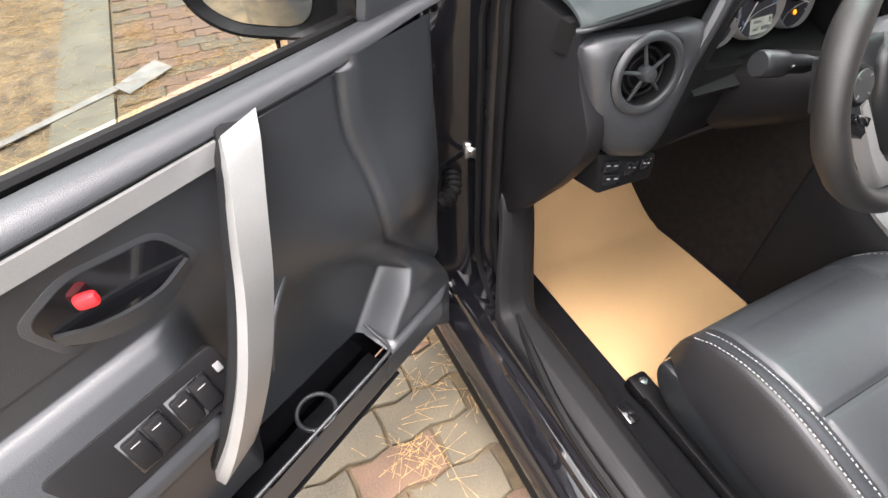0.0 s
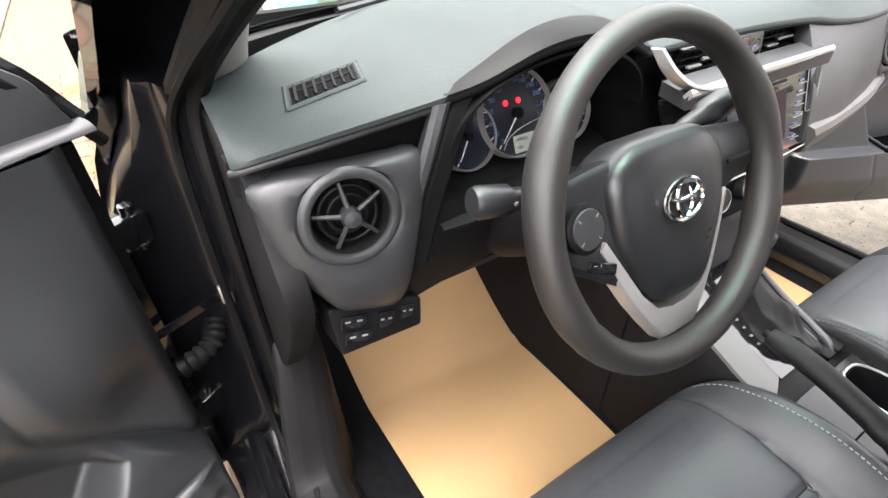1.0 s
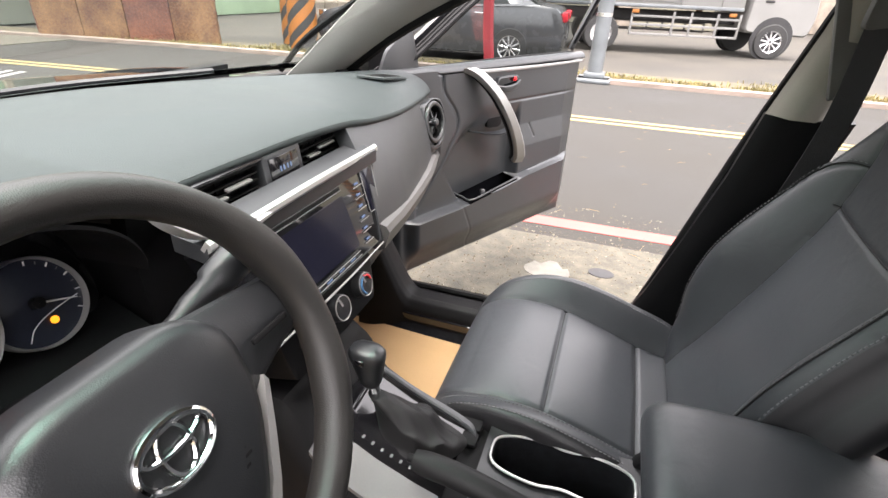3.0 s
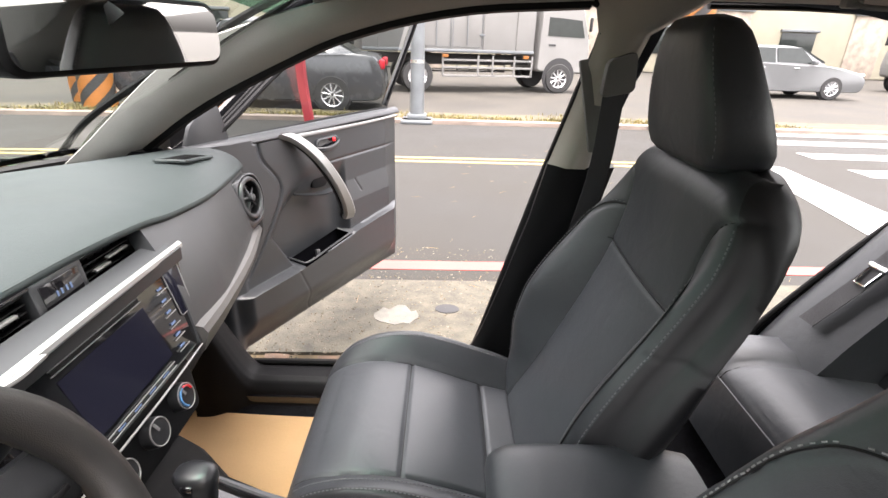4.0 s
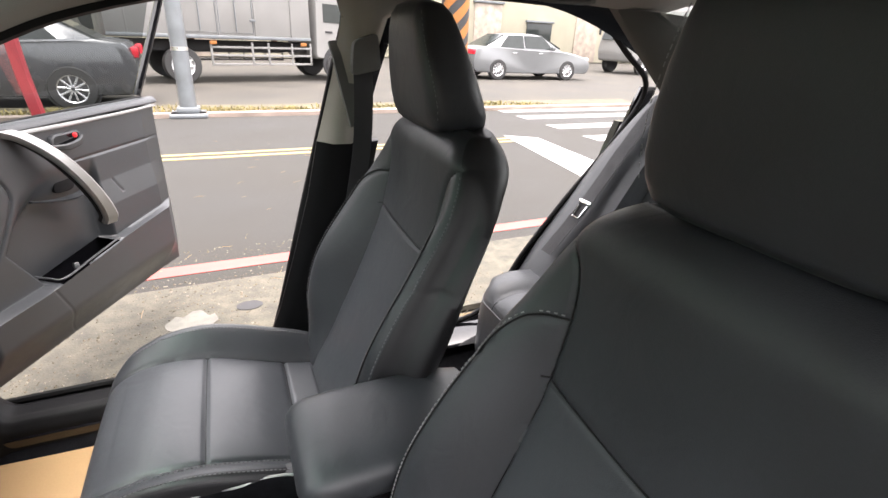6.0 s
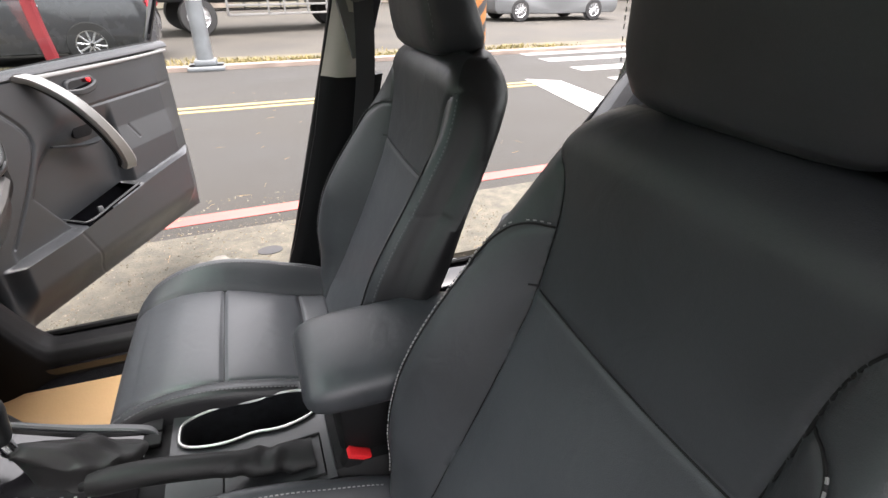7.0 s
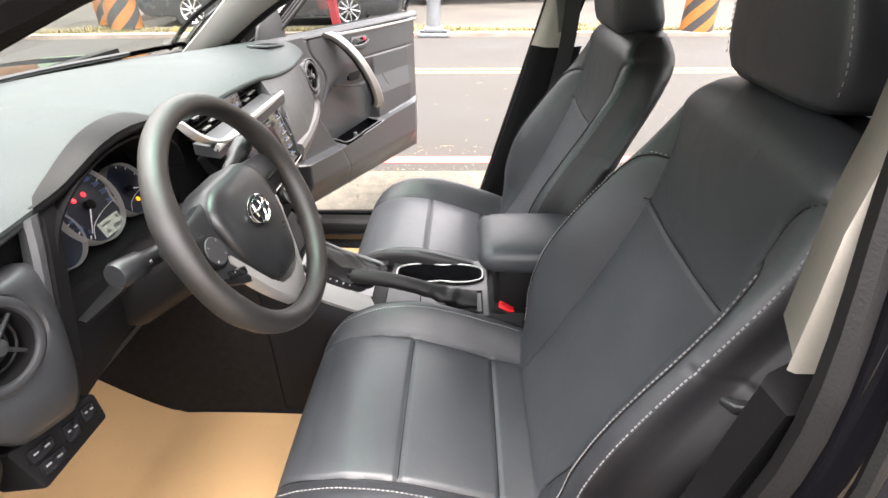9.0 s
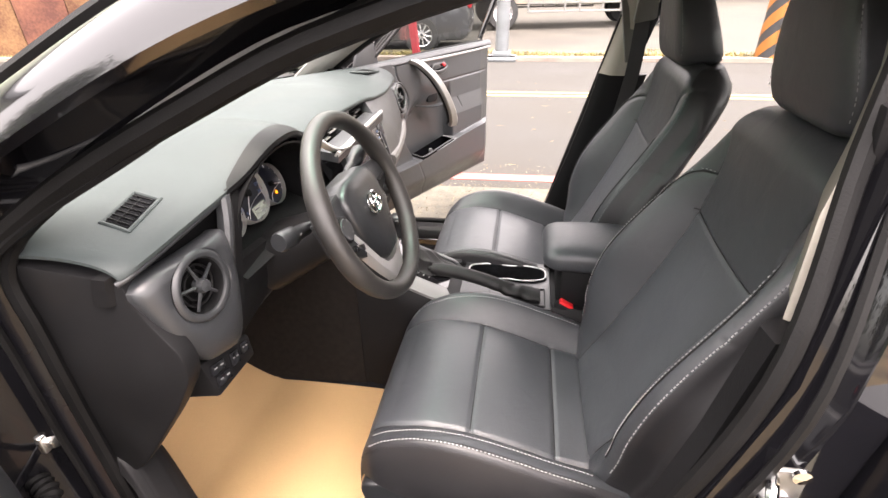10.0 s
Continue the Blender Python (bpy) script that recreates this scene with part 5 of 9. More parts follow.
for s in (-1, 1):
    bm = B()
    rr = []
    for f in np.linspace(0, 1, 8):
        x = s * (0.07 + 0.098 * f)
        h0, h1 = 0.046 - 0.012 * f, (-0.090 + 0.062 * f if s < 0 else -0.046 + 0.030 * f)
        y0 = 0.012
        t = -0.004 - 0.004 * math.sin(f * 3.1)
        rr.append([wp(x, y0 + h0, -0.028), wp(x, y0 + h0, t - 0.006), wp(x, y0 + h0 - 0.008, t), wp(x, y0 + h1 + 0.008, t), wp(x, y0 + h1, t - 0.006), wp(x, y0 + h1, -0.028)])
    loft(bm, rr)
    sp = part("side_spoke", bm, PLASTIC, wheel, "black spoke with a button pod")
    if s < 0:
        part("button_pod", lathe(B(), [(0.0245, -0.006), (0.0245, 0.001), (0.022, 0.003), (0.0001, 0.005)], wp(-0.122, 0.006, 0.0), WN, 32), PLASTIC_DK, sp)
        part("button_disc", lathe(B(), [(0.0205, 0.002), (0.019, 0.005), (0.0001, 0.0052)], wp(-0.122, 0.006, 0.0), WN, 32), GREYTRIM, sp)
        for dx, dy in ((0.011, 0.011), (-0.011, 0.011), (0.011, -0.011), (-0.011, -0.011)):
            bm = B()
            box(bm, wp(-0.122 + dx, 0.006 + dy, 0.0054), (0.0045, 0.0014, 0.0006), 0, Matrix((WX, WY, WN)).transposed().to_4x4() @ pose(0, 0, 0, 0, 0, 45 * (1 if dx * dy > 0 else -1)))
            part("legend", bm, GREYMARK, sp)
        bm = B()
        box(bm, wp(-0.105, -0.040, -0.004), (0.034, 0.012, 0.008), 0.002, Matrix((WX, WY, WN)).transposed().to_4x4() @ pose(0, 0, 0, 0, 0, -22))
        part("mode_button", bm, GLOSSBLK, sp)
    else:
        bm = B()
        box(bm, wp(0.125, 0.012, -0.002), (0.045, 0.006, 0.004), 0.0015, Matrix((WX, WY, WN)).transposed().to_4x4())
        part("blank_slot", bm, PLASTIC_DK, sp)
# silver V below the pad, running into the bottom spoke
out = [(-0.102, -0.026), (-0.084, -0.066), (-0.066, -0.100), (-0.048, -0.128), (-0.027, -0.157), (0.027, -0.157), (0.048, -0.128), (0.066, -0.100), (0.084, -0.066), (0.102, -0.026)]
inn = [(-0.097, -0.016), (-0.075, -0.056), (-0.056, -0.090), (-0.036, -0.112), (-0.012, -0.119), (0.012, -0.119), (0.036, -0.112), (0.056, -0.090), (0.075, -0.056), (0.097, -0.016)]
bm = B()
rr = []
for (x0, y0), (x1, y1) in zip(out, inn):
    rr.append([wp(x0, y0, -0.026), wp(x0, y0, -0.010), wp(x0 + (x1 - x0) * 0.15, y0 + (y1 - y0) * 0.15, -0.005), wp(x1, y1, -0.002), wp(x1, y1, -0.026)])
loft(bm, rr)
part("silver_spoke", bm, SPOKESILVER, wheel, "satin silver V-shaped lower spoke")
# plain chrome oval badge
bm = B()
def oval(rx, ry, cx=0, cy=0, k=36):
    return [wp(cx + rx * math.cos(a), cy + ry * math.sin(a), 0.0155) for a in (2 * math.pi * i / k for i in range(k))]
tube(bm, oval(0.029, 0.0205), 0.0028, 8, True)
tube(bm, oval(0.0115, 0.0185), 0.0021, 6, True)
tube(bm, oval(0.023, 0.0085, 0, 0.0085), 0.0021, 6, True)
part("badge", bm, CHROME, wheel, "chrome oval badge")
bm = B()
for k, w in enumerate((0.024, 0.03, 0.018)):
    box(bm, wp(0.03, -0.040 - 0.007 * k, 0.0112), (w, 0.0025, 0.0006), 0, Matrix((WX, WY, WN)).transposed().to_4x4())
part("embossed_mark", bm, PLASTIC_DK, wheel)

column = thing("steering_column", (-0.335, 0.12, 0.84), "dark column shroud with indicator and wiper stalks", "steering column")
bm = B()
rr = []
for f in np.linspace(0, 1, 8):
    c = WC - WN * (0.05 + 0.20 * f)
    a, b = 0.055 + 0.03 * f, 0.045 + 0.035 * f
    rr.append([c + WX * (a * math.copysign(abs(math.cos(t)) ** 0.7, math.cos(t))) + WY * (-0.015 + b * math.copysign(abs(math.sin(t)) ** 0.7, math.sin(t)) * (1 if math.sin(t) < 0 else 0.6)) for t in (2 * math.pi * k / 32 for k in range(32))])
loft(bm, rr)
part("shroud", bm, PLASTIC_DK, column, "dark plastic column shroud")
for s in (-1, 1):
    bm = B()
    if s < 0:
        a, e = Vector((-0.40, 0.085, 0.905)), Vector((-0.522, 0.105, 0.924))
    else:
        a, e = Vector((-0.27, 0.085, 0.925)), Vector((-0.165, 0.075, 0.966))
    d = (e - a).normalized()
    n = (e - a).length
    lathe(bm, [(0.009, 0.0), (0.009, 0.03), (0.012, 0.045), (0.0125, n - 0.045), (0.0165, n - 0.040), (0.0175, n - 0.006), (0.015, n), (0.0001, n)], a, d, 24)
    st = part("stalk", bm, PLASTIC, column, "grey-tipped control stalk")
    for k in range(3):
        bm = B()
        box(bm, a + d * (0.085 + 0.012 * k) + Vector((0, -0.0155, 0.003)), (0.005, 0.001, 0.0035), 0)
        part("legend", bm, GREYMARK, st)

# tunnel panels beside the footwells
for s in (-1, 1):
    bm = B()
    sheet(bm, lambda u, v: (s * (0.125 + 0.02 * u), 0.14 + 0.62 * u, 0.22 + (0.56 - 0.10 * u) * v), 8, 6, 0.02, (-s, 0, 0))
    part("tunnel_panel", bm, TUNNEL, dash)
# pedals
pedal = thing("pedals", (-0.25, 0.55, 0.3), "dark rubber pedals under the dash", "pedals")
for x, w in ((-0.30, 0.09), (-0.19, 0.05)):
    bm = B()
    box(bm, (x, 0.66, 0.42), (w, 0.02, 0.07 if w > 0.06 else 0.14), 0.006, pose(0, 0, 0, -35, 0, 0))
    part("pedal", bm, RUBBER, pedal)
    bm = B()
    tube(bm, [(x, 0.665, 0.43), (x, 0.70, 0.55), (x, 0.72, 0.7)], 0.009)
    part("arm", bm, PLASTIC_DK, pedal)

# ---- floor console ----
console = thing("floor_console", (0.01, -0.2, 0.3), "black floor console with gear lever, cup holders and hand brake", "console")
bm = B()
rr = []
for y, z, w in ((0.20, 0.69, 0.115), (0.12, 0.69, 0.118), (0.098, 0.67, 0.120), (0.065, 0.608, 0.120), (0.0, 0.572, 0.120), (-0.06, 0.548, 0.118), (-0.12, 0.530, 0.116), (-0.135, 0.526, 0.116), (-0.136, 0.43, 0.116), (-0.20, 0.43, 0.114), (-0.379, 0.43, 0.112), (-0.38, 0.528, 0.112), (-0.44, 0.528, 0.110), (-0.72, 0.50, 0.105), (-0.80, 0.44, 0.10)):
    c = 0.015
    rr.append([(c - w - 0.02, y, 0.21), (c - w - 0.012, y, z - 0.06), (c - w, y, z - 0.014), (c - w + 0.012, y, z), (c + w - 0.022, y, z - 0.004), (c + w - 0.004, y, z - 0.032), (c + w + 0.004, y, z - 0.08), (c + w + 0.02, y, 0.21)])
loft(bm, rr)
part("console_body", bm, PLASTIC_DK, console)


def top_z(y):
    return lerp(-y, [(-0.098, 0.67), (-0.065, 0.608), (0.0, 0.572), (0.06, 0.548), (0.12, 0.530), (0.20, 0.522), (0.39, 0.528)])


# silver gear surround on the driver's side and gate plate
bm = B()
sheet(bm, lambda u, v: (-0.106 + 0.056 * v, 0.075 - (0.20 - 0.03 * v) * u, top_z(0.075 - (0.20 - 0.03 * v) * u) + 0.006 + 0.003 * math.sin(v * 3.1) - 0.006 * (1 - v)), 24, 6, 0.008)
part("gear_surround", bm, PLATE, console, "satin silver gear lever surround")
bm = B()
sheet(bm, lambda u, v: (-0.050 + 0.130 * v, 0.075 - 0.175 * u, top_z(0.075 - 0.175 * u) + 0.006), 18, 5, 0.008)
part("gate_plate", bm, GLOSSBLK, console, "gloss black gear gate")
for k in range(6):
    bm = B()
    box(bm, (-0.034, 0.03 - 0.015 * k, top_z(0.03 - 0.015 * k) + 0.0085), (0.006, 0.004, 0.001), 0)
    part("gate_legend", bm, GREYMARK, console)
bm = B()
strip(bm, spline([(0.094, 0.075, 0.622), (0.098, 0.0, 0.580), (0.096, -0.07, 0.554), (0.088, -0.105, 0.544), (0.070, -0.118, 0.539)], 20), (1, 0.3, 0), [0.010 + 0.010 * k / 19 for k in range(20)], 0.007)
part("gate_edge", bm, GREYTRIM, console)
gear = thing("gear_lever", (0.03, 0.01, 0.56), "black gear lever with a gathered leather boot", "gear lever")
bm = B()
rr = []
for f in np.linspace(0, 1, 18):
    y0, z0 = -0.030 + 0.060 * f, 0.560 + 0.082 * f
    w, l = 0.042 * (1 - f) ** 1.1 + 0.012, 0.066 * (1 - f) ** 1.2 + 0.013
    rr.append([(0.026 - 0.016 * f + w * math.cos(a) * (1 + 0.10 * math.sin(3 * a + f * 4)), y0 + l * math.sin(a) * (1 + 0.07 * math.sin(4 * a + f * 8)) - 0.012 * math.sin(f * 3.1), z0 + (0.010 * math.sin(3 * a + f * 9) + 0.005 * math.sin(7 * a - f * 14)) * (1 - f) * min(1.0, f * 4)) for a in (2 * math.pi * k / 48 for k in range(48))])
loft(bm, rr)
part("boot", bm, BOOT, gear, "gathered black leather boot")
bm = B()
tube(bm, [(0.012, 0.030, 0.63), (0.010, 0.036, 0.672)], 0.009, 12)
part("shaft", bm, CHROME, gear)
bm = B()
rr = []
for h, w, l in ((0.0, 0.0125, 0.013), (0.006, 0.0150, 0.016), (0.018, 0.0165, 0.019), (0.034, 0.0185, 0.023), (0.048, 0.0205, 0.027), (0.058, 0.0205, 0.028), (0.064, 0.0175, 0.024), (0.067, 0.011, 0.015), (0.068, 0.004, 0.005)):
    rr.append([(0.008 + w * math.copysign(abs(math.cos(a)) ** 0.8, math.cos(a)), 0.036 + 0.10 * h + l * math.copysign(abs(math.sin(a)) ** 0.8, math.sin(a)), 0.664 + h) for a in (2 * math.pi * k / 32 for k in range(32))])
loft(bm, rr)
knob = part("knob", bm, PLASTIC, gear, "rounded black knob")
bm = B()
box(bm, (-0.012, 0.045, 0.715), (0.006, 0.016, 0.012), 0.003)
part("knob_button", bm, GLOSSBLK, knob)

# cup holders
CUPX = 0.070
def cup_outline(grow=0.0):
    out = []
    for k in range(48):
        a = 2 * math.pi * k / 48
        y = -0.258 - (0.108 + grow) * math.cos(a)
        w = 0.041 - 0.008 * math.exp(-((math.cos(a) - 0.05) / 0.25) ** 2)
        out.append((CUPX + (w + grow) * math.copysign(abs(math.sin(a)) ** 0.55, math.sin(a)), y))
    return out
cups = part("cup_tray", loft(B(), [[(x, y, 0.532) for x, y in cup_outline(0.004)], [(x, y, 0.532) for x, y in cup_outline(0)], [(x, y, 0.529) for x, y in cup_outline(-0.002)], [(x * 0.97 + 0.002, y, 0.43) for x, y in cup_outline(-0.006)]], True, False), CARPET, console, "deep black double cup holder")
bm = B()
rim = []
for x, y in cup_outline(0.003):
    dx, dy = x - CUPX, y + 0.258
    k = min([(0.132 - CUPX) / dx if dx > 1e-6 else 9, (-0.102 - CUPX) / dx if dx < -1e-6 else 9, (-0.134 + 0.258) / dy if dy > 1e-6 else 9, (-0.381 + 0.258) / dy if dy < -1e-6 else 9])
    rim.append((CUPX + dx * k, -0.258 + dy * k))
loft(bm, [[(x, y, 0.43) for x, y in rim], [(x, y, top_z(y) + 0.003) for x, y in rim], [(x, y, 0.5275) for x, y in cup_outline(0.003)], [(x, y, 0.50) for x, y in cup_outline(0.003)]], True, False)
part("console_top", bm, PLASTIC, console)
bm = B()
P = cup_outline(-0.004)
fv = [bm.verts.new((x, y, 0.434)) for x, y in P]
bm.faces.new(fv)
part("cup_floor", bm, CARPET, cups)
bm = B()
tube(bm, [(x, y, 0.533) for x, y in cup_outline(0.004)], 0.0024, 8, True)
part("cup_rim", bm, SPOKESILVER, cups, "silver rim")
bm = B()
for x, y in ((0.098, -0.105), (0.068, -0.105)):
    box(bm, (x, y, top_z(y) + 0.004), (0.026, 0.034, 0.010), 0.003)
part("blank_switch", bm, PLASTIC_DK, console)
# hand brake
hb = thing("hand_brake", (-0.05, -0.2, 0.52), "black hand brake lever with a gathered leather gaiter", "hand brake")
bm = B()
pts = spline([(-0.045, -0.056, 0.598), (-0.046, -0.12, 0.594), (-0.048, -0.19, 0.579), (-0.048, -0.245, 0.562)], 16)
tube(bm, pts, [0.0145, 0.017] + [0.0182] * 12 + [0.0175, 0.017], 14)
part("grip", bm, BOOT, hb)
part("button", lathe(B(), [(0.0065, 0), (0.0065, 0.008), (0.005, 0.010), (0.0001, 0.010)], (-0.045, -0.056, 0.598), (-0.02, 0.99, 0.08), 14), PLASTIC_DK, hb)
bm = B()
rr = []
for f in np.linspace(0, 1, 26):
    c = Vector((-0.048 + 0.004 * f, -0.212 - 0.140 * f, 0.572 - 0.036 * f - 0.006 * math.sin(f * 3.1)))
    r = 0.0185 + 0.011 * f
    rr.append([c + Vector((r * math.cos(a), 0, r * (1 - 0.55 * f) * math.sin(a))) * (1 + (0.13 * math.sin(a * 2 + f * 17) + 0.07 * math.sin(f * 31 + a)) * math.sin(f * 3.1)) for a in (2 * math.pi * k / 32 for k in range(32))])
loft(bm, rr)
part("gaiter", bm, BOOT, hb, "creased black leather gaiter")
bm = B()
tube(bm, [(-0.088, -0.215, 0.527), (-0.010, -0.215, 0.527), (-0.006, -0.365, 0.531), (-0.088, -0.365, 0.531)], 0.003, 6, True)
part("gaiter_frame", bm, PLASTIC_DK, hb)
bm = B()
box(bm, (0.012, -0.379, 0.526), (0.20, 0.006, 0.010), 0.002)
part("console_edge", bm, PLASTIC, console)
# arm rest box
arm = thing("arm_rest", (0.012, -0.55, 0.45), "padded black leather arm rest on the console box", "arm rest")
bm = B()
rr = []
for y, zt, zb, w in ((-0.350, 0.664, 0.654, 0.072), (-0.354, 0.676, 0.644, 0.086), (-0.364, 0.688, 0.634, 0.096), (-0.385, 0.696, 0.627, 0.102), (-0.43, 0.700, 0.624, 0.104), (-0.52, 0.701, 0.624, 0.104), (-0.62, 0.697, 0.626, 0.103), (-0.66, 0.688, 0.630, 0.10), (-0.672, 0.67, 0.64, 0.088)):
    c, h = (zt + zb) / 2, (zt - zb) / 2
    rr.append([(0.018 + w * math.copysign(abs(math.cos(a)) ** 0.5, math.cos(a)), y, c + h * math.copysign(abs(math.sin(a)) ** 0.7, math.sin(a))) for a in (2 * math.pi * k / 40 for k in range(40))])
loft(bm, rr)
part("cushion", bm, LEATHER, arm, "soft black leather pad")
bm = B()
box(bm, (0.018, -0.535, 0.575), (0.165, 0.28, 0.13), 0.02)
part("bin", bm, PLASTIC_DK, arm)


# ---- front seats ----
def seat_front(z):
    return smooth(z, [(0.40, -0.430), (0.48, -0.462), (0.55, -0.502), (0.62, -0.537), (0.70, -0.575), (0.80, -0.618), (0.87, -0.643), (0.96, -0.663), (1.05, -0.676), (1.10, -0.69)])
def seat_half(z):
    return smooth(z, [(0.42, 0.215), (0.50, 0.240), (0.62, 0.262), (0.76, 0.268), (0.88, 0.258), (0.95, 0.240), (1.00, 0.222), (1.035, 0.205), (1.06, 0.186), (1.0775, 0.160)])
def seam_half(z):
    return smooth(z, [(0.42, 0.140), (0.60, 0.150), (0.87, 0.155), (0.93, 0.156), (0.97, 0.157), (1.0, 0.162), (1.02, 0.172), (1.035, 0.190), (1.05, 0.22), (1.08, 0.30)])
def stitch_half(z):
    return smooth(z, [(0.42, 0.203), (0.50, 0.224), (0.60, 0.240), (0.70, 0.245), (0.74, 0.244), (0.80, 0.239), (0.866, 0.233), (0.93, 0.227), (0.98, 0.218), (1.035, 0.196), (1.0775, 0.153)])
def groove(d, w=0.0035):
    return math.exp(-(d / w) ** 2)
def back_pt(x, z):
    """The backrest's front skin at x from its middle: a flat centre, a sewn valley and a puffed bolster."""
    a, w, sh = abs(x), seat_half(z), seam_half(z)
    f = seat_front(z)
    bol = smooth(z, [(0.42, -0.010), (0.48, 0.012), (0.55, 0.042), (0.62, 0.074), (0.70, 0.092), (0.76, 0.090), (0.83, 0.074), (0.90, 0.050), (0.96, 0.026), (1.01, 0.010), (1.05, 0.0)])
    if x < 0:
        bol *= 0.86
    t = min(1.0, max(0.0, (a - sh) / 0.072))
    f += bol * math.sin(t * math.pi / 2) ** 1.15
    f += 0.007 * (1 - (a / sh) ** 2) if a < sh else 0.0
    e = 0.040
    k = max(0.0, (a - (w - e)) / e)
    f -= (1 - math.sqrt(max(0.0, 1 - min(1, k) ** 2.2))) * smooth(z, [(0.95, 0.058), (1.03, 0.035), (1.08, 0.02)])
    f -= 0.005 * groove(a - sh, 0.004)
    if a < sh:
        f -= 0.0025 * groove(z - 0.868 - 0.02 * x / sh * 0.3, 0.0035)
    g = shoulder_z(a, w, sh)
    if a > sh:
        f -= 0.0030 * groove(z - g, 0.004)
    if x < -sh and w > sh + 0.012:
        x = -sh - (a - sh) * (stitch_half(z) - sh) / (0.955 * w - sh)
    return Vector((x, f, z + dome(x, z)))
def dome(x, z):
    """The backrest's top rises towards its middle."""
    return 0.026 * max(0.0, (z - 0.95) / 0.1275) ** 2 * max(0.0, 1 - (x / 0.2) ** 2)
def shoulder_z(a, w, sh):
    """Height of the shoulder seam across the bolster."""
    q = min(1.0, max(0.0, (a - sh) / max(0.02, 0.80 * (w - sh))))
    return 0.950 - 0.012 * q - 0.10 * q ** 4
def cush_z(y):
    return smooth(-y, [(-0.012, 0.39), (-0.008, 0.43), (0.002, 0.466), (0.018, 0.490), (0.045, 0.508), (0.08, 0.519), (0.13, 0.526), (0.21, 0.520), (0.30, 0.494), (0.38, 0.467), (0.46, 0.450), (0.53, 0.448)])
def cush_half(y):
    return smooth(-y, [(-0.012, 0.205), (0.0, 0.215), (0.03, 0.235), (0.08, 0.245), (0.25, 0.258), (0.5, 0.255)])
def cush_seam(y):
    return smooth(-y, [(-0.02, 0.158), (0.03, 0.167), (0.10, 0.173), (0.5, 0.167)])
def cush_pt(x, y):
    a, w, sh = abs(x), cush_half(y), cush_seam(y)
    z = cush_z(y)
    bol = smooth(-y, [(-0.01, 0.0), (0.02, 0.012), (0.06, 0.032), (0.12, 0.046), (0.20, 0.056), (0.32, 0.064), (0.42, 0.062), (0.48, 0.045), (0.53, 0.02)])
    if x < 0:
        bol *= 0.80
    t = min(1.0, max(0.0, (a - sh) / 0.072))
    z += bol * math.sin(t * math.pi / 2) ** 1.1
    z += 0.005 * (1 - (a / sh) ** 2) if a < sh else 0.0
    e = 0.016 if x < 0 else 0.036
    k = max(0.0, (a - (w - e)) / e)
    z -= (1 - math.sqrt(max(0.0, 1 - min(1, k) ** 2.0))) * (0.016 if x < 0 else 0.045)
    z -= 0.006 * groove(a - sh, 0.0042)
    if a < sh:
        z -= 0.006 * groove(y + 0.212, 0.0042) + 0.006 * groove(y + 0.382, 0.0042)
        z += (1 - (a / sh) ** 4) * 0.007 * abs(math.sin((y + 0.042) / 0.17 * math.pi)) if -0.45 < y < -0.05 else 0
    return Vector((x, y, z))


def shoulder(side, f):
    """The shoulder seam, from the inner seam outwards and down along the bolster's crest."""
    z = smooth(f, [(0.0, 0.950), (0.10, 0.947), (0.20, 0.932), (0.32, 0.890), (0.60, 0.745), (1.0, 0.535)])
    q = smooth(f, [(0.0, 0.0), (0.10, 0.34), (0.20, 0.58), (0.32, 0.72), (0.60, 0.74), (1.0, 0.66)] if side > 0 else [(0.0, 0.0), (0.10, 0.20), (0.20, 0.42), (0.32, 0.62), (0.60, 0.66), (1.0, 0.62)])
    return back_pt(side * (seam_half(z) + (seat_half(z) - seam_half(z)) * q), z)


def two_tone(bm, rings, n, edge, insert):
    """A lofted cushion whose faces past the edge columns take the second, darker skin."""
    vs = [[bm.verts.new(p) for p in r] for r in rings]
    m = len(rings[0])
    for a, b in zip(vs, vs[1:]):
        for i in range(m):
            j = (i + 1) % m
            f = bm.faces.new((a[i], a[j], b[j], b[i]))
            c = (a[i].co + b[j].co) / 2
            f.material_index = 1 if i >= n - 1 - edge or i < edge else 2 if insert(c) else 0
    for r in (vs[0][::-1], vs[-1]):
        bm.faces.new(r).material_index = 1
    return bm


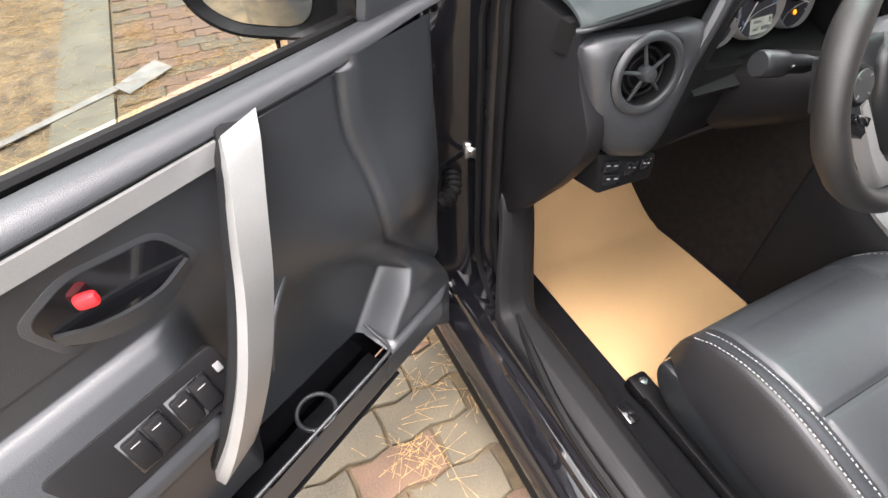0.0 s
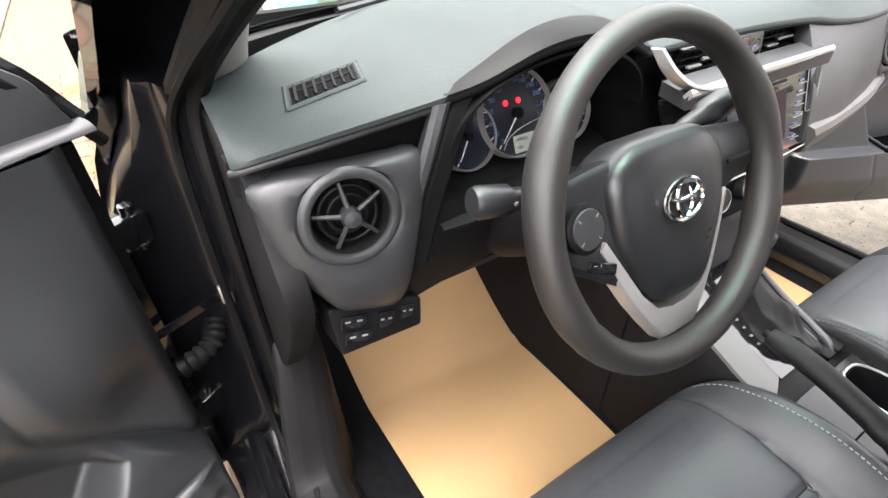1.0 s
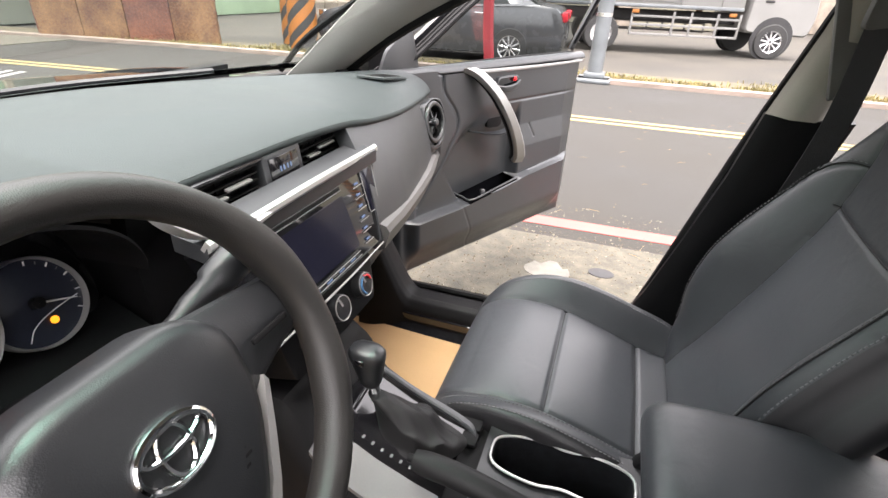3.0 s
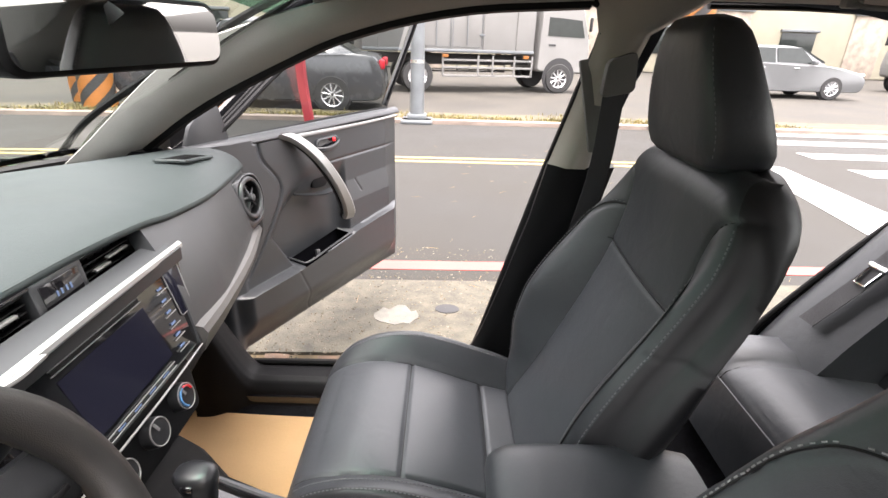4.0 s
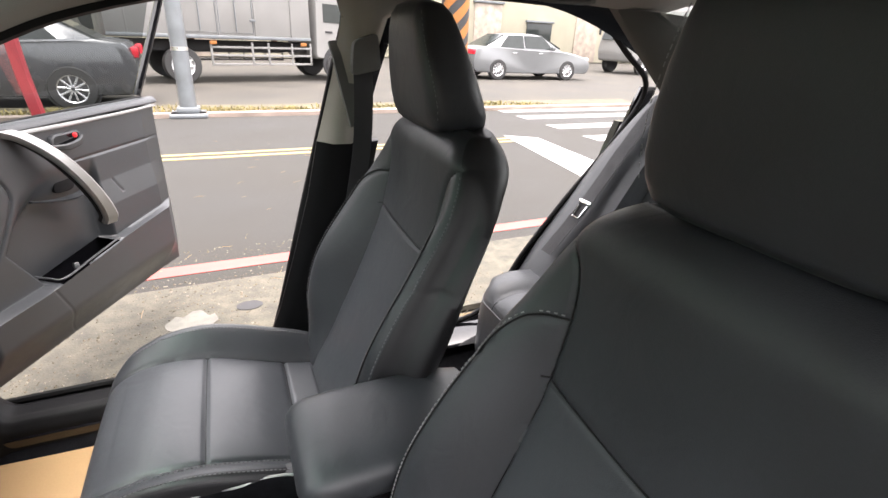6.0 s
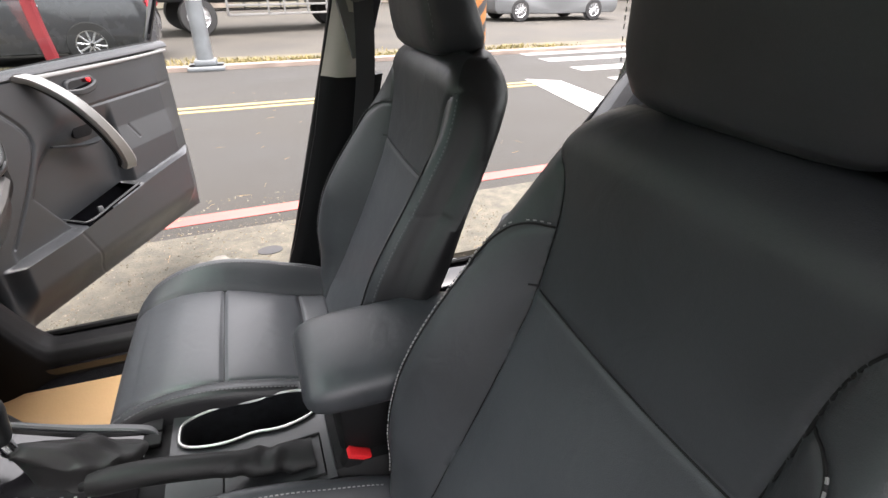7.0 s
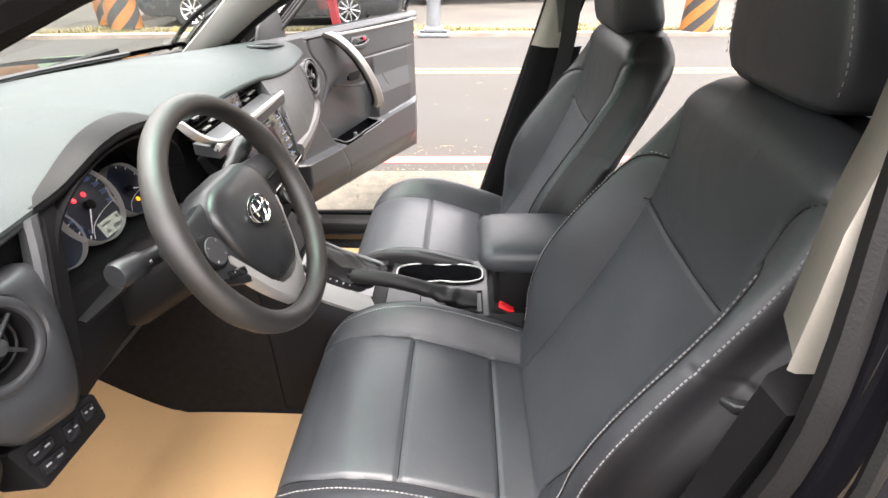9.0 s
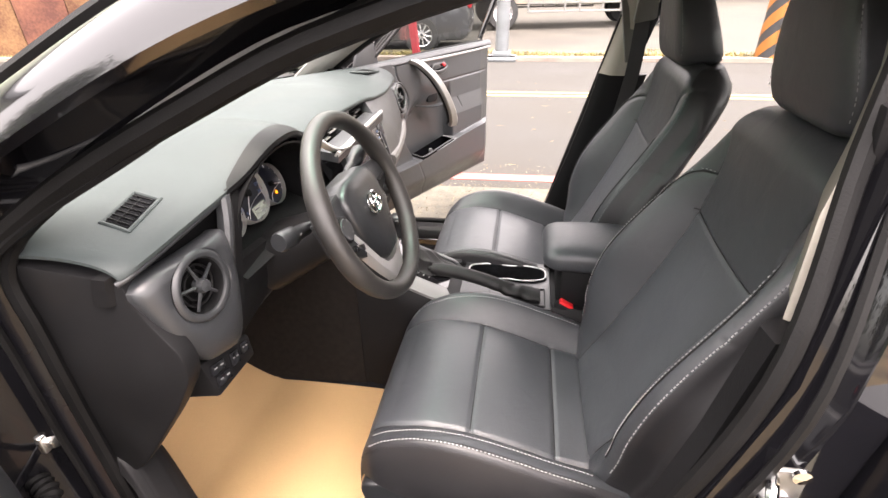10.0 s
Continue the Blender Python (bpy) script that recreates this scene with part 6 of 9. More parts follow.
def build_seat():
    seat = thing("front_seat", (0, -0.3, 0.22), "black leather front seat with grey contrast stitching", "seat", "front seats")
    # cushion
    rings = []
    ys = list(np.linspace(0.012, -0.03, 12)) + list(np.linspace(-0.034, -0.53, 125))
    for y in ys:
        w = cush_half(y)
        top = [cush_pt(w * k, y) for k in np.linspace(-1, 1, 125)]
        zl = min(top[0].z - 0.02, 0.455)
        zb = 0.375 if y < 0 else 0.385
        low = [Vector((w, y, zl)), Vector((w - 0.002, y, (zl + zb) / 2)), Vector((w - 0.014, y, zb)), Vector((0, y, zb)), Vector((-w + 0.014, y, zb)), Vector((-w + 0.002, y, (zl + zb) / 2)), Vector((-w, y, zl))]
        rings.append(top + low)
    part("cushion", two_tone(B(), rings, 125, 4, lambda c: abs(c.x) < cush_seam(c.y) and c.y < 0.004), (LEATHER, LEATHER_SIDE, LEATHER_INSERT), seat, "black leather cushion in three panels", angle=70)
    # backrest
    rings = []
    zs = list(np.linspace(0.42, 1.05, 150)) + list(np.linspace(1.053, 1.0775, 10))
    for z in zs:
        w = seat_half(z)
        t = min(1.0, max(0.0, (z - 1.03) / 0.0475))
        front = [back_pt(w * k, z) for k in np.linspace(-1, 1, 121)]
        pull = 0.045 * (1 - math.sqrt(max(0.0, 1 - t * t)))
        front = [Vector((p.x, p.y - pull, p.z)) for p in front]
        yb = smooth(z, [(0.42, -0.540), (0.55, -0.580), (0.65, -0.620), (0.75, -0.662), (0.84, -0.698), (0.92, -0.735), (0.98, -0.762), (1.03, -0.780), (1.08, -0.772)]) + pull * 0.25
        yf = front[-1].y
        ym = min((yf + yb) / 2, yf - 0.01)
        wl = -front[0].x
        out = smooth(z, [(0.42, 0.3), (0.55, 1.0), (0.88, 1.0), (0.98, 0.3), (1.04, 0.0)])
        hump = 0.035 * min(1.0, (1.0775 - z) / 0.05)
        back = [Vector((w + 0.003, ym, z)), Vector((w - 0.006, yb + 0.016, z)), Vector((w - 0.03, yb - 0.006, z)), Vector((0.10, yb - hump, z)), Vector((-0.10, yb - hump, z)), Vector((-wl + 0.03, yb - 0.006, z)), Vector((-wl - 0.010 * out, yb + 0.016, z)), Vector((-wl - 0.003 - 0.028 * out, ym, z)), Vector((-wl - 0.003 - 0.022 * out, (ym + front[0].y) / 2, z)), Vector((-wl - 0.002 - 0.006 * out, front[0].y - 0.004, z))]
        rings.append(front + [p + Vector((0, 0, dome(p.x, p.z))) for p in back])
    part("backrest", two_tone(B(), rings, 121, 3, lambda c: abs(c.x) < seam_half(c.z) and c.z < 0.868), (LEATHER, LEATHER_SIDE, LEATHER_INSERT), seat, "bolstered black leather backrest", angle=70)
    # headrest
    rr = []
    for z, w, d, yc in ((1.083, 0.085, 0.0435, -0.7215), (1.087, 0.106, 0.0535, -0.7215), (1.096, 0.121, 0.060, -0.720), (1.115, 0.129, 0.062, -0.716), (1.14, 0.130, 0.0605, -0.7095), (1.18, 0.123, 0.0565, -0.6995), (1.22, 0.110, 0.0515, -0.6895), (1.26, 0.095, 0.045, -0.681), (1.285, 0.084, 0.0375, -0.6765), (1.300, 0.072, 0.0265, -0.6735), (1.306, 0.05, 0.013, -0.672)):
        rr.append([(w * math.copysign(abs(math.cos(a)) ** 0.34, math.cos(a)), yc + d * math.copysign(abs(math.sin(a)) ** 0.36, math.sin(a)) + 0.012 * math.cos(a) ** 2 * (math.sin(a) < 0), z) for a in (2 * math.pi * k / 80 for k in range(80))])
    dense = []
    for a, b in zip(rr, rr[1:]):
        dense += [[tuple(np.array(p) + (np.array(q) - np.array(p)) * f) for p, q in zip(a, b)] for f in (0, 0.34, 0.67)]
    head = part("headrest", loft(B(), dense + [rr[-1]]), LEATHER, seat, "tall black leather headrest", angle=80)
    bm = B()
    for s in (-1, 1):
        dashes(bm, spline([(s * 0.1265, -0.664, 1.112), (s * 0.1275, -0.661, 1.14), (s * 0.121, -0.654, 1.18), (s * 0.108, -0.648, 1.22), (s * 0.093, -0.645, 1.26), (s * 0.081, -0.646, 1.288)], 30), (s, 1, 0), 0.0045, 0.003, 0.0005)
    tagged(part("stitching", bm, THREAD, head), kind="stuff")
    for x in (-0.05, 0.05):
        bm = B()
        tube(bm, [(x, -0.715, 1.04), (x, -0.712, 1.12)], 0.006, 10)
        part("headrest_post", bm, STEEL, seat)
        part("post_collar", lathe(B(), [(0.013, 0), (0.013, 0.006), (0.009, 0.009), (0.0001, 0.009)], (x, -0.718, 1.074), (0, 0, 1), 16), PLASTIC_DK, seat)
    # stitching along the outer bolsters, cross seams and cushion edge
    bm = B()
    for s in (-1, 1):
        L = [back_pt(s * seat_half(z) * (0.945 if s < 0 else 0.94), z) + Vector((0, 0.0016, 0)) for z in np.linspace(0.52, 1.03 if s < 0 else 0.60, 90)]
        dashes(bm, L, (0, 1, 0.2), 0.0042, 0.0028, 0.0008)
        for k in (0.955, 0.83) if s < 0 else (0.86,):
            L = [cush_pt(s * cush_half(y) * k, y) + Vector((0, 0, 0.0012)) for y in np.linspace(-0.02, -0.45, 60)]
            dashes(bm, L, (0, 0, 1), 0.0042, 0.0028, 0.0007)
        L = [shoulder(s, f) + Vector((0, 0.0018, 0.005)) for f in np.linspace(0.02, 1, 80)]
        dashes(bm, L, (0, 1, 0), 0.0042, 0.0028, 0.0007)
    tagged(part("stitching", bm, THREAD, seat, "pale grey contrast stitching"), kind="stuff")
    # dark sewn seams
    bm = B()
    for sd in (-1, 1):
        tube(bm, [back_pt(sd * seam_half(z), z) + Vector((0, 0.0006, 0)) for z in np.linspace(0.47, 1.035, 84)], 0.0016, 6)
        tube(bm, [cush_pt(sd * cush_seam(y), y) + Vector((0, 0, 0.0006)) for y in np.linspace(0.0, -0.46, 60)], 0.0014, 6)
        tube(bm, [shoulder(sd, f) + Vector((0, 0.0006, 0)) for f in np.linspace(0, 1, 60)], 0.0016, 6)
    tube(bm, [back_pt(x, 0.868 + 0.006 * x / 0.163) + Vector((0, 0.0006, 0)) for x in np.linspace(-0.162, 0.162, 40)], 0.0014, 6)
    for y in (-0.212, -0.382):
        tube(bm, [cush_pt(x, y) + Vector((0, 0, 0.0006)) for x in np.linspace(-0.166, 0.166, 40)], 0.0014, 6)
    part("sewn_seam", bm, BOOT, seat, "dark sewn panel seams")
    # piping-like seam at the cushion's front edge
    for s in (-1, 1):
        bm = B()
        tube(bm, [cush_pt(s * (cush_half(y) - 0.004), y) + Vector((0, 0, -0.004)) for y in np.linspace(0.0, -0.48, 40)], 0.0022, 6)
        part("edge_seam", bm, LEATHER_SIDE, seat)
    # base
    for s in (-1, 1):
        bm = B()
        P = rounded([(0.01, 0.40), (-0.48, 0.45), (-0.60, 0.46), (-0.60, 0.36), (-0.40, 0.285), (-0.05, 0.305), (0.0, 0.34)], 0.03)
        prism(bm, P, (s * 0.232, 0, 0), (0, 1, 0), (0, 0, 1), (s, 0, 0), 0.03, 0.008)
        cover = part("side_cover", bm, PLASTIC, seat, "black plastic seat side cover")
        bm = B()
        box(bm, (s * 0.20, -0.22, 0.24), (0.04, 0.52, 0.03), 0.006)
        rail = part("rail", bm, PLASTIC_DK, seat, "dark metal floor rail")
        bm = B()
        box(bm, (s * 0.20, 0.025, 0.236), (0.05, 0.06, 0.035), 0.01)
        part("rail_foot", bm, RUBBER, rail)
        bm = B()
        lathe(bm, [(0.009, 0), (0.009, 0.006), (0.0001, 0.008)], (s * 0.20, 0.03, 0.254), (0, 0, 1), 6)
        part("rail_bolt", bm, STEEL, rail)
    bm = B()
    box(bm, (0, -0.26, 0.34), (0.42, 0.46, 0.10), 0.03)
    part("seat_pan", bm, PLASTIC_DK, seat)
    return seat


first = build_seat()
for x, lab in ((-0.339, "black leather driver's seat with grey contrast stitching"), (0.366, "black leather front passenger seat with grey contrast stitching")):
    if x < 0:
        first.matrix_basis = Matrix.Translation((x, -0.3, 0.22))
        tagged(first, lab)
    else:
        other = tagged(copy_thing(first, Matrix.Translation((x, -0.3, 0.22))), lab)
        for ob in other.children_recursive:
            if ob.name.startswith("stitching"):
                ob.material_slots[0].link = "OBJECT"
                ob.material_slots[0].material = THREAD_MID
# lever on the outer side of the driver's seat
bm = B()
tube(bm, [(-0.600, -0.606, 0.826), (-0.613, -0.612, 0.829), (-0.616, -0.640, 0.829), (-0.614, -0.655, 0.828)], [0.006, 0.008, 0.0075, 0.006], 10)
part("backrest_lever", bm, GREYTRIM, first, "grey backrest lever")
# the driver's headrest stands further back
for ob in first.children:
    if ob.name.startswith(("headrest", "post_collar")):
        ob.matrix_basis = Matrix.Translation((0.0, -0.03, 0.016))


def buckle(at, tilt, label):
    b = thing("belt_buckle", at, label, "belt buckle", "belt buckles")
    m = pose(*at) @ Matrix.Rotation(radians(tilt), 4, "X")
    bm = B()
    box(bm, m @ Vector((0, 0, -0.035)), (0.028, 0.050, 0.075), 0.007, m.to_3x3().to_4x4())
    part("body", bm, PLASTIC_DK, b)
    bm = B()
    box(bm, m @ Vector((0, 0.002, 0.003)), (0.020, 0.040, 0.014), 0.003, m.to_3x3().to_4x4())
    part("release", bm, RED, b, "red release button")
    bm = B()
    strip(bm, [m @ Vector((0, 0, -0.07)), m @ Vector((0, -0.02, -0.20))], (1, 0, 0), 0.02, 0.012)
    part("stalk", bm, PLASTIC_DK, b)


buckle((-0.072, -0.420, 0.530), 30, "driver's belt buckle with a red button beside the console")
buckle((0.130, -0.420, 0.575), 30, "passenger's belt buckle with a red button beside the arm rest")

# kraft paper mats
for s, lab in ((-1, "tan kraft paper sheet over the driver's floor"), (1, "tan kraft paper sheet over the passenger's floor")):
    bm = B()
    def paper(u, v):
        x = 0.115 + ((0.43 if s < 0 else 0.515) + 0.01 * u) * v
        y = -0.02 + 0.66 * u
        return (s * x, y + 0.02 * (v - 0.5), floor_z(s * (max(0.3, x) if s > 0 else 0.3), y) + 0.008 + 0.002 * math.sin(5 * u + 3 * v) + 0.02 * max(0, v - 0.8) * u)
    sheet(bm, paper, 40, 20, 0.0012)
    solo("paper_mat", bm, KRAFT, lab, "paper mat", "paper mats")
# floor clip by the sill
bm = B()
box(bm, (-0.606, -0.005, 0.232), (0.028, 0.05, 0.02), 0.005)
solo("floor_clip", bm, GLOSSBLK, "small glossy black carpet clip beside the sill", "clip")

# ---- rear bench ----
bench = thing("rear_bench", (0, -1.3, 0.25), "black leather rear bench seat", "rear seat")
bm = B()
rr = []
def bench_z(x, d):
    """Height of the bench cushion at a depth d behind its front edge."""
    a = abs(x)
    z = smooth(d, [(0.0, 0.30), (0.004, 0.40), (0.012, 0.465), (0.03, 0.503), (0.06, 0.520), (0.12, 0.527), (0.30, 0.508), (0.52, 0.48)])
    if d > 0.03:
        z += 0.012 * (1 - ((a - 0.36) / 0.2) ** 2) * (0.16 < a < 0.56) + 0.018 * ease_in((a - 0.56) / 0.06)
        z -= 0.006 * groove(a - 0.16, 0.006) + 0.006 * groove(a - 0.565, 0.006)
    return z - 0.05 * max(0.0, (a - 0.67) / 0.04) ** 2
def ease_in(x):
    x = min(1.0, max(0.0, x))
    return x * x * (3 - 2 * x)
for d in list(np.linspace(0, 0.03, 7)) + list(np.linspace(0.04, 0.52, 22)):
    row = [-0.71 + 1.42 * k / 120 for k in range(121)]
    front = [-0.985 - 0.075 * max(0.0, (abs(x) - 0.60) / 0.11) ** 2 for x in row]
    rr.append([(x, f - d, bench_z(x, d)) for x, f in zip(row, front)] + [(0.71, front[-1] - d, 0.28), (-0.71, front[0] - d, 0.28)])
loft(bm, rr)
part("bench_cushion", bm, LEATHER, bench, "rounded black leather bench cushion", angle=60)
bm = B()
tube(bm, [(x, -0.985 - 0.075 * max(0.0, (abs(x) - 0.60) / 0.11) ** 2 - 0.016, bench_z(x, 0.016) + 0.001) for x in np.linspace(-0.70, 0.70, 90)], 0.0022, 6)
part("piping", bm, THREAD_MID, bench, "grey piping along the cushion's front edge")
for s in (-1, 1):
    bm = B()
    tube(bm, [(s * 0.565, -0.985 - d, bench_z(s * 0.565, d) + 0.001) for d in np.linspace(0.016, 0.48, 40)], 0.0018, 6)
    part("bench_seam", bm, BOOT, bench)
for x0, x1 in ((-0.53, -0.16), (-0.155, 0.155), (0.16, 0.53)):
    bm = B()
    rr = []
    for z, y in ((0.46, -1.36), (0.6, -1.415), (0.8, -1.50), (0.98, -1.575), (1.04, -1.60), (1.06, -1.63)):
        ring = [(x0 + (x1 - x0) * k / 16, y + 0.02 * math.sin(math.pi * k / 16) + (0.012 if 0.6 < z < 0.9 else 0), z) for k in range(17)] + [(x1, y - 0.13, z), (x0, y - 0.13, z)]
        rr.append(ring)
    loft(bm, rr)
    part("bench_backrest", bm, LEATHER, bench)
    xc = (x0 + x1) / 2
    bm = B()
    rr = []
    for z, w, d in ((1.05, 0.07, 0.03), (1.06, 0.105, 0.045), (1.12, 0.115, 0.05), (1.17, 0.10, 0.042), (1.185, 0.06, 0.025)):
        rr.append([(xc + w * math.copysign(abs(math.cos(a)) ** 0.5, math.cos(a)), -1.665 + d * math.copysign(abs(math.sin(a)) ** 0.6, math.sin(a)), z) for a in (2 * math.pi * k / 32 for k in range(32))])
    if abs(xc) > 0.1:
        loft(bm, rr)
        part("bench_headrest", bm, LEATHER, bench)
    else:
        bm.free()
for s in (-1, 1):
    bm = B()
    rr = []
    for z, y, w in ((0.42, -1.19, 0.19), (0.50, -1.235, 0.195), (0.60, -1.295, 0.195), (0.75, -1.40, 0.19), (0.9, -1.49, 0.17), (1.02, -1.575, 0.145), (1.10, -1.63, 0.12), (1.125, -1.67, 0.09)):
        rr.append([(s * (0.535 + (w + 0.02) * k / 10), y + 0.055 - 0.05 * (1 - math.sin(math.pi * min(1, 0.15 + 0.62 * k / 12))) - 0.02 * max(0.0, k / 10 - 0.85) / 0.15, z) for k in range(11)] + [(s * (0.555 + w), y - 0.2, z), (s * 0.535, y - 0.2, z)])
    loft(bm, rr)
    part("side_bolster", bm, LEATHER, bench, "smooth black leather side bolster")
    rb = thing("seat_belt", (s * 0.58, -1.42, 0.5), "dark grey rear seat belt across the side bolster", "seat belt", "seat belts")
    bm = B()
    strip(bm, spline([(s * 0.560, -1.640, 1.145), (s * 0.590, -1.548, 1.09), (s * 0.600, -1.450, 0.96), (s * 0.605, -1.380, 0.85), (s * 0.610, -1.305, 0.74), (s * 0.625, -1.220, 0.62)], 24), (s * 1, 0.05, 0), 0.048, 0.003)
    part("webbing", bm, BELT, rb)
    bm = B()
    box(bm, (s * 0.606, -1.332, 0.785), (0.055, 0.012, 0.014), 0.004, pose(0, 0, 0, 30, 0, 0))
    tube(bm, [(s * (0.603 - 0.018), -1.325, 0.778), (s * (0.603 - 0.016), -1.298, 0.742), (s * (0.603 + 0.016), -1.298, 0.742), (s * (0.603 + 0.018), -1.325, 0.778)], 0.004, 6)
    part("tongue", bm, CHROME, rb)


# ---- doors ----
def door_place(s):
    h = Vector((s * 0.86, 0.42, 0))
    d = Vector((s * 0.895, -0.446, 0)).normalized() if s > 0 else Vector((-0.88, -0.475, 0)).normalized()
    inn = Vector((-d.y * (1 if s < 0 else -1), d.x * (1 if s < 0 else -1), 0))
    if inn.y > 0:
        inn = -inn
    return lambda u, w, z: h + d * u + inn * w + Vector((0, 0, z))


BELTZ = 0.975
def ease(x):
    x = min(1.0, max(0.0, x))
    return x * x * (3 - 2 * x)


def band_top(u):
    return lerp(u, [(0.05, 0.497), (0.28, 0.503), (0.62, 0.543), (0.95, 0.566)])


def door_w(u, z):
    """The passenger's door: joint, deep scoop, sloping arm rest block and a proud lower band."""
    w = 0.045
    zu = smooth(z, [(0.53, 0.10), (0.545, 0.113), (0.63, 0.183), (0.70, 0.235), (0.774, 0.279), (0.825, 0.270), (0.897, 0.213), (0.959, 0.200)])
    w += 0.007 * ease((zu - u) / 0.02)
    arm = ease((u - 0.60) / 0.022)
    # scoop ahead of the arm rest, cut off sharply along its lower front edge
    uv = 0.214 + (0.637 - z) * 0.64 if z < 0.637 else 0.214 + (z - 0.637) * 0.55
    soft = 0.018 if z < 0.637 else 0.018 + (z - 0.637) * 0.7
    w -= 0.037 * ease((u - uv) / soft) * ease((0.84 - z) / 0.14) * (1 - arm)
    # arm rest: a sloping shelf down to a crisp edge, a plain face below
    w += arm * 0.014 * min(1.0, max(0.0, (0.738 - z) / 0.085))
    w -= arm * 0.004 * groove(u - 0.70 - (0.70 - z) * 0.6, 0.004) * (0.68 < z < 0.735)
    top = band_top(u)
    g = ease((u - 0.03) / 0.05)
    low = ease((top - z) / 0.008)
    w += (0.088 - w) * low * g
    w -= 0.004 * groove(z - top, 0.004) * arm
    w -= g * 0.062 * ease((0.415 - z) / 0.13)
    if z > 0.53:
        w -= 0.005 * groove(u - zu, 0.0045)
    w -= 0.004 * groove(z - 0.832, 0.004) * ease((u - 0.50) / 0.04)
    w -= 0.0025 * groove(u - 0.285 - (0.50 - z) * 0.45, 0.003) * (z < top)
    e = min(1.0, max(0.0, (1.015 - u) / 0.11))
    w = 0.030 + (w - 0.030) * e
    return w - 0.025 * (1 - max(0, min(u / 0.03, (1.015 - u) / 0.012, 1.0))) ** 2


def band_top_driver(u):
    return 0.436 + 0.03 * max(0.0, u - 0.2)


def door_w_driver(u, z):
    """The driver's door: the same deep scoop and lower band, with a sloping arm rest for the switches."""
    w = 0.045
    zu = smooth(z, [(0.44, 0.0), (0.465, 0.014), (0.58, 0.105), (0.635, 0.148), (0.67, 0.172), (0.72, 0.184), (0.80, 0.190), (0.874, 0.202), (0.95, 0.196)])
    w += 0.008 * ease((zu - u) / 0.03)
    w += 0.032 * math.exp(-((z - 0.715) / (0.115 if z > 0.715 else 0.075)) ** 2) * (1 - ease((u - 0.24) / 0.20)) * ease((u + 0.02) / 0.14)
    f = ease((u - 0.46) / 0.06)
    uv = 0.117 + (0.549 - z) * 0.78 if z < 0.549 else 0.117 + (z - 0.549) * 0.36
    soft = 0.034 if z < 0.549 else 0.034 + (z - 0.549) * 0.75
    wedge = 0.034 * ease((u - zu + 0.005) / 0.03) * ease((0.60 - z) / 0.10)
    w += wedge
    w -= (0.037 + wedge) * ease((u - uv) / soft) * ease((0.88 - z) / 0.24) * (1 - f)
    ramp = lerp(z, [(0.44, 0.060), (0.60, 0.070), (0.655, 0.100), (0.672, 0.115), (0.685, 0.113), (0.785, 0.064), (0.797, 0.054), (0.802, 0.046), (0.83, 0.043)])
    if z < 0.83:
        w += (ramp - w) * f
    top = band_top_driver(u)
    g = ease((u - 0.02) / 0.06)
    w += (0.094 - w) * ease((top - z) / 0.008) * g
    w -= g * 0.058 * ease((0.375 - z) / 0.10)
    if z > 0.46:
        w -= 0.005 * groove(u - zu, 0.0055)
    w -= 0.003 * groove(u - 0.235 - (0.43 - z) * 0.4, 0.003) * (z < top)
    e = min(1.0, max(0.0, (1.015 - u) / 0.07))
    w = 0.040 + (w - 0.040) * e
    return w - 0.03 * (1 - max(0, min(u / 0.03, (1.015 - u) / 0.012, 1.0))) ** 2


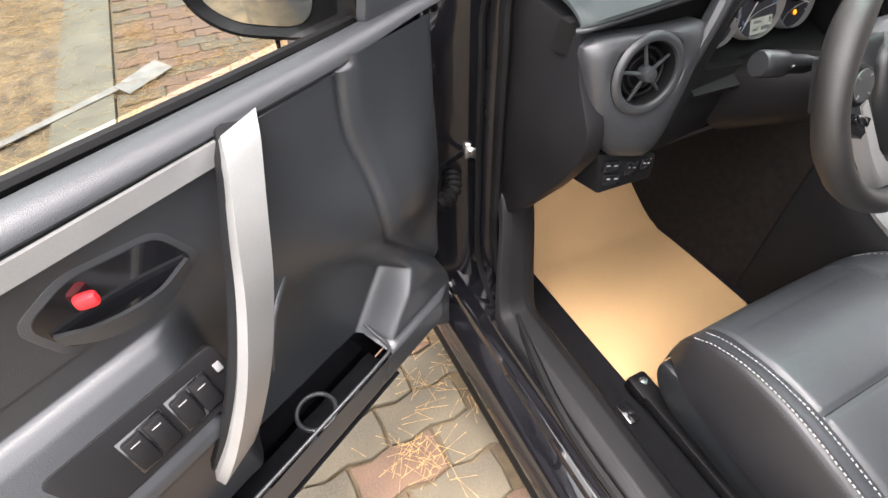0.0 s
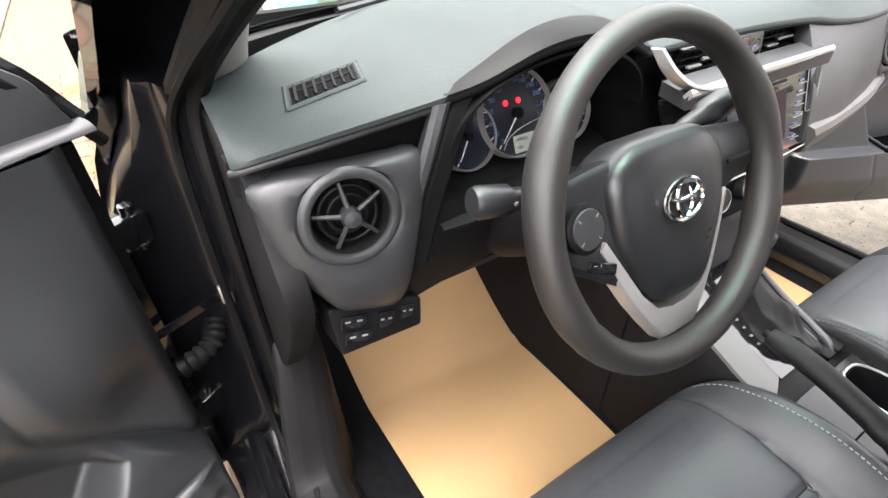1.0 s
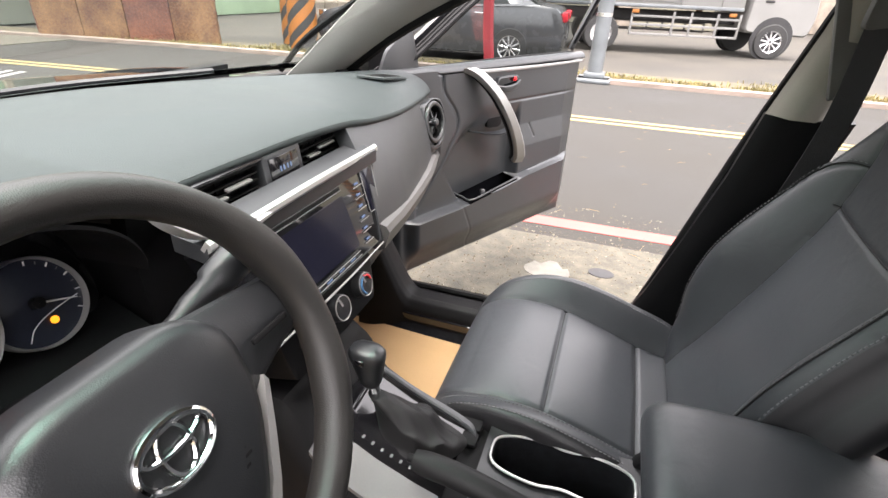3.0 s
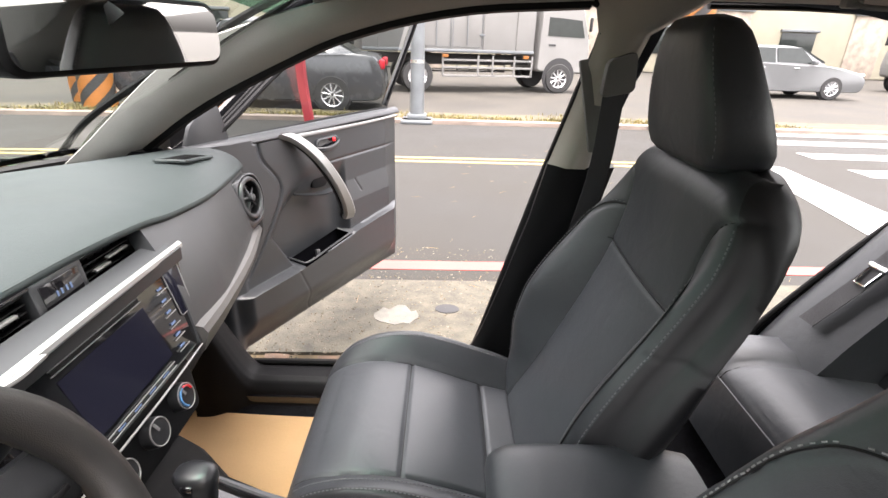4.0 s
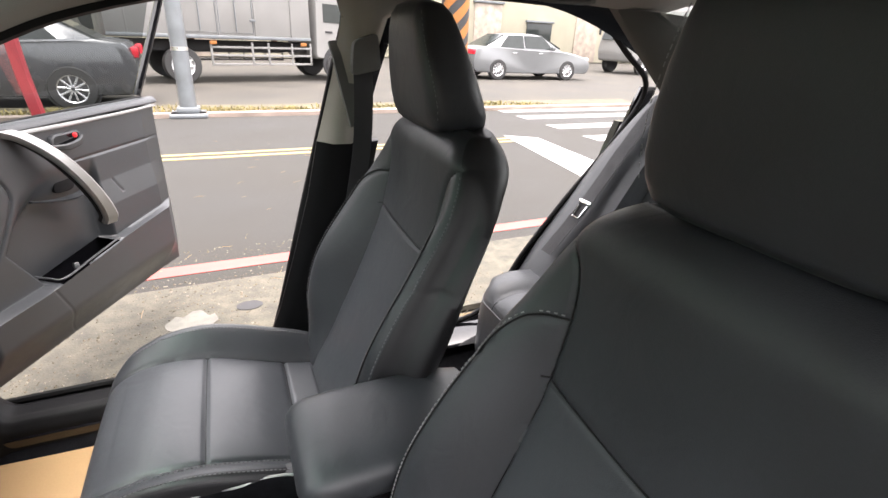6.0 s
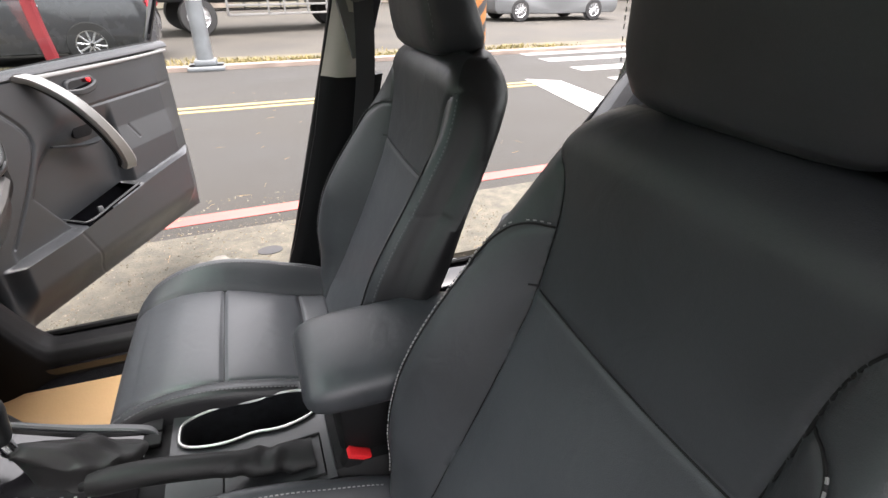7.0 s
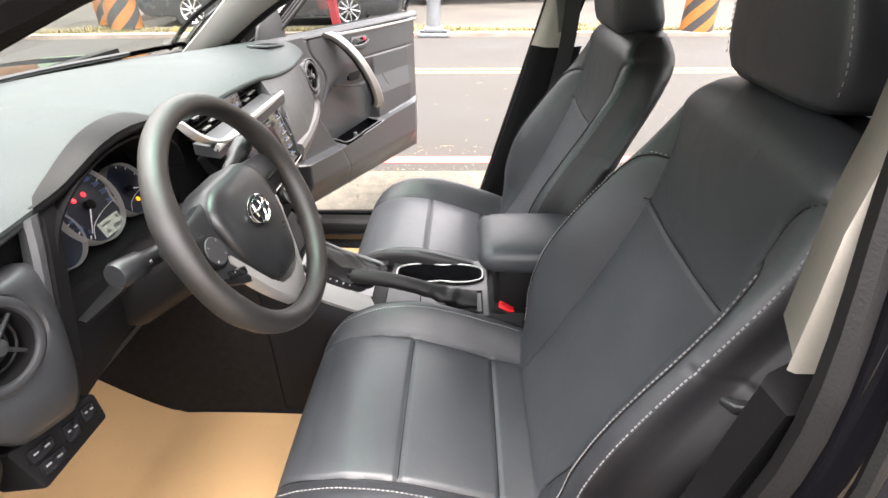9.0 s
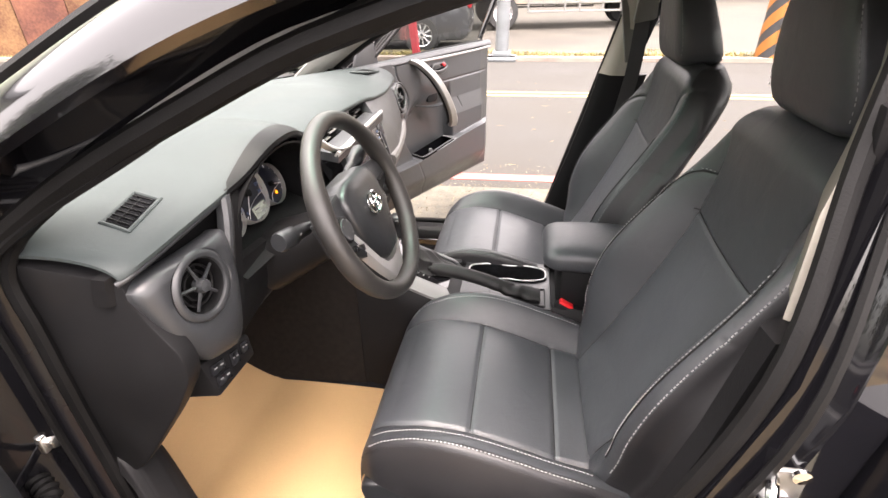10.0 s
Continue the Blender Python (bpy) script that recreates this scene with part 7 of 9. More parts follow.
def build_door(s):
    T = door_place(s)
    skin = door_w_driver if s < 0 else door_w
    who = "driver's" if s < 0 else "front passenger's"
    door = thing("door", T(0.5, 0, 0.25), f"open black {who} door with dark inner trim and silver grab handle", "car door", "car doors")
    def zlow(u):
        return 0.262 + 0.02 * max(0, u - 0.8) * 5 * 0.3
    bm = B()
    outer = lambda u, z: -0.100 - 0.030 * math.sin(max(0, min(1, (z - 0.25) / 0.6)) * math.pi) + 0.075 * ease((z - 0.84) / 0.11)
    rings = []
    for u in np.linspace(-0.02, 1.035, 14):
        zb = zlow(u)
        zz = np.linspace(zb, BELTZ - 0.015, 16)
        r = [T(u, outer(u, z), z) for z in zz] + [T(u, -0.016, BELTZ - 0.014), T(u, 0.0, BELTZ - 0.03)] + [T(u, 0.0, z) for z in np.linspace(BELTZ - 0.04, zb + 0.03, 6)] + [T(u, -0.02, zb)]
        rings.append(r)
    loft(bm, rings)
    shell = part("door_shell", bm, PAINT, door, "glossy black painted door shell")
    bm = B()
    def row(a, b):
        z = 0.285 + 0.679 * b
        return z + ((band_top(1.015 * a) - 0.525) * math.exp(-((z - 0.535) / 0.10) ** 2) if s > 0 else 0.0)
    sheet(bm, lambda a, b: T(1.015 * a + 0.003, skin(1.015 * a, row(a, b)) - 0.020 * ease((row(a, b) - 0.949) / 0.007) * ease((1.015 * a - 0.17) / 0.03), row(a, b)), 250, 230, 0.0)
    # the pocket's mouth is an opening behind the lower band
    lip, u0, u1 = (band_top_driver, 0.232, 0.735) if s < 0 else (band_top, 0.322, 0.60)
    org, along = T(0, 0, 0), T(1, 0, 0) - T(0, 0, 0)
    gone = []
    for f in bm.faces:
        c = f.calc_center_median()
        u = (c - org).dot(along)
        if u0 < u < u1 and lip(u) - 0.0085 < c.z < lip(u) + 0.0015:
            gone.append(f)
    bmesh.ops.delete(bm, geom=gone, context="FACES")
    part("inner_trim", bm, DOORTRIM, door, "black moulded inner door trim", angle=60)
    # closing edge of the trim
    bm = B()
    sheet(bm, lambda a, b: T(1.015 * a + 0.003, skin(1.015 * a, 0.286) * b, 0.285), 40, 2)
    sheet(bm, lambda a, b: T(1.018, skin(1.015, 0.285 + 0.669 * a) * b, 0.285 + 0.669 * a), 40, 2)
    part("trim_edge", bm, PLASTIC_DK, door)
    # grey roll under the glass
    bm = B()
    rr = []
    for u in np.linspace(-0.03, 1.015, 30):
        k = 0.5 + 0.5 * ease(u / 0.22)
        rr.append([T(u, w0 * (0.8 + 0.2 * k), 0.9755 - (0.9755 - z0) * k + 0.004 * u) for w0, z0 in ((-0.004, 0.955), (0.002, 0.966), (0.010, 0.972), (0.022, 0.9755), (0.034, 0.974), (0.042, 0.969), (0.047, 0.962), (0.0485, 0.956), (0.046, 0.952), (0.036, 0.950))])
    loft(bm, rr, False, False)
    part("shoulder_roll", bm, GREYTRIM, door, "charcoal rolled shoulder below the glass")
    # silver strip and grab handle
    bm = B()
    lean = [(T(0, -0.12, 0) - T(0, 0, 0)) + Vector((0, 0, 0.9))] * 24
    if s < 0:
        strip(bm, spline([T(0.36, 0.051, 0.944), T(0.55, 0.052, 0.944), T(0.80, 0.051, 0.945), T(1.0, 0.046, 0.947)], 24), lean, [0.021 - 0.004 * k / 23 for k in range(24)], 0.010)
    else:
        strip(bm, spline([T(0.335, 0.050, 0.949), T(0.55, 0.051, 0.946), T(0.80, 0.050, 0.945), T(1.0, 0.046, 0.947)], 24), lean, [0.014 - 0.005 * k / 23 for k in range(24)], 0.010)
    part("silver_strip", bm, SILVER, door, "satin silver strip")
    bm = B()
    if s < 0:
        path = spline([T(0.345, 0.050, 0.956), T(0.362, 0.070, 0.940), T(0.400, 0.105, 0.895), T(0.432, 0.128, 0.840), T(0.472, 0.138, 0.757), T(0.508, 0.132, 0.680), T(0.530, 0.120, 0.630), T(0.534, 0.105, 0.600)], 34)
    else:
        path = spline([T(0.315, 0.052, 0.960), T(0.352, 0.078, 0.938), T(0.402, 0.112, 0.880), T(0.452, 0.134, 0.800), T(0.498, 0.138, 0.720), T(0.536, 0.125, 0.655), T(0.552, 0.105, 0.625)], 34)
    side = [T(1, 0.25, 0) - T(0, 0, 0)] * 34
    strip(bm, path, side, [0.054 - 0.010 * math.sin(k / 33 * 3.14) for k in range(34)], 0.020)
    part("grab_handle", bm, SILVER, door, "curved satin silver grab handle")
    bm = B()
    path2 = [p + (T(0, -0.014, 0) - T(0, 0, 0)) for p in path]
    strip(bm, path2, side, 0.044, 0.022)
    part("handle_back", bm, PLASTIC_DK, door)
    # release handle
    nb = T(0, 1, 0) - T(0, 0, 0)
    uu = T(1, 0, 0) - T(0, 0, 0)
    bm = B()
    ru, rz, rw = (0.508, 0.868, 0.0455) if s < 0 else (0.515, 0.898, 0.056)
    lev = rounded([(-0.074, -0.022), (-0.03, -0.038), (0.060, -0.032), (0.076, 0.022), (0.03, 0.042), (-0.050, 0.030)] if s < 0 else [(-0.058, -0.026), (0.060, -0.018), (0.056, 0.024), (-0.050, 0.024)], 0.016)
    prism(bm, [(x * 1.1, y * 1.14) for x, y in lev], T(ru, rw, rz), uu, (0, 0, 1), nb, 0.02, 0.003)
    rec = part("release_bezel", bm, GREYTRIM, door)
    bm = B()
    prism(bm, [(x * 0.96, y * 0.92) for x, y in lev], T(ru, rw + 0.0015, rz), uu, (0, 0, 1), nb, 0.004)
    part("release_recess", bm, GLOSSBLK, rec)
    bm = B()
    drop = 0.012 if s < 0 else 0.0
    strip(bm, spline([T(ru - 0.062, rw + 0.003, rz - 0.006 - drop), T(ru - 0.02, rw + 0.016, rz - 0.012 - drop), T(ru + 0.03, rw + 0.014, rz - 0.006 - drop), T(ru + 0.062, rw + 0.003, rz + 0.006 - drop)], 14), (0, 0, 1), [0.012 + 0.008 * math.sin(k / 13 * 3.14) for k in range(14)], 0.008)
    part("release_lever", bm, PLASTIC, rec)
    bm = B()
    box(bm, T(ru + 0.027, rw + 0.008, rz + 0.016), (0.020, 0.012, 0.015), 0.005)
    part("lock_tab", bm, RED, rec, "red lock tab")
    # pocket mouth and speaker
    if s > 0:
        bm = B()
        sheet(bm, lambda a, b: T(0.30 + 0.32 * a, 0.004 + 0.078 * b, 0.40), 12, 4, 0.002)
        pocket = part("pocket_floor", bm, CARPET, door, "dark floor of the open door pocket")
        bm = B()
        tube(bm, spline([T(0.318, 0.008, band_top(0.33) + 0.012), T(0.322, 0.045, band_top(0.33) + 0.008), T(0.335, 0.082, band_top(0.33) + 0.003), T(0.46, 0.085, band_top(0.46) + 0.003), T(0.60, 0.085, band_top(0.60) + 0.003)], 40), 0.0035, 8)
        part("pocket_lip", bm, DOORTRIM, pocket)
        bm = B()
        box(bm, T(0.405, 0.072, band_top(0.40) + 0.006), (0.020, 0.016, 0.022), 0.004, pose(0, 0, 0, 0, 20, 30))
        part("pocket_clip", bm, GREYTRIM, pocket)
        # pull cup: a small shelf under a rounded dark plate, behind the grab handle
        bm = B()
        strip(bm, spline([T(0.355, 0.030, 0.748), T(0.40, 0.045, 0.738), T(0.47, 0.055, 0.728), T(0.535, 0.060, 0.735), T(0.545, 0.055, 0.75)], 18), nb, [0.012 + 0.030 * math.sin(k / 17 * 3.14) for k in range(18)], 0.006)
        cup = part("pull_cup", bm, DOORTRIM, door, "small shelf of the pull cup")
        # plate in darker plastic; its colour stands in for shade inside a recess
        bm = B()
        prism(bm, rounded([(-0.045, -0.04), (0.05, -0.045), (0.045, 0.035), (-0.005, 0.045)], 0.03), T(0.485, 0.030, 0.785), uu, (0, 0, 1), nb, 0.01, 0.002)
        part("hollow_shade", bm, PLASTIC_DK, cup)
    else:
        bm = B()
        sheet(bm, lambda a, b: T(0.215 + 0.54 * a, 0.004 + 0.084 * b, 0.335), 12, 4, 0.002)
        pocket = part("pocket_floor", bm, CARPET, door, "dark floor of the open door pocket")
        bm = B()
        tube(bm, spline([T(0.218, 0.010, 0.452), T(0.222, 0.045, 0.446), T(0.228, 0.085, 0.440), T(0.262, 0.091, 0.441), T(0.40, 0.092, 0.445), T(0.74, 0.092, 0.455)], 40), 0.0035, 8)
        part("pocket_lip", bm, DOORTRIM, pocket)
        bm = B()
        tube(bm, [T(0.385 + 0.034 * math.cos(a), 0.046 + 0.034 * math.sin(a), 0.405) for a in (2 * math.pi * k / 32 for k in range(32))], 0.004, 8, True)
        part("bottle_ring", bm, DOORTRIM, pocket, "ring of the bottle holder")
        bm = B()
        strip(bm, spline([T(0.325, 0.022, 0.722), T(0.375, 0.036, 0.70), T(0.405, 0.044, 0.655), T(0.420, 0.048, 0.60)], 16), nb + uu * 0.4, [0.008 + 0.030 * math.sin(k / 15 * 3.14) for k in range(16)], 0.006)
        part("pull_cup", bm, DOORTRIM, door, "small shelf of the pull cup")
        # window switches on the sloping arm rest
        ez = (T(0, 0.89, 0) - T(0, 0, 0)).normalized() * 0.9 + Vector((0, 0, 0.436))
        ey = (T(0, -0.436, 0) - T(0, 0, 0)) + Vector((0, 0, 0.9))
        bm = B()
        prism(bm, rounded([(-0.085, -0.036), (0.085, -0.036), (0.10, 0.036), (-0.085, 0.036)], 0.012), T(0.56, 0.0925, 0.731), uu, ey, ez, 0.01, 0.002)
        swp = part("window_switches", bm, PLASTIC_DK, door, "window switch panel on the arm rest")
        turn = Matrix((uu, ey.normalized(), ez.normalized())).transposed().to_4x4()
        for u0 in (0.523, 0.576):
            bm = B()
            box(bm, T(u0, 0.0945, 0.727), (0.049, 0.046, 0.004), 0.0015, turn)
            well = part("switch_well", bm, GLOSSBLK, swp)
            for k in (-1, 1):
                bm = B()
                box(bm, T(u0 + 0.0115 * k, 0.0965, 0.7275), (0.021, 0.040, 0.008), 0.003, turn @ pose(0, 0, 0, 5, 0, 0))
                part("switch", bm, PLASTIC_DK, well)
                bm = B()
                box(bm, T(u0 + 0.0115 * k, 0.0930, 0.7385), (0.010, 0.0015, 0.008), 0.0005, turn)
                part("legend", bm, GREYMARK, well)
        for u0 in (0.486, 0.496):
            bm = B()
            box(bm, T(u0, 0.0905, 0.741 - 0.012 * (u0 > 0.49)), (0.008, 0.011, 0.004), 0.001, turn)
            part("lock_switch", bm, GREYMARK, swp)
        # hair-thin ridge added to imitate the highlight along the trim's upper edge
        bm = B()
        tube(bm, [T(0.200, 0.0440, 0.9485), T(0.315, 0.0450, 0.9485)], 0.0008, 6)
        part("highlight_ridge", bm, DOORTRIM, door)
    # glass with its black frame
    top = [(-0.05, 0.955), (0.02, 1.045), (0.24, 1.195), (0.48, 1.300), (0.72, 1.355), (0.95, 1.370), (0.995, 1.36), (1.012, 1.25), (1.03, 0.98)] if s < 0 else [(-0.02, 0.955), (0.10, 1.015), (0.33, 1.21), (0.58, 1.325), (0.80, 1.37), (0.98, 1.375), (1.005, 1.36), (1.018, 1.25), (1.03, 0.98)]
    LEAN = 0.36 if s > 0 else 0.22
    top = [(u + 0.2 * max(0.0, z - BELTZ) * max(0.0, u), z) for u, z in top]
    tz = lambda u: lerp(u, top[:7])
    bm = B()
    sheet(bm, lambda a, b: T(0.10 + 0.92 * a, -0.045 + LEAN * (max(0.0, (BELTZ + (tz(0.10 + 0.92 * a) - BELTZ) * b) - BELTZ)), BELTZ - 0.01 + (tz(0.10 + 0.92 * a) - BELTZ + 0.005) * b), 16, 10)
    part("window", bm, TINT, door, "tinted side glass").visible_shadow = False
    bm = B()
    tp = spline([T(u, -0.04 + LEAN * max(0, z - BELTZ), z) for u, z in top], 60)
    tube(bm, tp, 0.014, 8)
    part("window_frame", bm, GLOSSBLK, door)
    nin = T(0, 1, 0) - T(0, 0, 0)
    for k, r in ((0.016, 0.0055), (0.028, 0.0065), (0.042, 0.008)):
        bm = B()
        tube(bm, [p + nin * k + Vector((0, 0, -0.004 - k * 0.35)) for p in tp[:26]], r, 8)
        part("frame_seal", bm, PLASTIC_DK, door, "ribbed rubber seal along the window frame")
    bm = B()
    tube(bm, [T(u, -0.020, z) for u, z in ((0.10, BELTZ - 0.014), (0.30, BELTZ - 0.012), (0.6, BELTZ - 0.006), (1.02, BELTZ - 0.006))], 0.008, 8)
    part("glass_seal", bm, RUBBER, door)
    bm = B()
    prism(bm, rounded([(-0.035, -0.01), (0.113, -0.005), (0.092, 0.085), (0.075, 0.125), (0.03, 0.085), (-0.01, 0.05)], 0.012), T(0.01, 0.024, BELTZ), uu, (0, 0, 1), nb, 0.014, 0.004)
    part("mirror_sail", bm, GREYTRIM, door, "black plastic sail panel")
    # hinges, check strap, wiring boot
    for z in (0.42, 0.80):
        bm = B()
        box(bm, T(-0.035, -0.03, z), (0.07, 0.035, 0.05), 0.006, pose(0, 0, 0, 0, 0, -27 * s))
        tube(bm, [T(-0.055, -0.03, z - 0.035), T(-0.055, -0.03, z + 0.035)], 0.010, 10)
        part("hinge", bm, PAINT, door)
    bm = B()
    a, e = Vector((s * 0.742, 0.452, 0.658)), T(0.03, 0.01, 0.655)
    strip(bm, [a, a.lerp(e, 0.5), e], (0, 0, 1), 0.014, 0.005)
    strap = part("check_strap", bm, PAINT, door, "black door check strap")
    bm = B()
    lathe(bm, [(0.011, -0.01), (0.011, 0.010), (0.006, 0.012), (0.0001, 0.012)], a + Vector((0, -0.015, 0)), (0, -1, 0), 6)
    box(bm, a + Vector((0, -0.006, 0)), (0.03, 0.012, 0.034), 0.003)
    part("bracket", bm, STEEL, strap, "bare steel bracket and bolt")
    bm = B()
    pts = spline([(s * 0.775, 0.46, 0.60), (s * 0.80, 0.42, 0.585), T(0.02, -0.005, 0.56)], 30)
    tube(bm, pts, [0.016 + 0.003 * math.sin(k * 2.1) for k in range(30)], 10)
    part("wiring_boot", bm, RUBBER, door, "ribbed rubber wiring boot")
    # edge latch
    bm = B()
    box(bm, T(1.03, -0.05, 0.62), (0.03, 0.05, 0.10), 0.006)
    part("latch", bm, STEEL, door)
    # outside mirror
    out = T(1, 0, 0) - T(0, 0, 0)
    nz = (out * 0.86 + (T(0, 1, 0) - T(0, 0, 0)) * 0.50 + Vector((0, 0, -0.04))).normalized()
    ax = Vector((0, 0, 1)).cross(nz).normalized()
    az = nz.cross(ax)
    c = T(0.130, -0.165, 1.008) if s < 0 else T(0.115, -0.20, 0.992)
    def oval_at(k, h, a):
        ca, sa = math.cos(a), math.sin(a)
        inner = 1.5 if s < 0 and ca > 0 and k > 0.83 else 1.0
        return c + nz * h + ax * ((0.104 if s < 0 else 0.092) * inner * k * math.copysign(abs(ca) ** 0.65, ca)) + az * ((0.086 * k - 0.012 * ca * s) * math.copysign(abs(sa) ** 0.75, sa))
    ang = [2 * math.pi * q / 40 for q in range(40)]
    bm = B()
    loft(bm, [[oval_at(k, h, a) for a in ang] for h, k in ((-0.105, 0.25), (-0.09, 0.55), (-0.06, 0.82), (-0.02, 0.97), (0.01, 1.0), (0.022, 0.985), (0.024, 0.92), (0.012, 0.82), (0.010, 0.2))])
    om = part("door_mirror", bm, PLASTIC_DK, door, "black door mirror")
    bm = B()
    loft(bm, [[oval_at(0.80, h, a) for a in ang] for h in (0.010, 0.0135)])
    part("mirror_glass", bm, MIRROR, om)
    bm = B()
    root = T(0.060, -0.02, 1.0) if s < 0 else T(0.055, -0.03, 0.985)
    tip = c.lerp(root, 0.40) - nz * (0.070 if s < 0 else 0.040) + Vector((0, 0, -0.012 if s < 0 else -0.03))
    rr = []
    for f in np.linspace(0, 1, 6):
        p = root.lerp(tip, f)
        rr.append([p + Vector((0, 0, 0.052 * math.copysign(abs(math.sin(a)) ** 0.6, math.sin(a)))) + (T(1, 0, 0) - T(0, 0, 0)) * ((0.030 if s < 0 else 0.080) * math.copysign(abs(math.cos(a)) ** 0.6, math.cos(a))) for a in (2 * math.pi * q / 20 for q in range(20))])
    loft(bm, rr)
    part("mirror_arm", bm, PLASTIC_DK, om)


build_door(-1)
build_door(1)
# striker on the driver's centre pillar
st = thing("door_striker", (-0.82, -0.545, 0.84), "zinc-plated door striker loop on the black pillar", "striker")
bm = B()
box(bm, (-0.806, -0.56, 0.845), (0.008, 0.042, 0.05), 0.004)
part("plate", bm, mat("dull_zinc", (0.20, 0.20, 0.195), 0.4, metal=0.8, var=0.2, scale=40), st)
bm = B()
tube(bm, spline([(-0.806, -0.548, 0.828), (-0.838, -0.535, 0.832), (-0.842, -0.534, 0.856), (-0.806, -0.548, 0.862)], 14), 0.006, 8)
part("loop", bm, CHROME, st)
for z in (0.822, 0.868):
    part("bolt", lathe(B(), [(0.009, 0), (0.009, 0.004), (0.0001, 0.006)], (-0.811, -0.570, z), (-1, 0, 0), 12), CHROME, st)


# ---- street: vehicles, poles, buildings ----
def road_wheel(bm_t, bm_r, c, side, r=0.32, w=0.2):
    """Tyre into one mesh, rim into another; side is the outward axis."""
    ax = Vector(side).normalized()
    lathe(bm_t, [(r * 0.62, w * 0.5), (r * 0.94, w * 0.48), (r, w * 0.36), (r, -w * 0.36), (r * 0.94, -w * 0.5), (r * 0.3, -w * 0.5), (0.0001, -w * 0.4)], c, ax, 28)
    lathe(bm_r, [(r * 0.64, w * 0.40), (r * 0.64, w * 0.5), (r * 0.58, w * 0.42), (r * 0.56, w * 0.1), (0.0001, w * 0.1)], c, ax, 28)
    u = ax.orthogonal().normalized()
    v = ax.cross(u)
    for k in range(10):
        a = 2 * math.pi * k / 10
        d = u * math.cos(a) + v * math.sin(a)
        strip(bm_r, [Vector(c) + ax * w * 0.38 + d * r * 0.08, Vector(c) + ax * w * 0.40 + d * r * 0.6], ax.cross(d), r * 0.085, 0.02, ax)


def saloon(at, heading, paint, label, estate=False):
    """A parked car; heading in degrees from +y, turning left. Length along local y."""
    ob = thing("parked_car", at, label, "car", "parked cars")
    M = Matrix.Translation(at) @ Matrix.Rotation(radians(heading), 4, "Z")
    W = 0.89
    body = [(-2.28, 0.30), (-2.32, 0.55), (-2.27, 0.80), (-2.18, 0.97), (-1.75, 1.02), (-0.9, 0.98), (0.2, 0.93), (1.0, 0.93), (1.6, 0.86), (2.1, 0.74), (2.28, 0.58), (2.30, 0.38), (2.18, 0.22), (0, 0.20), (-2.15, 0.22)]
    roof = [(-1.85, 0.99), (-1.15, 1.36), (-0.75, 1.43), (0.0, 1.44), (0.35, 1.38), (1.12, 0.94)] if not estate else [(-2.15, 1.0), (-2.0, 1.5), (-1.4, 1.62), (0.0, 1.62), (0.35, 1.52), (1.05, 0.94)]
    body, roofr = rounded(body, 0.08, 3), rounded(roof, 0.12, 3)
    bm = B()
    rr = []
    for x, k in ((-W, 0.93), (-W + 0.03, 0.985), (-W + 0.10, 1.0), (0, 1.01), (W - 0.10, 1.0), (W - 0.03, 0.985), (W, 0.93)):
        rr.append([M @ Vector((x, y * (k if abs(x) > 0.1 else 1.01), 0.55 + (z - 0.55) * k)) for y, z in body])
    loft(bm, rr)
    part("body", bm, paint, ob)
    bm = B()
    rr = []
    for x, k in ((-0.80, 0.0), (-0.66, 0.78), (-0.58, 0.96), (0, 1.0), (0.58, 0.96), (0.66, 0.78), (0.80, 0.0)):
        rr.append([M @ Vector((x, y * (0.96 + 0.04 * k), 0.94 + (z - 0.94) * k + 0.0)) for y, z in roofr])
    loft(bm, rr)
    part("roof", bm, paint, ob)
    for s in (-1, 1):
        for y0, y1, yt0, yt1 in ((-1.35, -0.42, -1.0, -0.45), (-0.36, 0.72, -0.39, 0.30)):
            bm = B()
            q = [Vector((s * 0.787, y0, 0.985)), Vector((s * 0.787, y1, 0.965)), Vector((s * 0.668, yt1, 1.36 if not estate else 1.5)), Vector((s * 0.668, yt0, 1.36 if not estate else 1.5))]
            q = [M @ p for p in q]
            n = (q[1] - q[0]).cross(q[3] - q[0]).normalized()
            loft(bm, [[p + n * 0.012 for p in q], [p - n * 0.012 for p in q]])
            part("side_window", bm, CARGLASS, ob)
        bm = B()
        box(bm, M @ Vector((s * 0.62, -2.27, 0.84)), (0.42, 0.10, 0.16), 0.03, M.to_3x3().to_4x4())
        part("tail_lamp", bm, TAIL, ob)
        bm = B()
        box(bm, M @ Vector((s * 0.64, 2.16, 0.68)), (0.34, 0.16, 0.13), 0.03, M.to_3x3().to_4x4())
        part("headlamp", bm, CHROME, ob)
        bm = B()
        box(bm, M @ Vector((s * 0.93, 0.62, 1.0)), (0.16, 0.12, 0.12), 0.03, M.to_3x3().to_4x4())
        part("side_mirror", bm, paint, ob)
        for y in (-0.55, 0.45):
            bm = B()
            box(bm, M @ Vector((s * 0.893, y - 0.28, 0.84)), (0.03, 0.16, 0.025), 0.008, M.to_3x3().to_4x4())
            part("door_handle", bm, CHROME, ob)
        for y in (-1.40, 1.32):
            bt, br = B(), B()
            bm = B()
            lathe(bm, [(0.36, -0.02), (0.36, 0.004), (0.0001, 0.004)], M @ Vector((s * (W - 0.035), y, 0.335)), M.to_3x3() @ Vector((s, 0, 0)), 32)
            part("wheel_arch", bm, BLACKMARK, ob)
            road_wheel(bt, br, M @ Vector((s * (W - 0.08), y, 0.32)), M.to_3x3() @ Vector((s, 0, 0)))
            t = part("tyre", bt, TYRE, ob)
            part("rim", br, ALLOY, t)
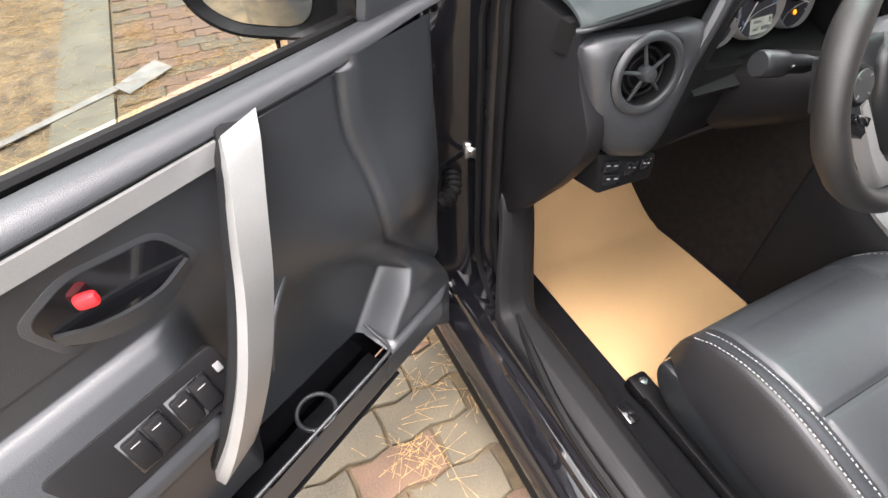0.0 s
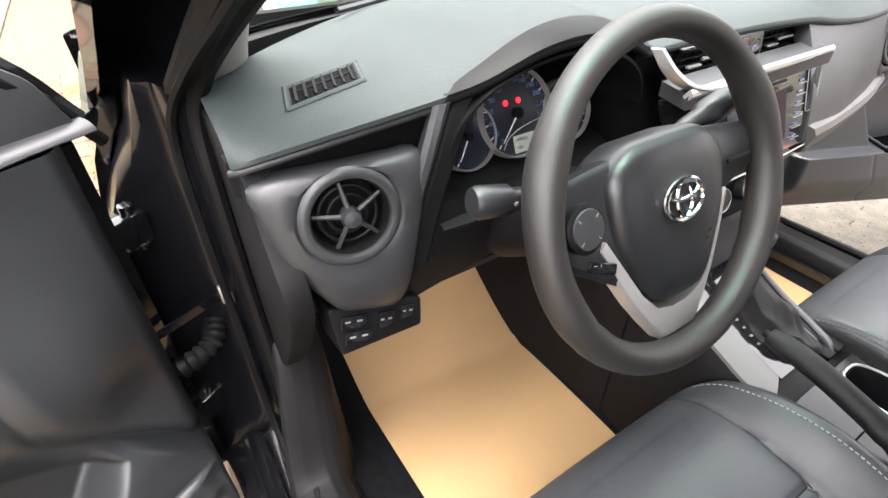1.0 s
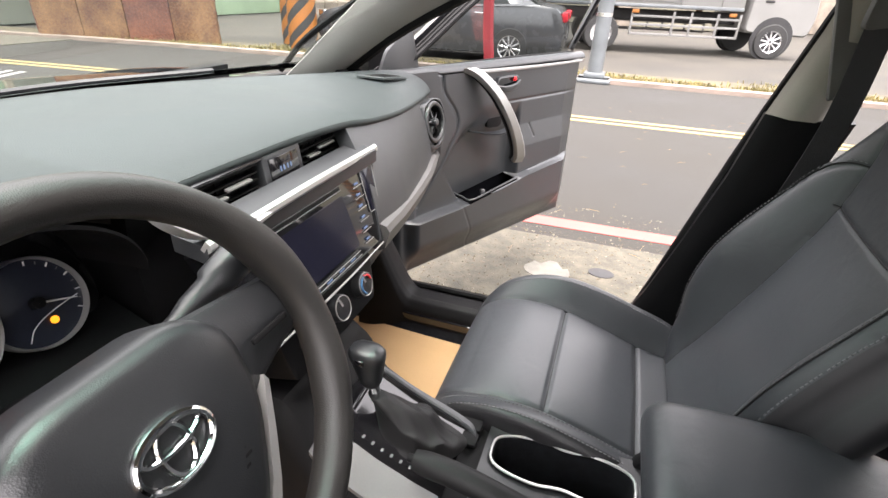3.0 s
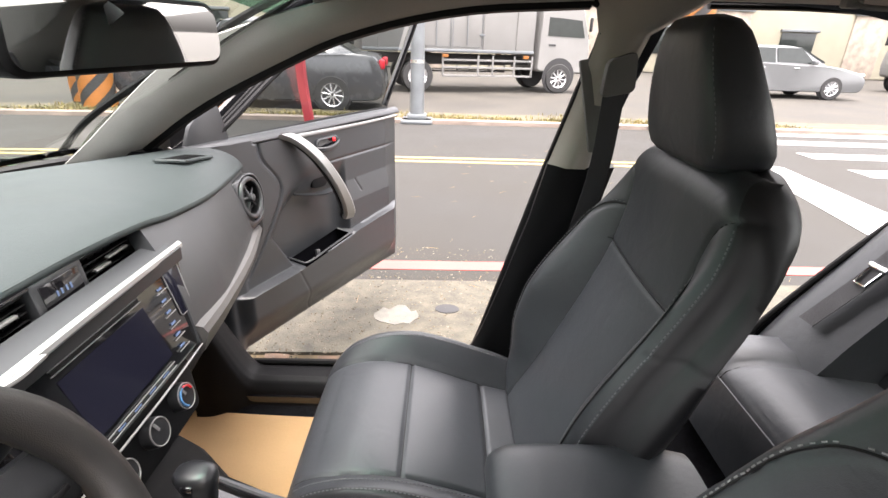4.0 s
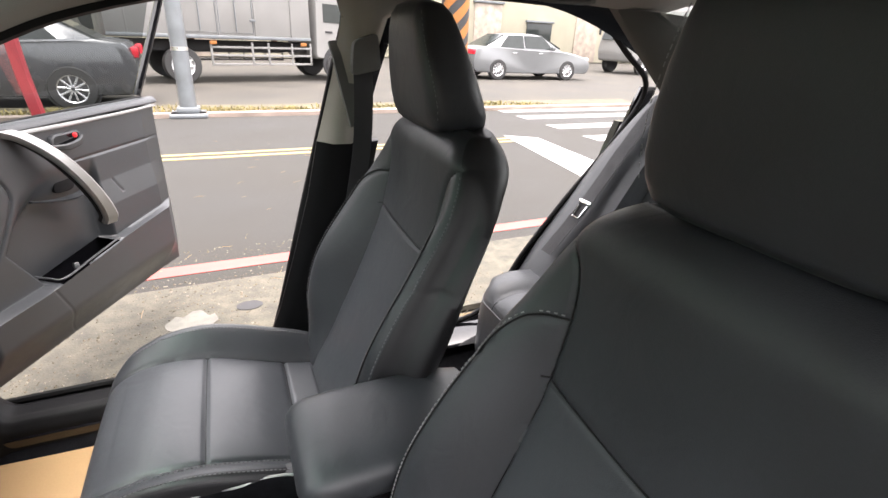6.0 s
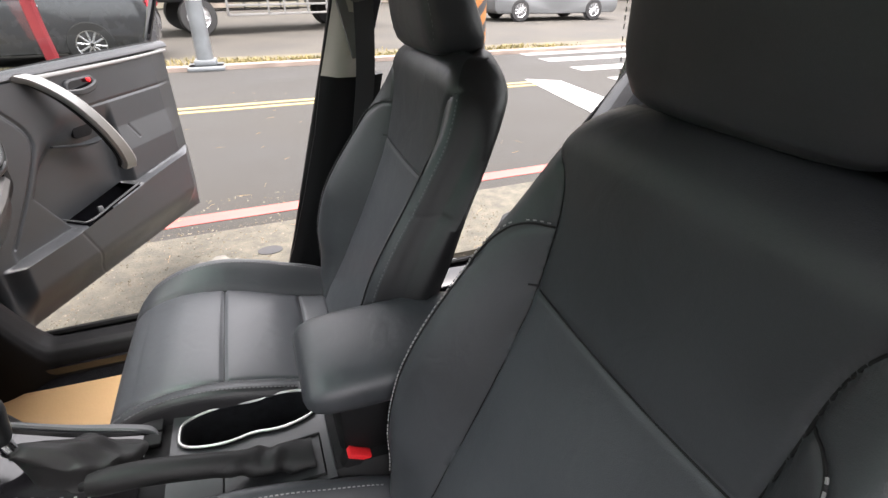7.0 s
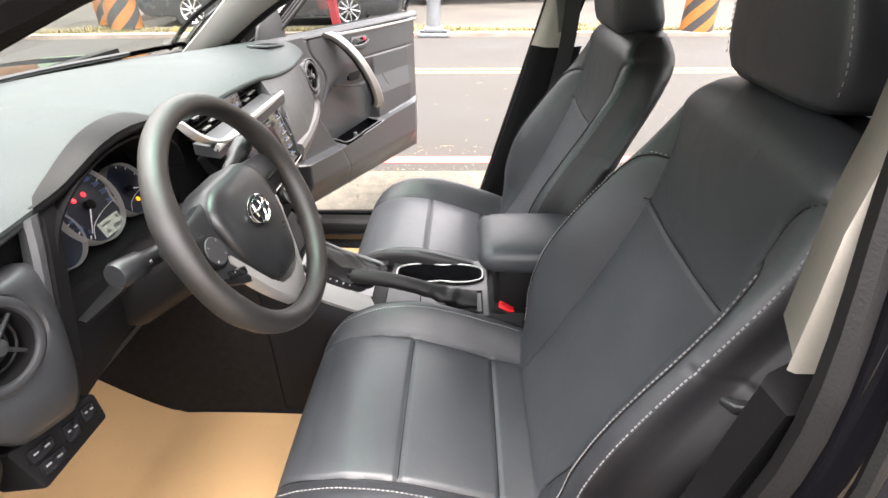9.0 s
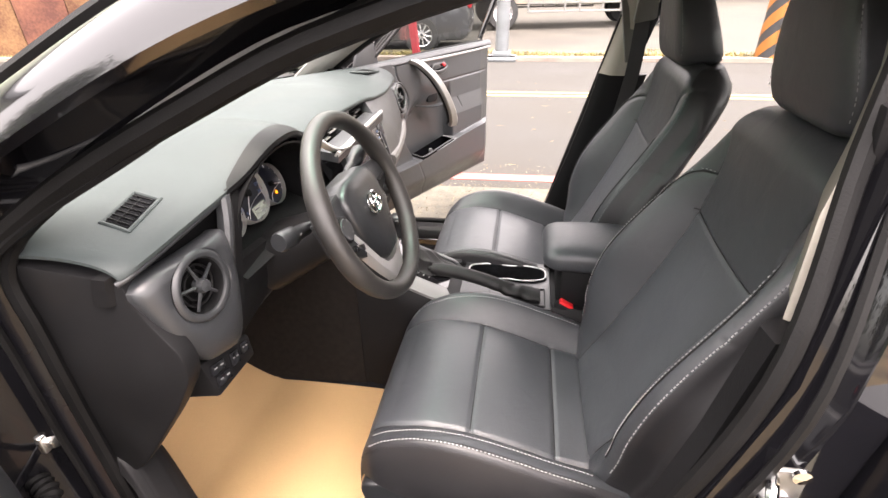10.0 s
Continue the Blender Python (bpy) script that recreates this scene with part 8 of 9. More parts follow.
    for y, z, k in ((-1.48, 1.19, -1), (0.73, 1.18, 1)):
        bm = B()
        zt = (1.37 if not estate else 1.52)
        yt = (-1.12 if k < 0 else 0.36) if not estate else (-2.02 if k < 0 else 0.38)
        yb = (-1.80 if k < 0 else 1.08) if not estate else (-2.16 if k < 0 else 1.0)
        q = [M @ p for p in (Vector((-0.66, yb, 1.0)), Vector((0.66, yb, 1.0)), Vector((0.56, yt, zt)), Vector((-0.56, yt, zt)))]
        n = (q[1] - q[0]).cross(q[3] - q[0]).normalized()
        loft(bm, [[p + n * 0.02 for p in q], [p - n * 0.02 for p in q]])
        part("screen", bm, CARGLASS, ob)
    bm = B()
    box(bm, M @ Vector((0, -2.31, 0.50)), (0.5, 0.02, 0.14), 0.005, M.to_3x3().to_4x4())
    part("plate_bar", bm, WHITEMARK, ob)
    return ob


def box_truck(at, heading, label):
    """A white box lorry; cab towards local +y."""
    ob = thing("box_truck", at, label, "truck", "box trucks")
    M = Matrix.Translation(at) @ Matrix.Rotation(radians(heading), 4, "Z")
    R = M.to_3x3().to_4x4()
    bm = B()
    box(bm, M @ Vector((0, -1.35, 2.05)), (2.1, 4.5, 2.15), 0.03, R)
    cargo = part("cargo_box", bm, TRUCKWHITE, ob, "dented white cargo box")
    for s in (-1, 1):
        for y in (-3.2, -2.2, -1.35, -0.5, 0.4):
            bm = B()
            box(bm, M @ Vector((s * 1.055, y, 2.05)), (0.03, 0.035, 2.1), 0.006, R)
            part("box_rib", bm, TRUCKWHITE, cargo)
        for z in (1.02, 3.08):
            bm = B()
            box(bm, M @ Vector((s * 1.06, -1.35, z)), (0.04, 4.5, 0.07), 0.01, R)
            part("box_rail", bm, GALV, cargo)
        for y in (-1.75, -0.95):
            bm = B()
            tube(bm, [M @ Vector((s * 1.085, y, 1.15)), M @ Vector((s * 1.085, y, 2.95))], 0.014, 6)
            box(bm, M @ Vector((s * 1.08, y, 1.95)), (0.03, 0.26, 0.05), 0.01, R)
            part("door_bar", bm, GALV, cargo)
        for y in (0.7, -1.5):
            bm = B()
            box(bm, M @ Vector((s * 1.04, y, 0.90)), (0.04, 0.16, 0.08), 0.01, R)
            part("side_marker", bm, ORANGE, cargo)
        for y0, y1 in ((-2.15, -1.38), (-1.32, -0.55)):
            bm = B()
            tube(bm, [M @ Vector((s * 1.062, y, z)) for y, z in ((y0, 1.12), (y1, 1.12), (y1, 2.98), (y0, 2.98))], 0.010, 6, True)
            part("door_frame", bm, GALV, cargo)
            for z in (1.4, 2.1, 2.75):
                bm = B()
                box(bm, M @ Vector((s * 1.068, y0 if y0 < -2 else y1, z)), (0.03, 0.14, 0.05), 0.006, R)
                part("hinge", bm, GALV, cargo)
        # under-run guard
        for z in (0.42, 0.62, 0.80):
            bm = B()
            box(bm, M @ Vector((s * 1.0, -0.32, z)), (0.03, 2.5, 0.05), 0.006, R)
            part("guard_rail", bm, TRUCKWHITE, ob)
        for y in (-1.55, -0.6, -0.2, 0.4, 0.9):
            bm = B()
            box(bm, M @ Vector((s * 1.0, y, 0.66)), (0.03, 0.05, 0.52), 0.006, R)
            part("guard_post", bm, TRUCKWHITE, ob)
        for y, r in ((-2.20, 0.40), (1.72, 0.38)):
            bt, br = B(), B()
            road_wheel(bt, br, M @ Vector((s * 0.895, y, r)), M.to_3x3() @ Vector((s, 0, 0)), r, 0.26)
            t = part("tyre", bt, TYRE, ob)
            part("rim", br, ALLOY, t)
    bm = B()
    box(bm, M @ Vector((0, -1.0, 0.80)), (0.8, 5.2, 0.24), 0.02, R)
    part("chassis", bm, BLACKMARK, ob)
    bm = B()
    prof = rounded([(1.05, 0.55), (2.52, 0.50), (2.60, 0.9), (2.55, 1.35), (2.28, 2.18), (2.0, 2.28), (1.1, 2.28)], 0.12, 4)
    rr = [[M @ Vector((x, 1.8 + (y - 1.8) * k, 1.3 + (z - 1.3) * k)) for y, z in prof] for x, k in ((-0.98, 0.95), (-0.93, 1), (0.93, 1), (0.98, 0.95))]
    loft(bm, rr)
    cab = part("cab", bm, TRUCKWHITE, ob)
    for s in (-1, 1):
        bm = B()
        q = [M @ p for p in (Vector((s * 0.972, 1.3, 1.45)), Vector((s * 0.972, 2.38, 1.42)), Vector((s * 0.955, 2.2, 2.02)), Vector((s * 0.955, 1.3, 2.08)))]
        n = (q[1] - q[0]).cross(q[3] - q[0]).normalized()
        loft(bm, [[p + n * 0.02 for p in q], [p - n * 0.02 for p in q]])
        part("cab_window", bm, CARGLASS, cab)
        bm = B()
        box(bm, M @ Vector((s * 0.985, 1.45, 1.22)), (0.03, 0.20, 0.05), 0.01, R)
        part("cab_handle", bm, BLACKMARK, cab)
        bm = B()
        lathe(bm, [(0.47, -0.03), (0.47, 0.006), (0.0001, 0.006)], M @ Vector((s * 0.975, 1.72, 0.44)), M.to_3x3() @ Vector((s, 0, 0)), 28)
        part("wheel_arch", bm, BLACKMARK, cab)
        bm = B()
        box(bm, M @ Vector((s * 1.12, 2.45, 1.75)), (0.12, 0.05, 0.34), 0.02, R)
        part("cab_mirror", bm, BLACKMARK, cab)
    bm = B()
    q = [M @ p for p in (Vector((-0.85, 2.575, 1.4)), Vector((0.85, 2.575, 1.4)), Vector((0.8, 2.34, 2.08)), Vector((-0.8, 2.34, 2.08)))]
    n = (q[1] - q[0]).cross(q[3] - q[0]).normalized()
    loft(bm, [[p + n * 0.02 for p in q], [p - n * 0.02 for p in q]])
    part("cab_screen", bm, CARGLASS, cab)
    return ob


tru = box_truck((14.33, -1.46, -0.03), 180 + 14.7, "white box lorry with a plain cargo body parked across the road")
box_truck((18.6, -19.2, -0.03), 8, "white box lorry standing on the far corner")
saloon((15.35, -10.1, -0.03), 180, CARSILVER, "silver saloon car parked beyond the crossing")
saloon((9.35, 3.15, -0.03), 4, CARDARK, "dark grey saloon parked on the far verge")
saloon((11.6, 4.2, -0.03), 6, mat("graphite_car_paint", (0.06, 0.06, 0.07), 0.25, var=0.1, coat=0.8), "dark grey hatchback parked behind the saloon", True)


def pole(at, h, r, material, label, bands=0):
    ob = thing("pole", at, label, "pole", "roadside poles")
    a = Vector(at)
    part("shaft", lathe(B(), [(0.0001, -0.06), (r * 1.15, -0.06), (r, h * 0.3), (r * 0.85, h), (0.0001, h)], a, (0, 0, 1), 24), material, ob)
    if bands:
        # dark jacket with slanting orange stripes winding round it
        part("jacket", lathe(B(), [(r * 1.13, 0.02), (r * 1.20, 0.02), (r * 1.10, 2.5), (r * 0.95, 2.5)], a, (0, 0, 1), 24), BLACKMARK, ob, "dark grey warning jacket")
        for i in range(bands):
            bm = B()
            z0 = -1.5 + i * 0.375
            lo, hi = [], []
            for k in range(61):
                zz = z0 + 1.5 * k / 24
                t = 2 * math.pi * k / 24
                for row, q in ((lo, zz), (hi, zz + 0.20)):
                    q = min(2.48, max(0.04, q))
                    g = r * (1.215 - 0.04 * q)
                    row.append(a + Vector((math.cos(t) * g, math.sin(t) * g, q)))
            keep = [k for k in range(61) if hi[k].z - lo[k].z > 0.005 and k < 24 + 0]
            if len(keep) > 1:
                loft(bm, [[lo[k] for k in keep], [hi[k] for k in keep]], False, False)
                part("stripe", bm, ORANGE, ob, "orange stripe")
    else:
        bm = B()
        box(bm, a + Vector((0, 0, 0.03)), (0.5, 0.5, 0.06), 0.02)
        box(bm, a + Vector((0, 0, 0.10)), (0.30, 0.30, 0.08), 0.02)
        part("foot", bm, GALV, ob)
        for k in range(3):
            bm = B()
            lathe(bm, [(r * 1.12, 0), (r * 1.12, 0.05), (r * 0.9, 0.05)], a + Vector((0, 0, 0.9 + 0.7 * k)), (0, 0, 1), 20)
            part("clamp", bm, STEEL, ob)
    return ob


pole((7.70, 0.155, 0), 6.5, 0.10, GALV, "grey galvanised street pole with a square foot")
pole((7.95, -4.15, 0), 7.5, 0.21, mat("dull_concrete_pole", (0.13, 0.12, 0.11), 0.9, var=0.2), "concrete pole with orange and black warning stripes", 11)
pole((8.1, 5.5, 0), 7.5, 0.22, mat("dull_concrete_pole_dark", (0.12, 0.11, 0.10), 0.9, var=0.2), "concrete pole with orange and black warning stripes by the fence", 11)
pole((8.7, 6.1, 0), 7.5, 0.20, bpy.data.materials["dull_concrete_pole_dark"], "second striped concrete pole by the fence", 11)

# slim striped marker post and standing banner ahead on the verge
post = thing("marker_post", (2.47, 8.04, 0), "slim black and yellow striped marker post", "post")
for k in range(8):
    bm = B()
    lathe(bm, [(0.045, 0), (0.045, 0.25), (0.0001, 0.25)], (2.47, 8.04, 0.25 * k), (0, 0, 1), 14)
    part("band", bm, YELLOWLINE if k % 2 == 0 else BLACKMARK, post)
# added red strip on a foot, imitating a red reflection in the tinted glass
streak = thing("red_reflection_strip", (2.25, 0.40, 0), "bent red strip standing in for a red reflection in the door glass", "post")
bm = B()
strip(bm, spline([(2.25, 0.40, 0.0), (2.25, 0.42, 0.45), (2.25, 0.452, 0.80), (2.25, 0.474, 1.0), (2.25, 0.482, 1.15), (2.25, 0.484, 1.28)], 24), (0.2, 1, 0), 0.055, 0.02)
part("blade", bm, mat("red_reflection_tint", (0.34, 0.035, 0.045), 0.45, var=0.1), streak)
part("foot", lathe(B(), [(0.0001, 0), (0.10, 0), (0.10, 0.02), (0.05, 0.035), (0.0001, 0.035)], (2.25, 0.40, 0), (0, 0, 1), 20), RUBBER, streak)
ban = thing("roadside_banner", (1.55, 7.6, 0), "light blue standing banner with orange fruit shapes", "banner")
bm = B()
box(bm, (1.62, 7.6, 0.75), (0.62, 0.05, 1.5), 0.01)
part("panel", bm, CYANSHEET, ban)
bm = B()
box(bm, (1.22, 7.58, 0.75), (0.18, 0.06, 1.5), 0.01)
part("side_panel", bm, mat("cream_sheet", (0.75, 0.66, 0.5), 0.6), ban)
for z, c in ((0.45, ORANGE), (1.05, ORANGE)):
    part("fruit_shape", lathe(B(), [(0.13, 0), (0.13, 0.01), (0.0001, 0.01)], (1.24, 7.545, z), (0, -1, 0), 20), c, ban)
for k in range(5):
    bm = B()
    box(bm, (1.66, 7.57, 0.35 + 0.22 * k), (0.42, 0.012, 0.05), 0)
    part("print_bar", bm, WHITEMARK, ban)


def sheet_wall(name, a, b, h, pitch, materials, label, category, depth=0.03):
    """A wall of upright or level sheet panels from a to b."""
    a, b = Vector(a), Vector(b)
    L = (b - a).length
    d = (b - a).normalized()
    n = Vector((d.y, -d.x, 0))
    ob = thing(name, a.lerp(b, 0.5), label, category)
    k = max(1, round(L / pitch))
    for i in range(k):
        p, q = a + d * (L * i / k + 0.01), a + d * (L * (i + 1) / k - 0.01)
        bm = B()
        rows = max(3, int(h / 0.11))
        rr = []
        for j in range(rows + 1):
            z = h * j / rows
            o = n * (depth if j % 2 else 0.0)
            rr.append([p + o + Vector((0, 0, z)), q + o + Vector((0, 0, z)), q - n * 0.05 + Vector((0, 0, z)), p - n * 0.05 + Vector((0, 0, z))])
        loft(bm, rr)
        part("panel", bm, materials[i % len(materials)], ob, smooth=False)
    return ob


sheet_wall("rusty_fence", (7.75, 7.1, 0), (6.7, 10.4, 0), 2.1, 0.8, [RUST, RUST2, RUST], "rusty patched sheet-metal fence beside the road", "fence")
sheet_wall("rusty_fence", (6.7, 10.4, 0), (9.5, 12.2, 0), 2.1, 0.9, [RUST2, RUST], "rusty sheet-metal fence running back from the road", "fence")
sheet_wall("board_fence", (9.2, 6.0, 0), (10.6, 5.6, 0), 1.9, 0.35, [TIMBER], "weathered grey boards behind the parked cars", "fence")


def building(name, x0, x1, y0, y1, h, material, label, bays, face):
    ob = thing(name, ((x0 + x1) / 2, (y0 + y1) / 2, 0), label, "building")
    bm = B()
    box(bm, ((x0 + x1) / 2, (y0 + y1) / 2, h / 2), (x1 - x0, y1 - y0, h), 0.03)
    part("wall", bm, material, ob)
    bm = B()
    box(bm, ((x0 + x1) / 2, (y0 + y1) / 2, h + 0.15), (x1 - x0 + 0.5, y1 - y0 + 0.5, 0.3), 0.03)
    part("roof", bm, GALV, ob)
    for i in range(bays):
        f = (i + 0.5) / bays
        bm = B()
        if face == "x":
            c, w = (x0 - 0.02, y0 + (y1 - y0) * f, 1.5), (y1 - y0) / bays * 0.5
            box(bm, c, (0.08, w, 3.0 if i % 2 else 1.2), 0.01)
            k = part("door" if i % 2 else "window", bm, CARGLASS if i % 2 == 0 else TIMBER, ob)
            bm = B()
            box(bm, (x0 - 0.05, c[1], 3.05 if i % 2 else 2.2), (0.2, w + 0.2, 0.12), 0.01)
            part("lintel", bm, GALV, ob)
        else:
            c, w = (x0 + (x1 - x0) * f, y0 - 0.02, 1.6), (x1 - x0) / bays * 0.7
            box(bm, c, (w, 0.08, 3.2), 0.01)
            part("shutter", bm, mat("green_shutter", (0.22, 0.30, 0.20), 0.65, var=0.12, scale=1.5) if "green_shutter" not in bpy.data.materials else bpy.data.materials["green_shutter"], ob)
            for s in (-1, 1):
                bm = B()
                box(bm, (c[0] + s * (w / 2 + 0.08), y0 - 0.05, 1.7), (0.16, 0.2, 3.4), 0.01)
                part("pier", bm, WALLCREAM, ob)


building("green_building", -8, 24, 13.0, 18, 6.5, GREENWALL, "green sheet-clad workshop with roller shutters", 6, "y")
building("cream_building", 27, 33, -34, -6, 6.5, WALLCREAM, "pale cream rendered building with dark openings", 8, "x")
building("cream_building", 24, 30, -4.5, 12, 6.0, WALLCREAM, "pale rendered building behind the lorry", 5, "x")


# ---- trees beside the parking bay ----
def tree(at, h, label):
    ob = thing("tree", at, label, "tree", "roadside trees")
    a = Vector(at)
    rnd = random.Random(int(at[0] * 31 + at[1] * 7))
    bm = B()
    tube(bm, spline([a, a + Vector((0.1, 0.05, h * 0.35)), a + Vector((-0.05, 0.1, h * 0.7)), a + Vector((0.05, 0.0, h))], 14), [0.17 * (1 - k / 16) + 0.01 for k in range(14)], 10)
    tips = []
    for k in range(12):
        z = h * (0.18 + 0.06 * k)
        ang = k * 2.4
        l = (1.0 - k / 18) * h * 0.36
        s0 = a + Vector((0, 0, z))
        e = s0 + Vector((math.cos(ang) * l, math.sin(ang) * l, l * 0.35))
        tube(bm, [s0, s0.lerp(e, 0.5) + Vector((0, 0, 0.1)), e], [0.05, 0.03, 0.012], 6)
        tips += [s0.lerp(e, f) for f in (0.4, 0.6, 0.8, 1.0)]
    part("trunk", bm, BARK, ob)
    vs, fs = [], []
    for p in tips:
        for _ in range(110):
            c = p + Vector((rnd.gauss(0, 0.42), rnd.gauss(0, 0.42), rnd.gauss(0, 0.34)))
            u = Vector((rnd.gauss(0, 1), rnd.gauss(0, 1), rnd.gauss(0, 1))).normalized() * 0.13
            w = u.orthogonal().normalized() * 0.06
            i = len(vs)
            vs += [c - u, c + w, c + u, c - w]
            fs.append((i, i + 1, i + 2, i + 3))
    me = bpy.data.meshes.new("crown")
    me.from_pydata([tuple(v) for v in vs], [], fs)
    me.materials.append(GREENLEAF)
    cr = new("crown", me)
    cr.parent, cr.matrix_parent_inverse = ob, ob.matrix_basis.inverted()


for x, y, h in ((-10.5, 9.2, 5.5), (-11.5, 4.0, 4.6), (-11.0, -5.4, 4.8)):
    tree((x, y, -0.01), h, "dense needle-leaved tree in the soil strip")

# ---- paving stones and needles ----
def paver_mesh(name, material):
    bm = B()
    a, b = 0.107, 0.052
    out = [(-a, -b), (-a * 0.55, -b - 0.010), (0, -b + 0.004), (a * 0.55, -b - 0.010), (a, -b), (a + 0.004, 0), (a, b), (a * 0.55, b - 0.010), (0, b + 0.004), (-a * 0.55, b - 0.010), (-a, b), (-a + 0.004, 0)]
    ring = lambda k, z: [(x * k, y * k, z) for x, y in out]
    loft(bm, [ring(1, -0.03), ring(1, -0.004), ring(0.965, 0.0)])
    me = bpy.data.meshes.new(name)
    bmesh.ops.recalc_face_normals(bm, faces=bm.faces)
    bm.to_mesh(me)
    bm.free()
    me.materials.append(material)
    return me


PM = (paver_mesh("paver", PAVER), paver_mesh("paver", PAVER_RED))
rnd = random.Random(5)
def lay(x0, x1, y0, y1, red):
    r = 0
    y = y0
    while y < y1:
        x = x0 + (0.11 if r % 2 else 0.0)
        while x < x1:
            ob = new("paver", PM[1 if rnd.random() < red else 0])
            ob.parent = bed
            ob.matrix_basis = pose(x, y, -0.001 + rnd.uniform(-0.003, 0.002), rnd.uniform(-0.8, 0.8), rnd.uniform(-0.8, 0.8), rnd.uniform(-1, 1))
            x += 0.222
        y += 0.112
        r += 1


lay(-1.50, -0.75, -0.7, 4.6, 0.55)
lay(0.85, 1.25, -0.6, 1.3, 0.85)


def needles(name, spots, n, spread, label, z=0.004):
    vs, fs = [], []
    q = random.Random(11)
    for _ in range(n):
        cx, cy, sp = q.choice(spots)
        x, y = cx + q.gauss(0, sp * spread), cy + q.gauss(0, sp * spread)
        a, l = q.uniform(0, 6.28), q.uniform(0.02, 0.05)
        dx, dy = math.cos(a) * l, math.sin(a) * l
        wx, wy = -math.sin(a) * 0.0009, math.cos(a) * 0.0009
        zz = z + q.uniform(0, 0.012)
        i = len(vs)
        vs += [(x - dx - wx, y - dy - wy, zz), (x - dx + wx, y - dy + wy, zz), (x, y, zz + 0.003), (x + dx + wx, y + dy + wy, zz), (x + dx - wx, y + dy - wy, zz), (x, y, zz + 0.001)]
        fs += [(i, i + 1, i + 2), (i, i + 2, i + 5), (i + 2, i + 3, i + 4), (i + 2, i + 4, i + 5)]
    me = bpy.data.meshes.new(name)
    me.from_pydata(vs, [], fs)
    me.materials.append(NEEDLE)
    return tagged(new(name, me), label, "pine needles", kind="stuff")


spots = [(-1.0, 0.19, 0.45), (-1.02, 0.20, 0.35), (-0.92, 0.36, 0.3), (-0.94, 0.10, 0.4)]
spots += [(-1.5 + 0.222 * rnd.randint(0, 4) + rnd.uniform(-0.02, 0.02), rnd.uniform(0.3, 4.6), 0.7) for _ in range(120)]
needles("pine_needles", spots + spots[4:], 4600, 0.09, "dry orange pine needles gathered in the paving joints")
needles("soil_needles", [(rnd.uniform(-3.2, -1.9), rnd.uniform(1.2, 5.5), 1.0) for _ in range(160)], 9000, 0.16, "litter of dry needles on the soil")
# worn spots on the verge
SPLASH = mat("dried_paint_splash", (0.11, 0.105, 0.09), 0.8, var=0.3, scale=20)
for x, y, r, m, lab in ((1.70, -0.32, 0.055, BLACKMARK, "small round hole in the concrete verge"), (1.62, -1.9, 0.05, BLACKMARK, "small round hole in the concrete verge"), (1.62, -0.07, 0.10, SPLASH, "white paint splash on the concrete verge")):
    bm = B()
    n = 18
    ring = [(x + r * (1 + 0.35 * (m is SPLASH) * math.sin(3 * k + 1)) * math.cos(2 * math.pi * k / n) * 0.8, y + r * 1.1 * math.sin(2 * math.pi * k / n)) for k in range(n)]
    loft(bm, [[(a, b, 0.003) for a, b in ring], [(a, b, 0.0075) for a, b in ring]])
    solo("verge_mark", bm, m, lab, "ground mark", kind="structure", smooth=False)


def tufts(name, spots, n, label):
    """Loose weeds: bent blades that stand in clumps."""
    vs, fs = [], []
    q = random.Random(5)
    for _ in range(n):
        cx, cy, sp, h = q.choice(spots)
        x, y = cx + q.gauss(0, sp), cy + q.gauss(0, sp * 2.2)
        a, l, w = q.uniform(0, 6.28), h * q.uniform(0.5, 1.2), q.uniform(0.004, 0.009)
        dx, dy = math.cos(a) * l * 0.5, math.sin(a) * l * 0.5
        wx, wy = -math.sin(a) * w, math.cos(a) * w
        i = len(vs)
        vs += [(x - wx, y - wy, 0.02), (x + wx, y + wy, 0.02), (x + dx * 0.5 + wx * 0.7, y + dy * 0.5 + wy * 0.7, 0.03 + l * 0.6), (x + dx * 0.5 - wx * 0.7, y + dy * 0.5 - wy * 0.7, 0.03 + l * 0.6), (x + dx * 1.3, y + dy * 1.3, 0.03 + l * 0.85)]
        fs += [(i, i + 1, i + 2, i + 3), (i + 3, i + 2, i + 4)]
    me = bpy.data.meshes.new(name)
    me.from_pydata(vs, [], fs)
    me.materials.append(BLADE)
    return tagged(new(name, me), label, "grass", kind="stuff")


clumps = [(7.86 + bend(y) + abs(rnd.gauss(0, 0.22)), y, rnd.uniform(0.05, 0.14), rnd.uniform(0.03, 0.09)) for y in (rnd.uniform(-6.5, 9.5) for _ in range(130))]
tufts("verge_weeds", clumps, 6500, "yellow-green weeds growing in clumps along the far kerb")


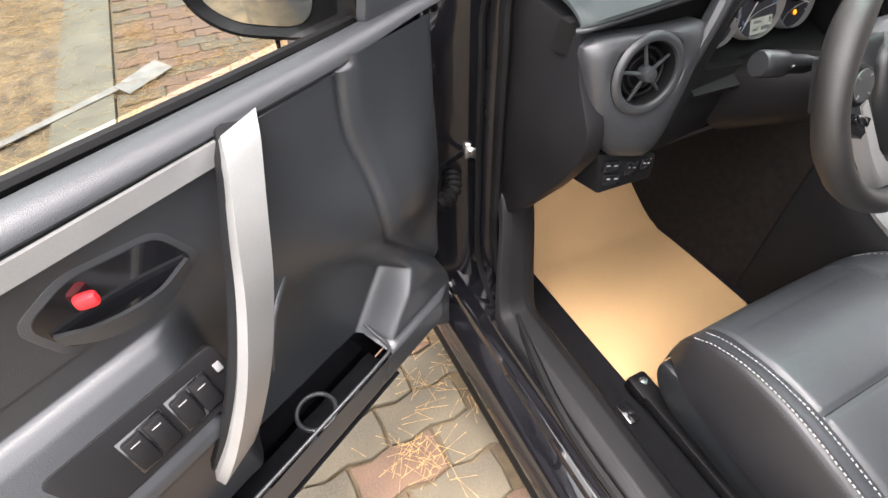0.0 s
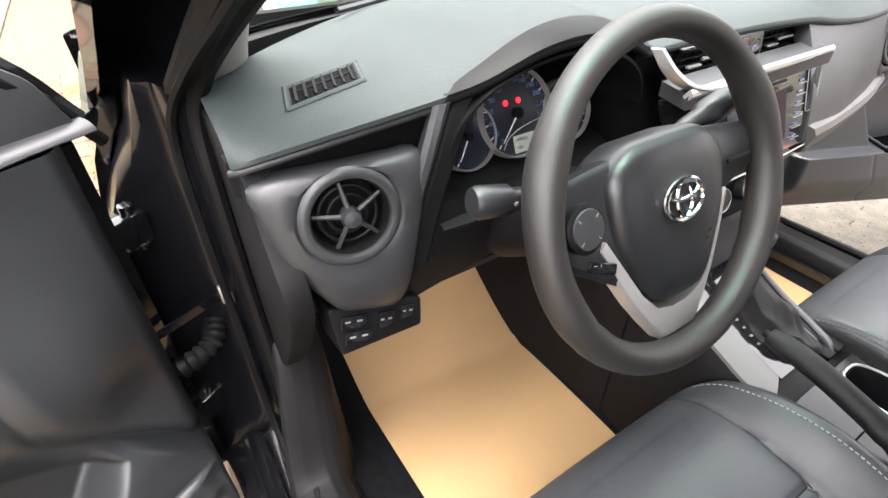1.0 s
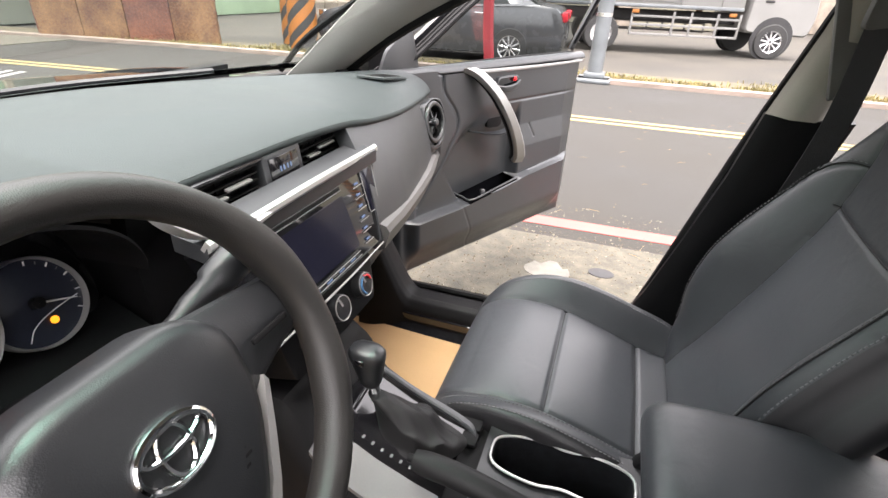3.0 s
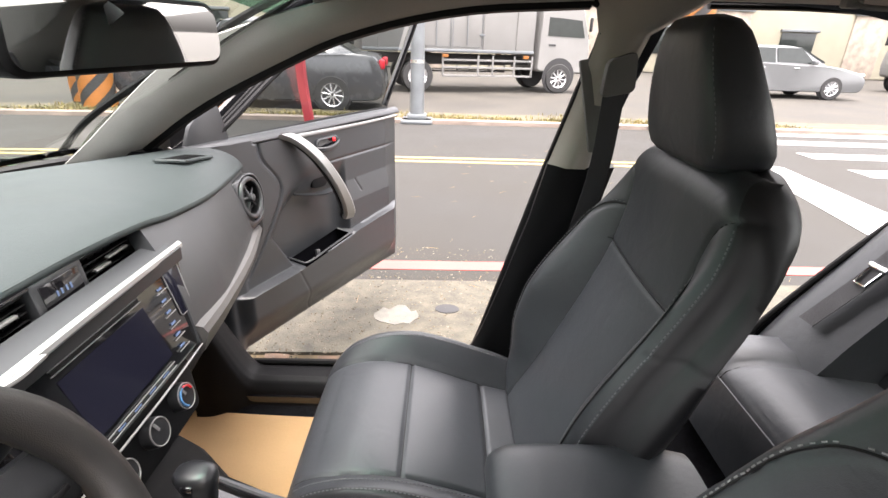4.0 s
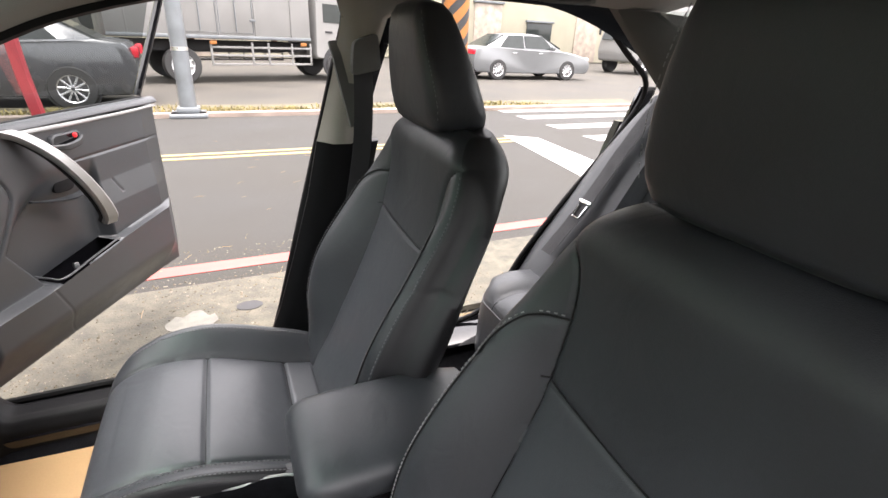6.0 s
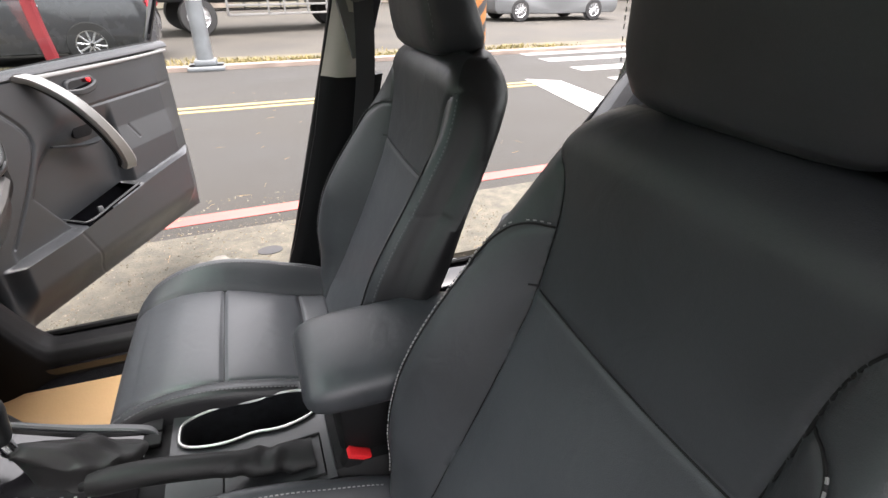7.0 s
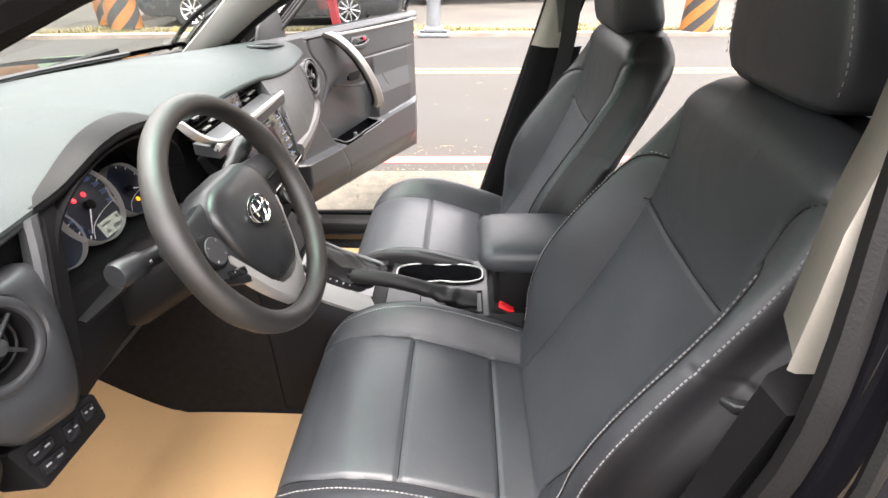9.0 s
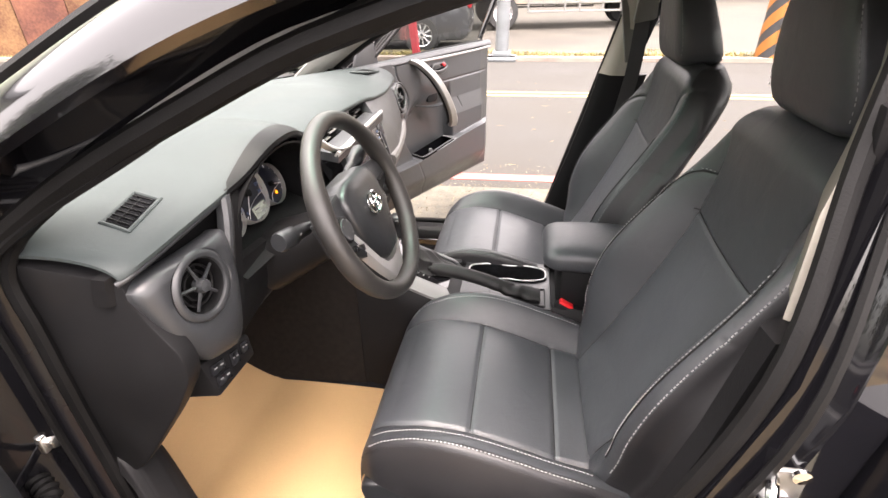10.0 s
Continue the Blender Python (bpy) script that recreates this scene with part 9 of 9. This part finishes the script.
def grit_mat():
    """Pebble colours that differ from stone to stone."""
    m = mat("loose_grit", (0.09, 0.08, 0.062), 0.9, var=0.3, scale=60)
    n, l = m.node_tree.nodes, m.node_tree.links
    geo, ramp = n.new("ShaderNodeNewGeometry"), n.new("ShaderNodeValToRGB")
    ramp.color_ramp.elements[0].color, ramp.color_ramp.elements[1].color = (0.050, 0.044, 0.033, 1), (0.15, 0.135, 0.105, 1)
    ramp.color_ramp.elements.new(0.55).color = (0.085, 0.066, 0.042, 1)
    l.new(geo.outputs["Random Per Island"], ramp.inputs[0])
    l.new(ramp.outputs[0], n["Principled BSDF"].inputs["Base Color"])
    return m


def pebbles(name, areas, n, label):
    vs, fs = [], []
    q = random.Random(21)
    for _ in range(n):
        x0, x1, y0, y1, z = q.choice(areas)
        x, y, r = q.uniform(x0, x1), q.uniform(y0, y1), 0.0018 + 0.0065 * q.random() ** 4
        a = q.uniform(0, 1.57)
        i = len(vs)
        vs += [(x + r * q.uniform(0.7, 1.4) * math.cos(a + k * 1.5708), y + r * q.uniform(0.7, 1.4) * math.sin(a + k * 1.5708), z + r * q.uniform(-0.1, 0.2)) for k in range(4)] + [(x + r * q.uniform(-0.3, 0.3), y + r * q.uniform(-0.3, 0.3), z + r * q.uniform(0.5, 0.9))]
        fs += [(i, i + 1, i + 4), (i + 1, i + 2, i + 4), (i + 2, i + 3, i + 4), (i + 3, i, i + 4)]
    me = bpy.data.meshes.new(name)
    me.from_pydata(vs, [], fs)
    me.materials.append(grit_mat())
    return tagged(new(name, me), label, "gravel", kind="stuff")


pebbles("verge_grit", [(1.30, 2.06, -1.6, 1.5, 0.004)] * 4 + [(0.95, 1.40, -1.0, 1.3, 0.003)] * 2 + [(2.02, 2.5, -1.6, 1.5, 0.001)], 10000, "loose grit and small stones scattered on the concrete verge")
needles("road_litter", [(rnd.uniform(1.4, 5.5), rnd.uniform(-2.5, 2.5), 1.0) for _ in range(70)], 150, 0.3, "few dry twigs and needles lying on the road")
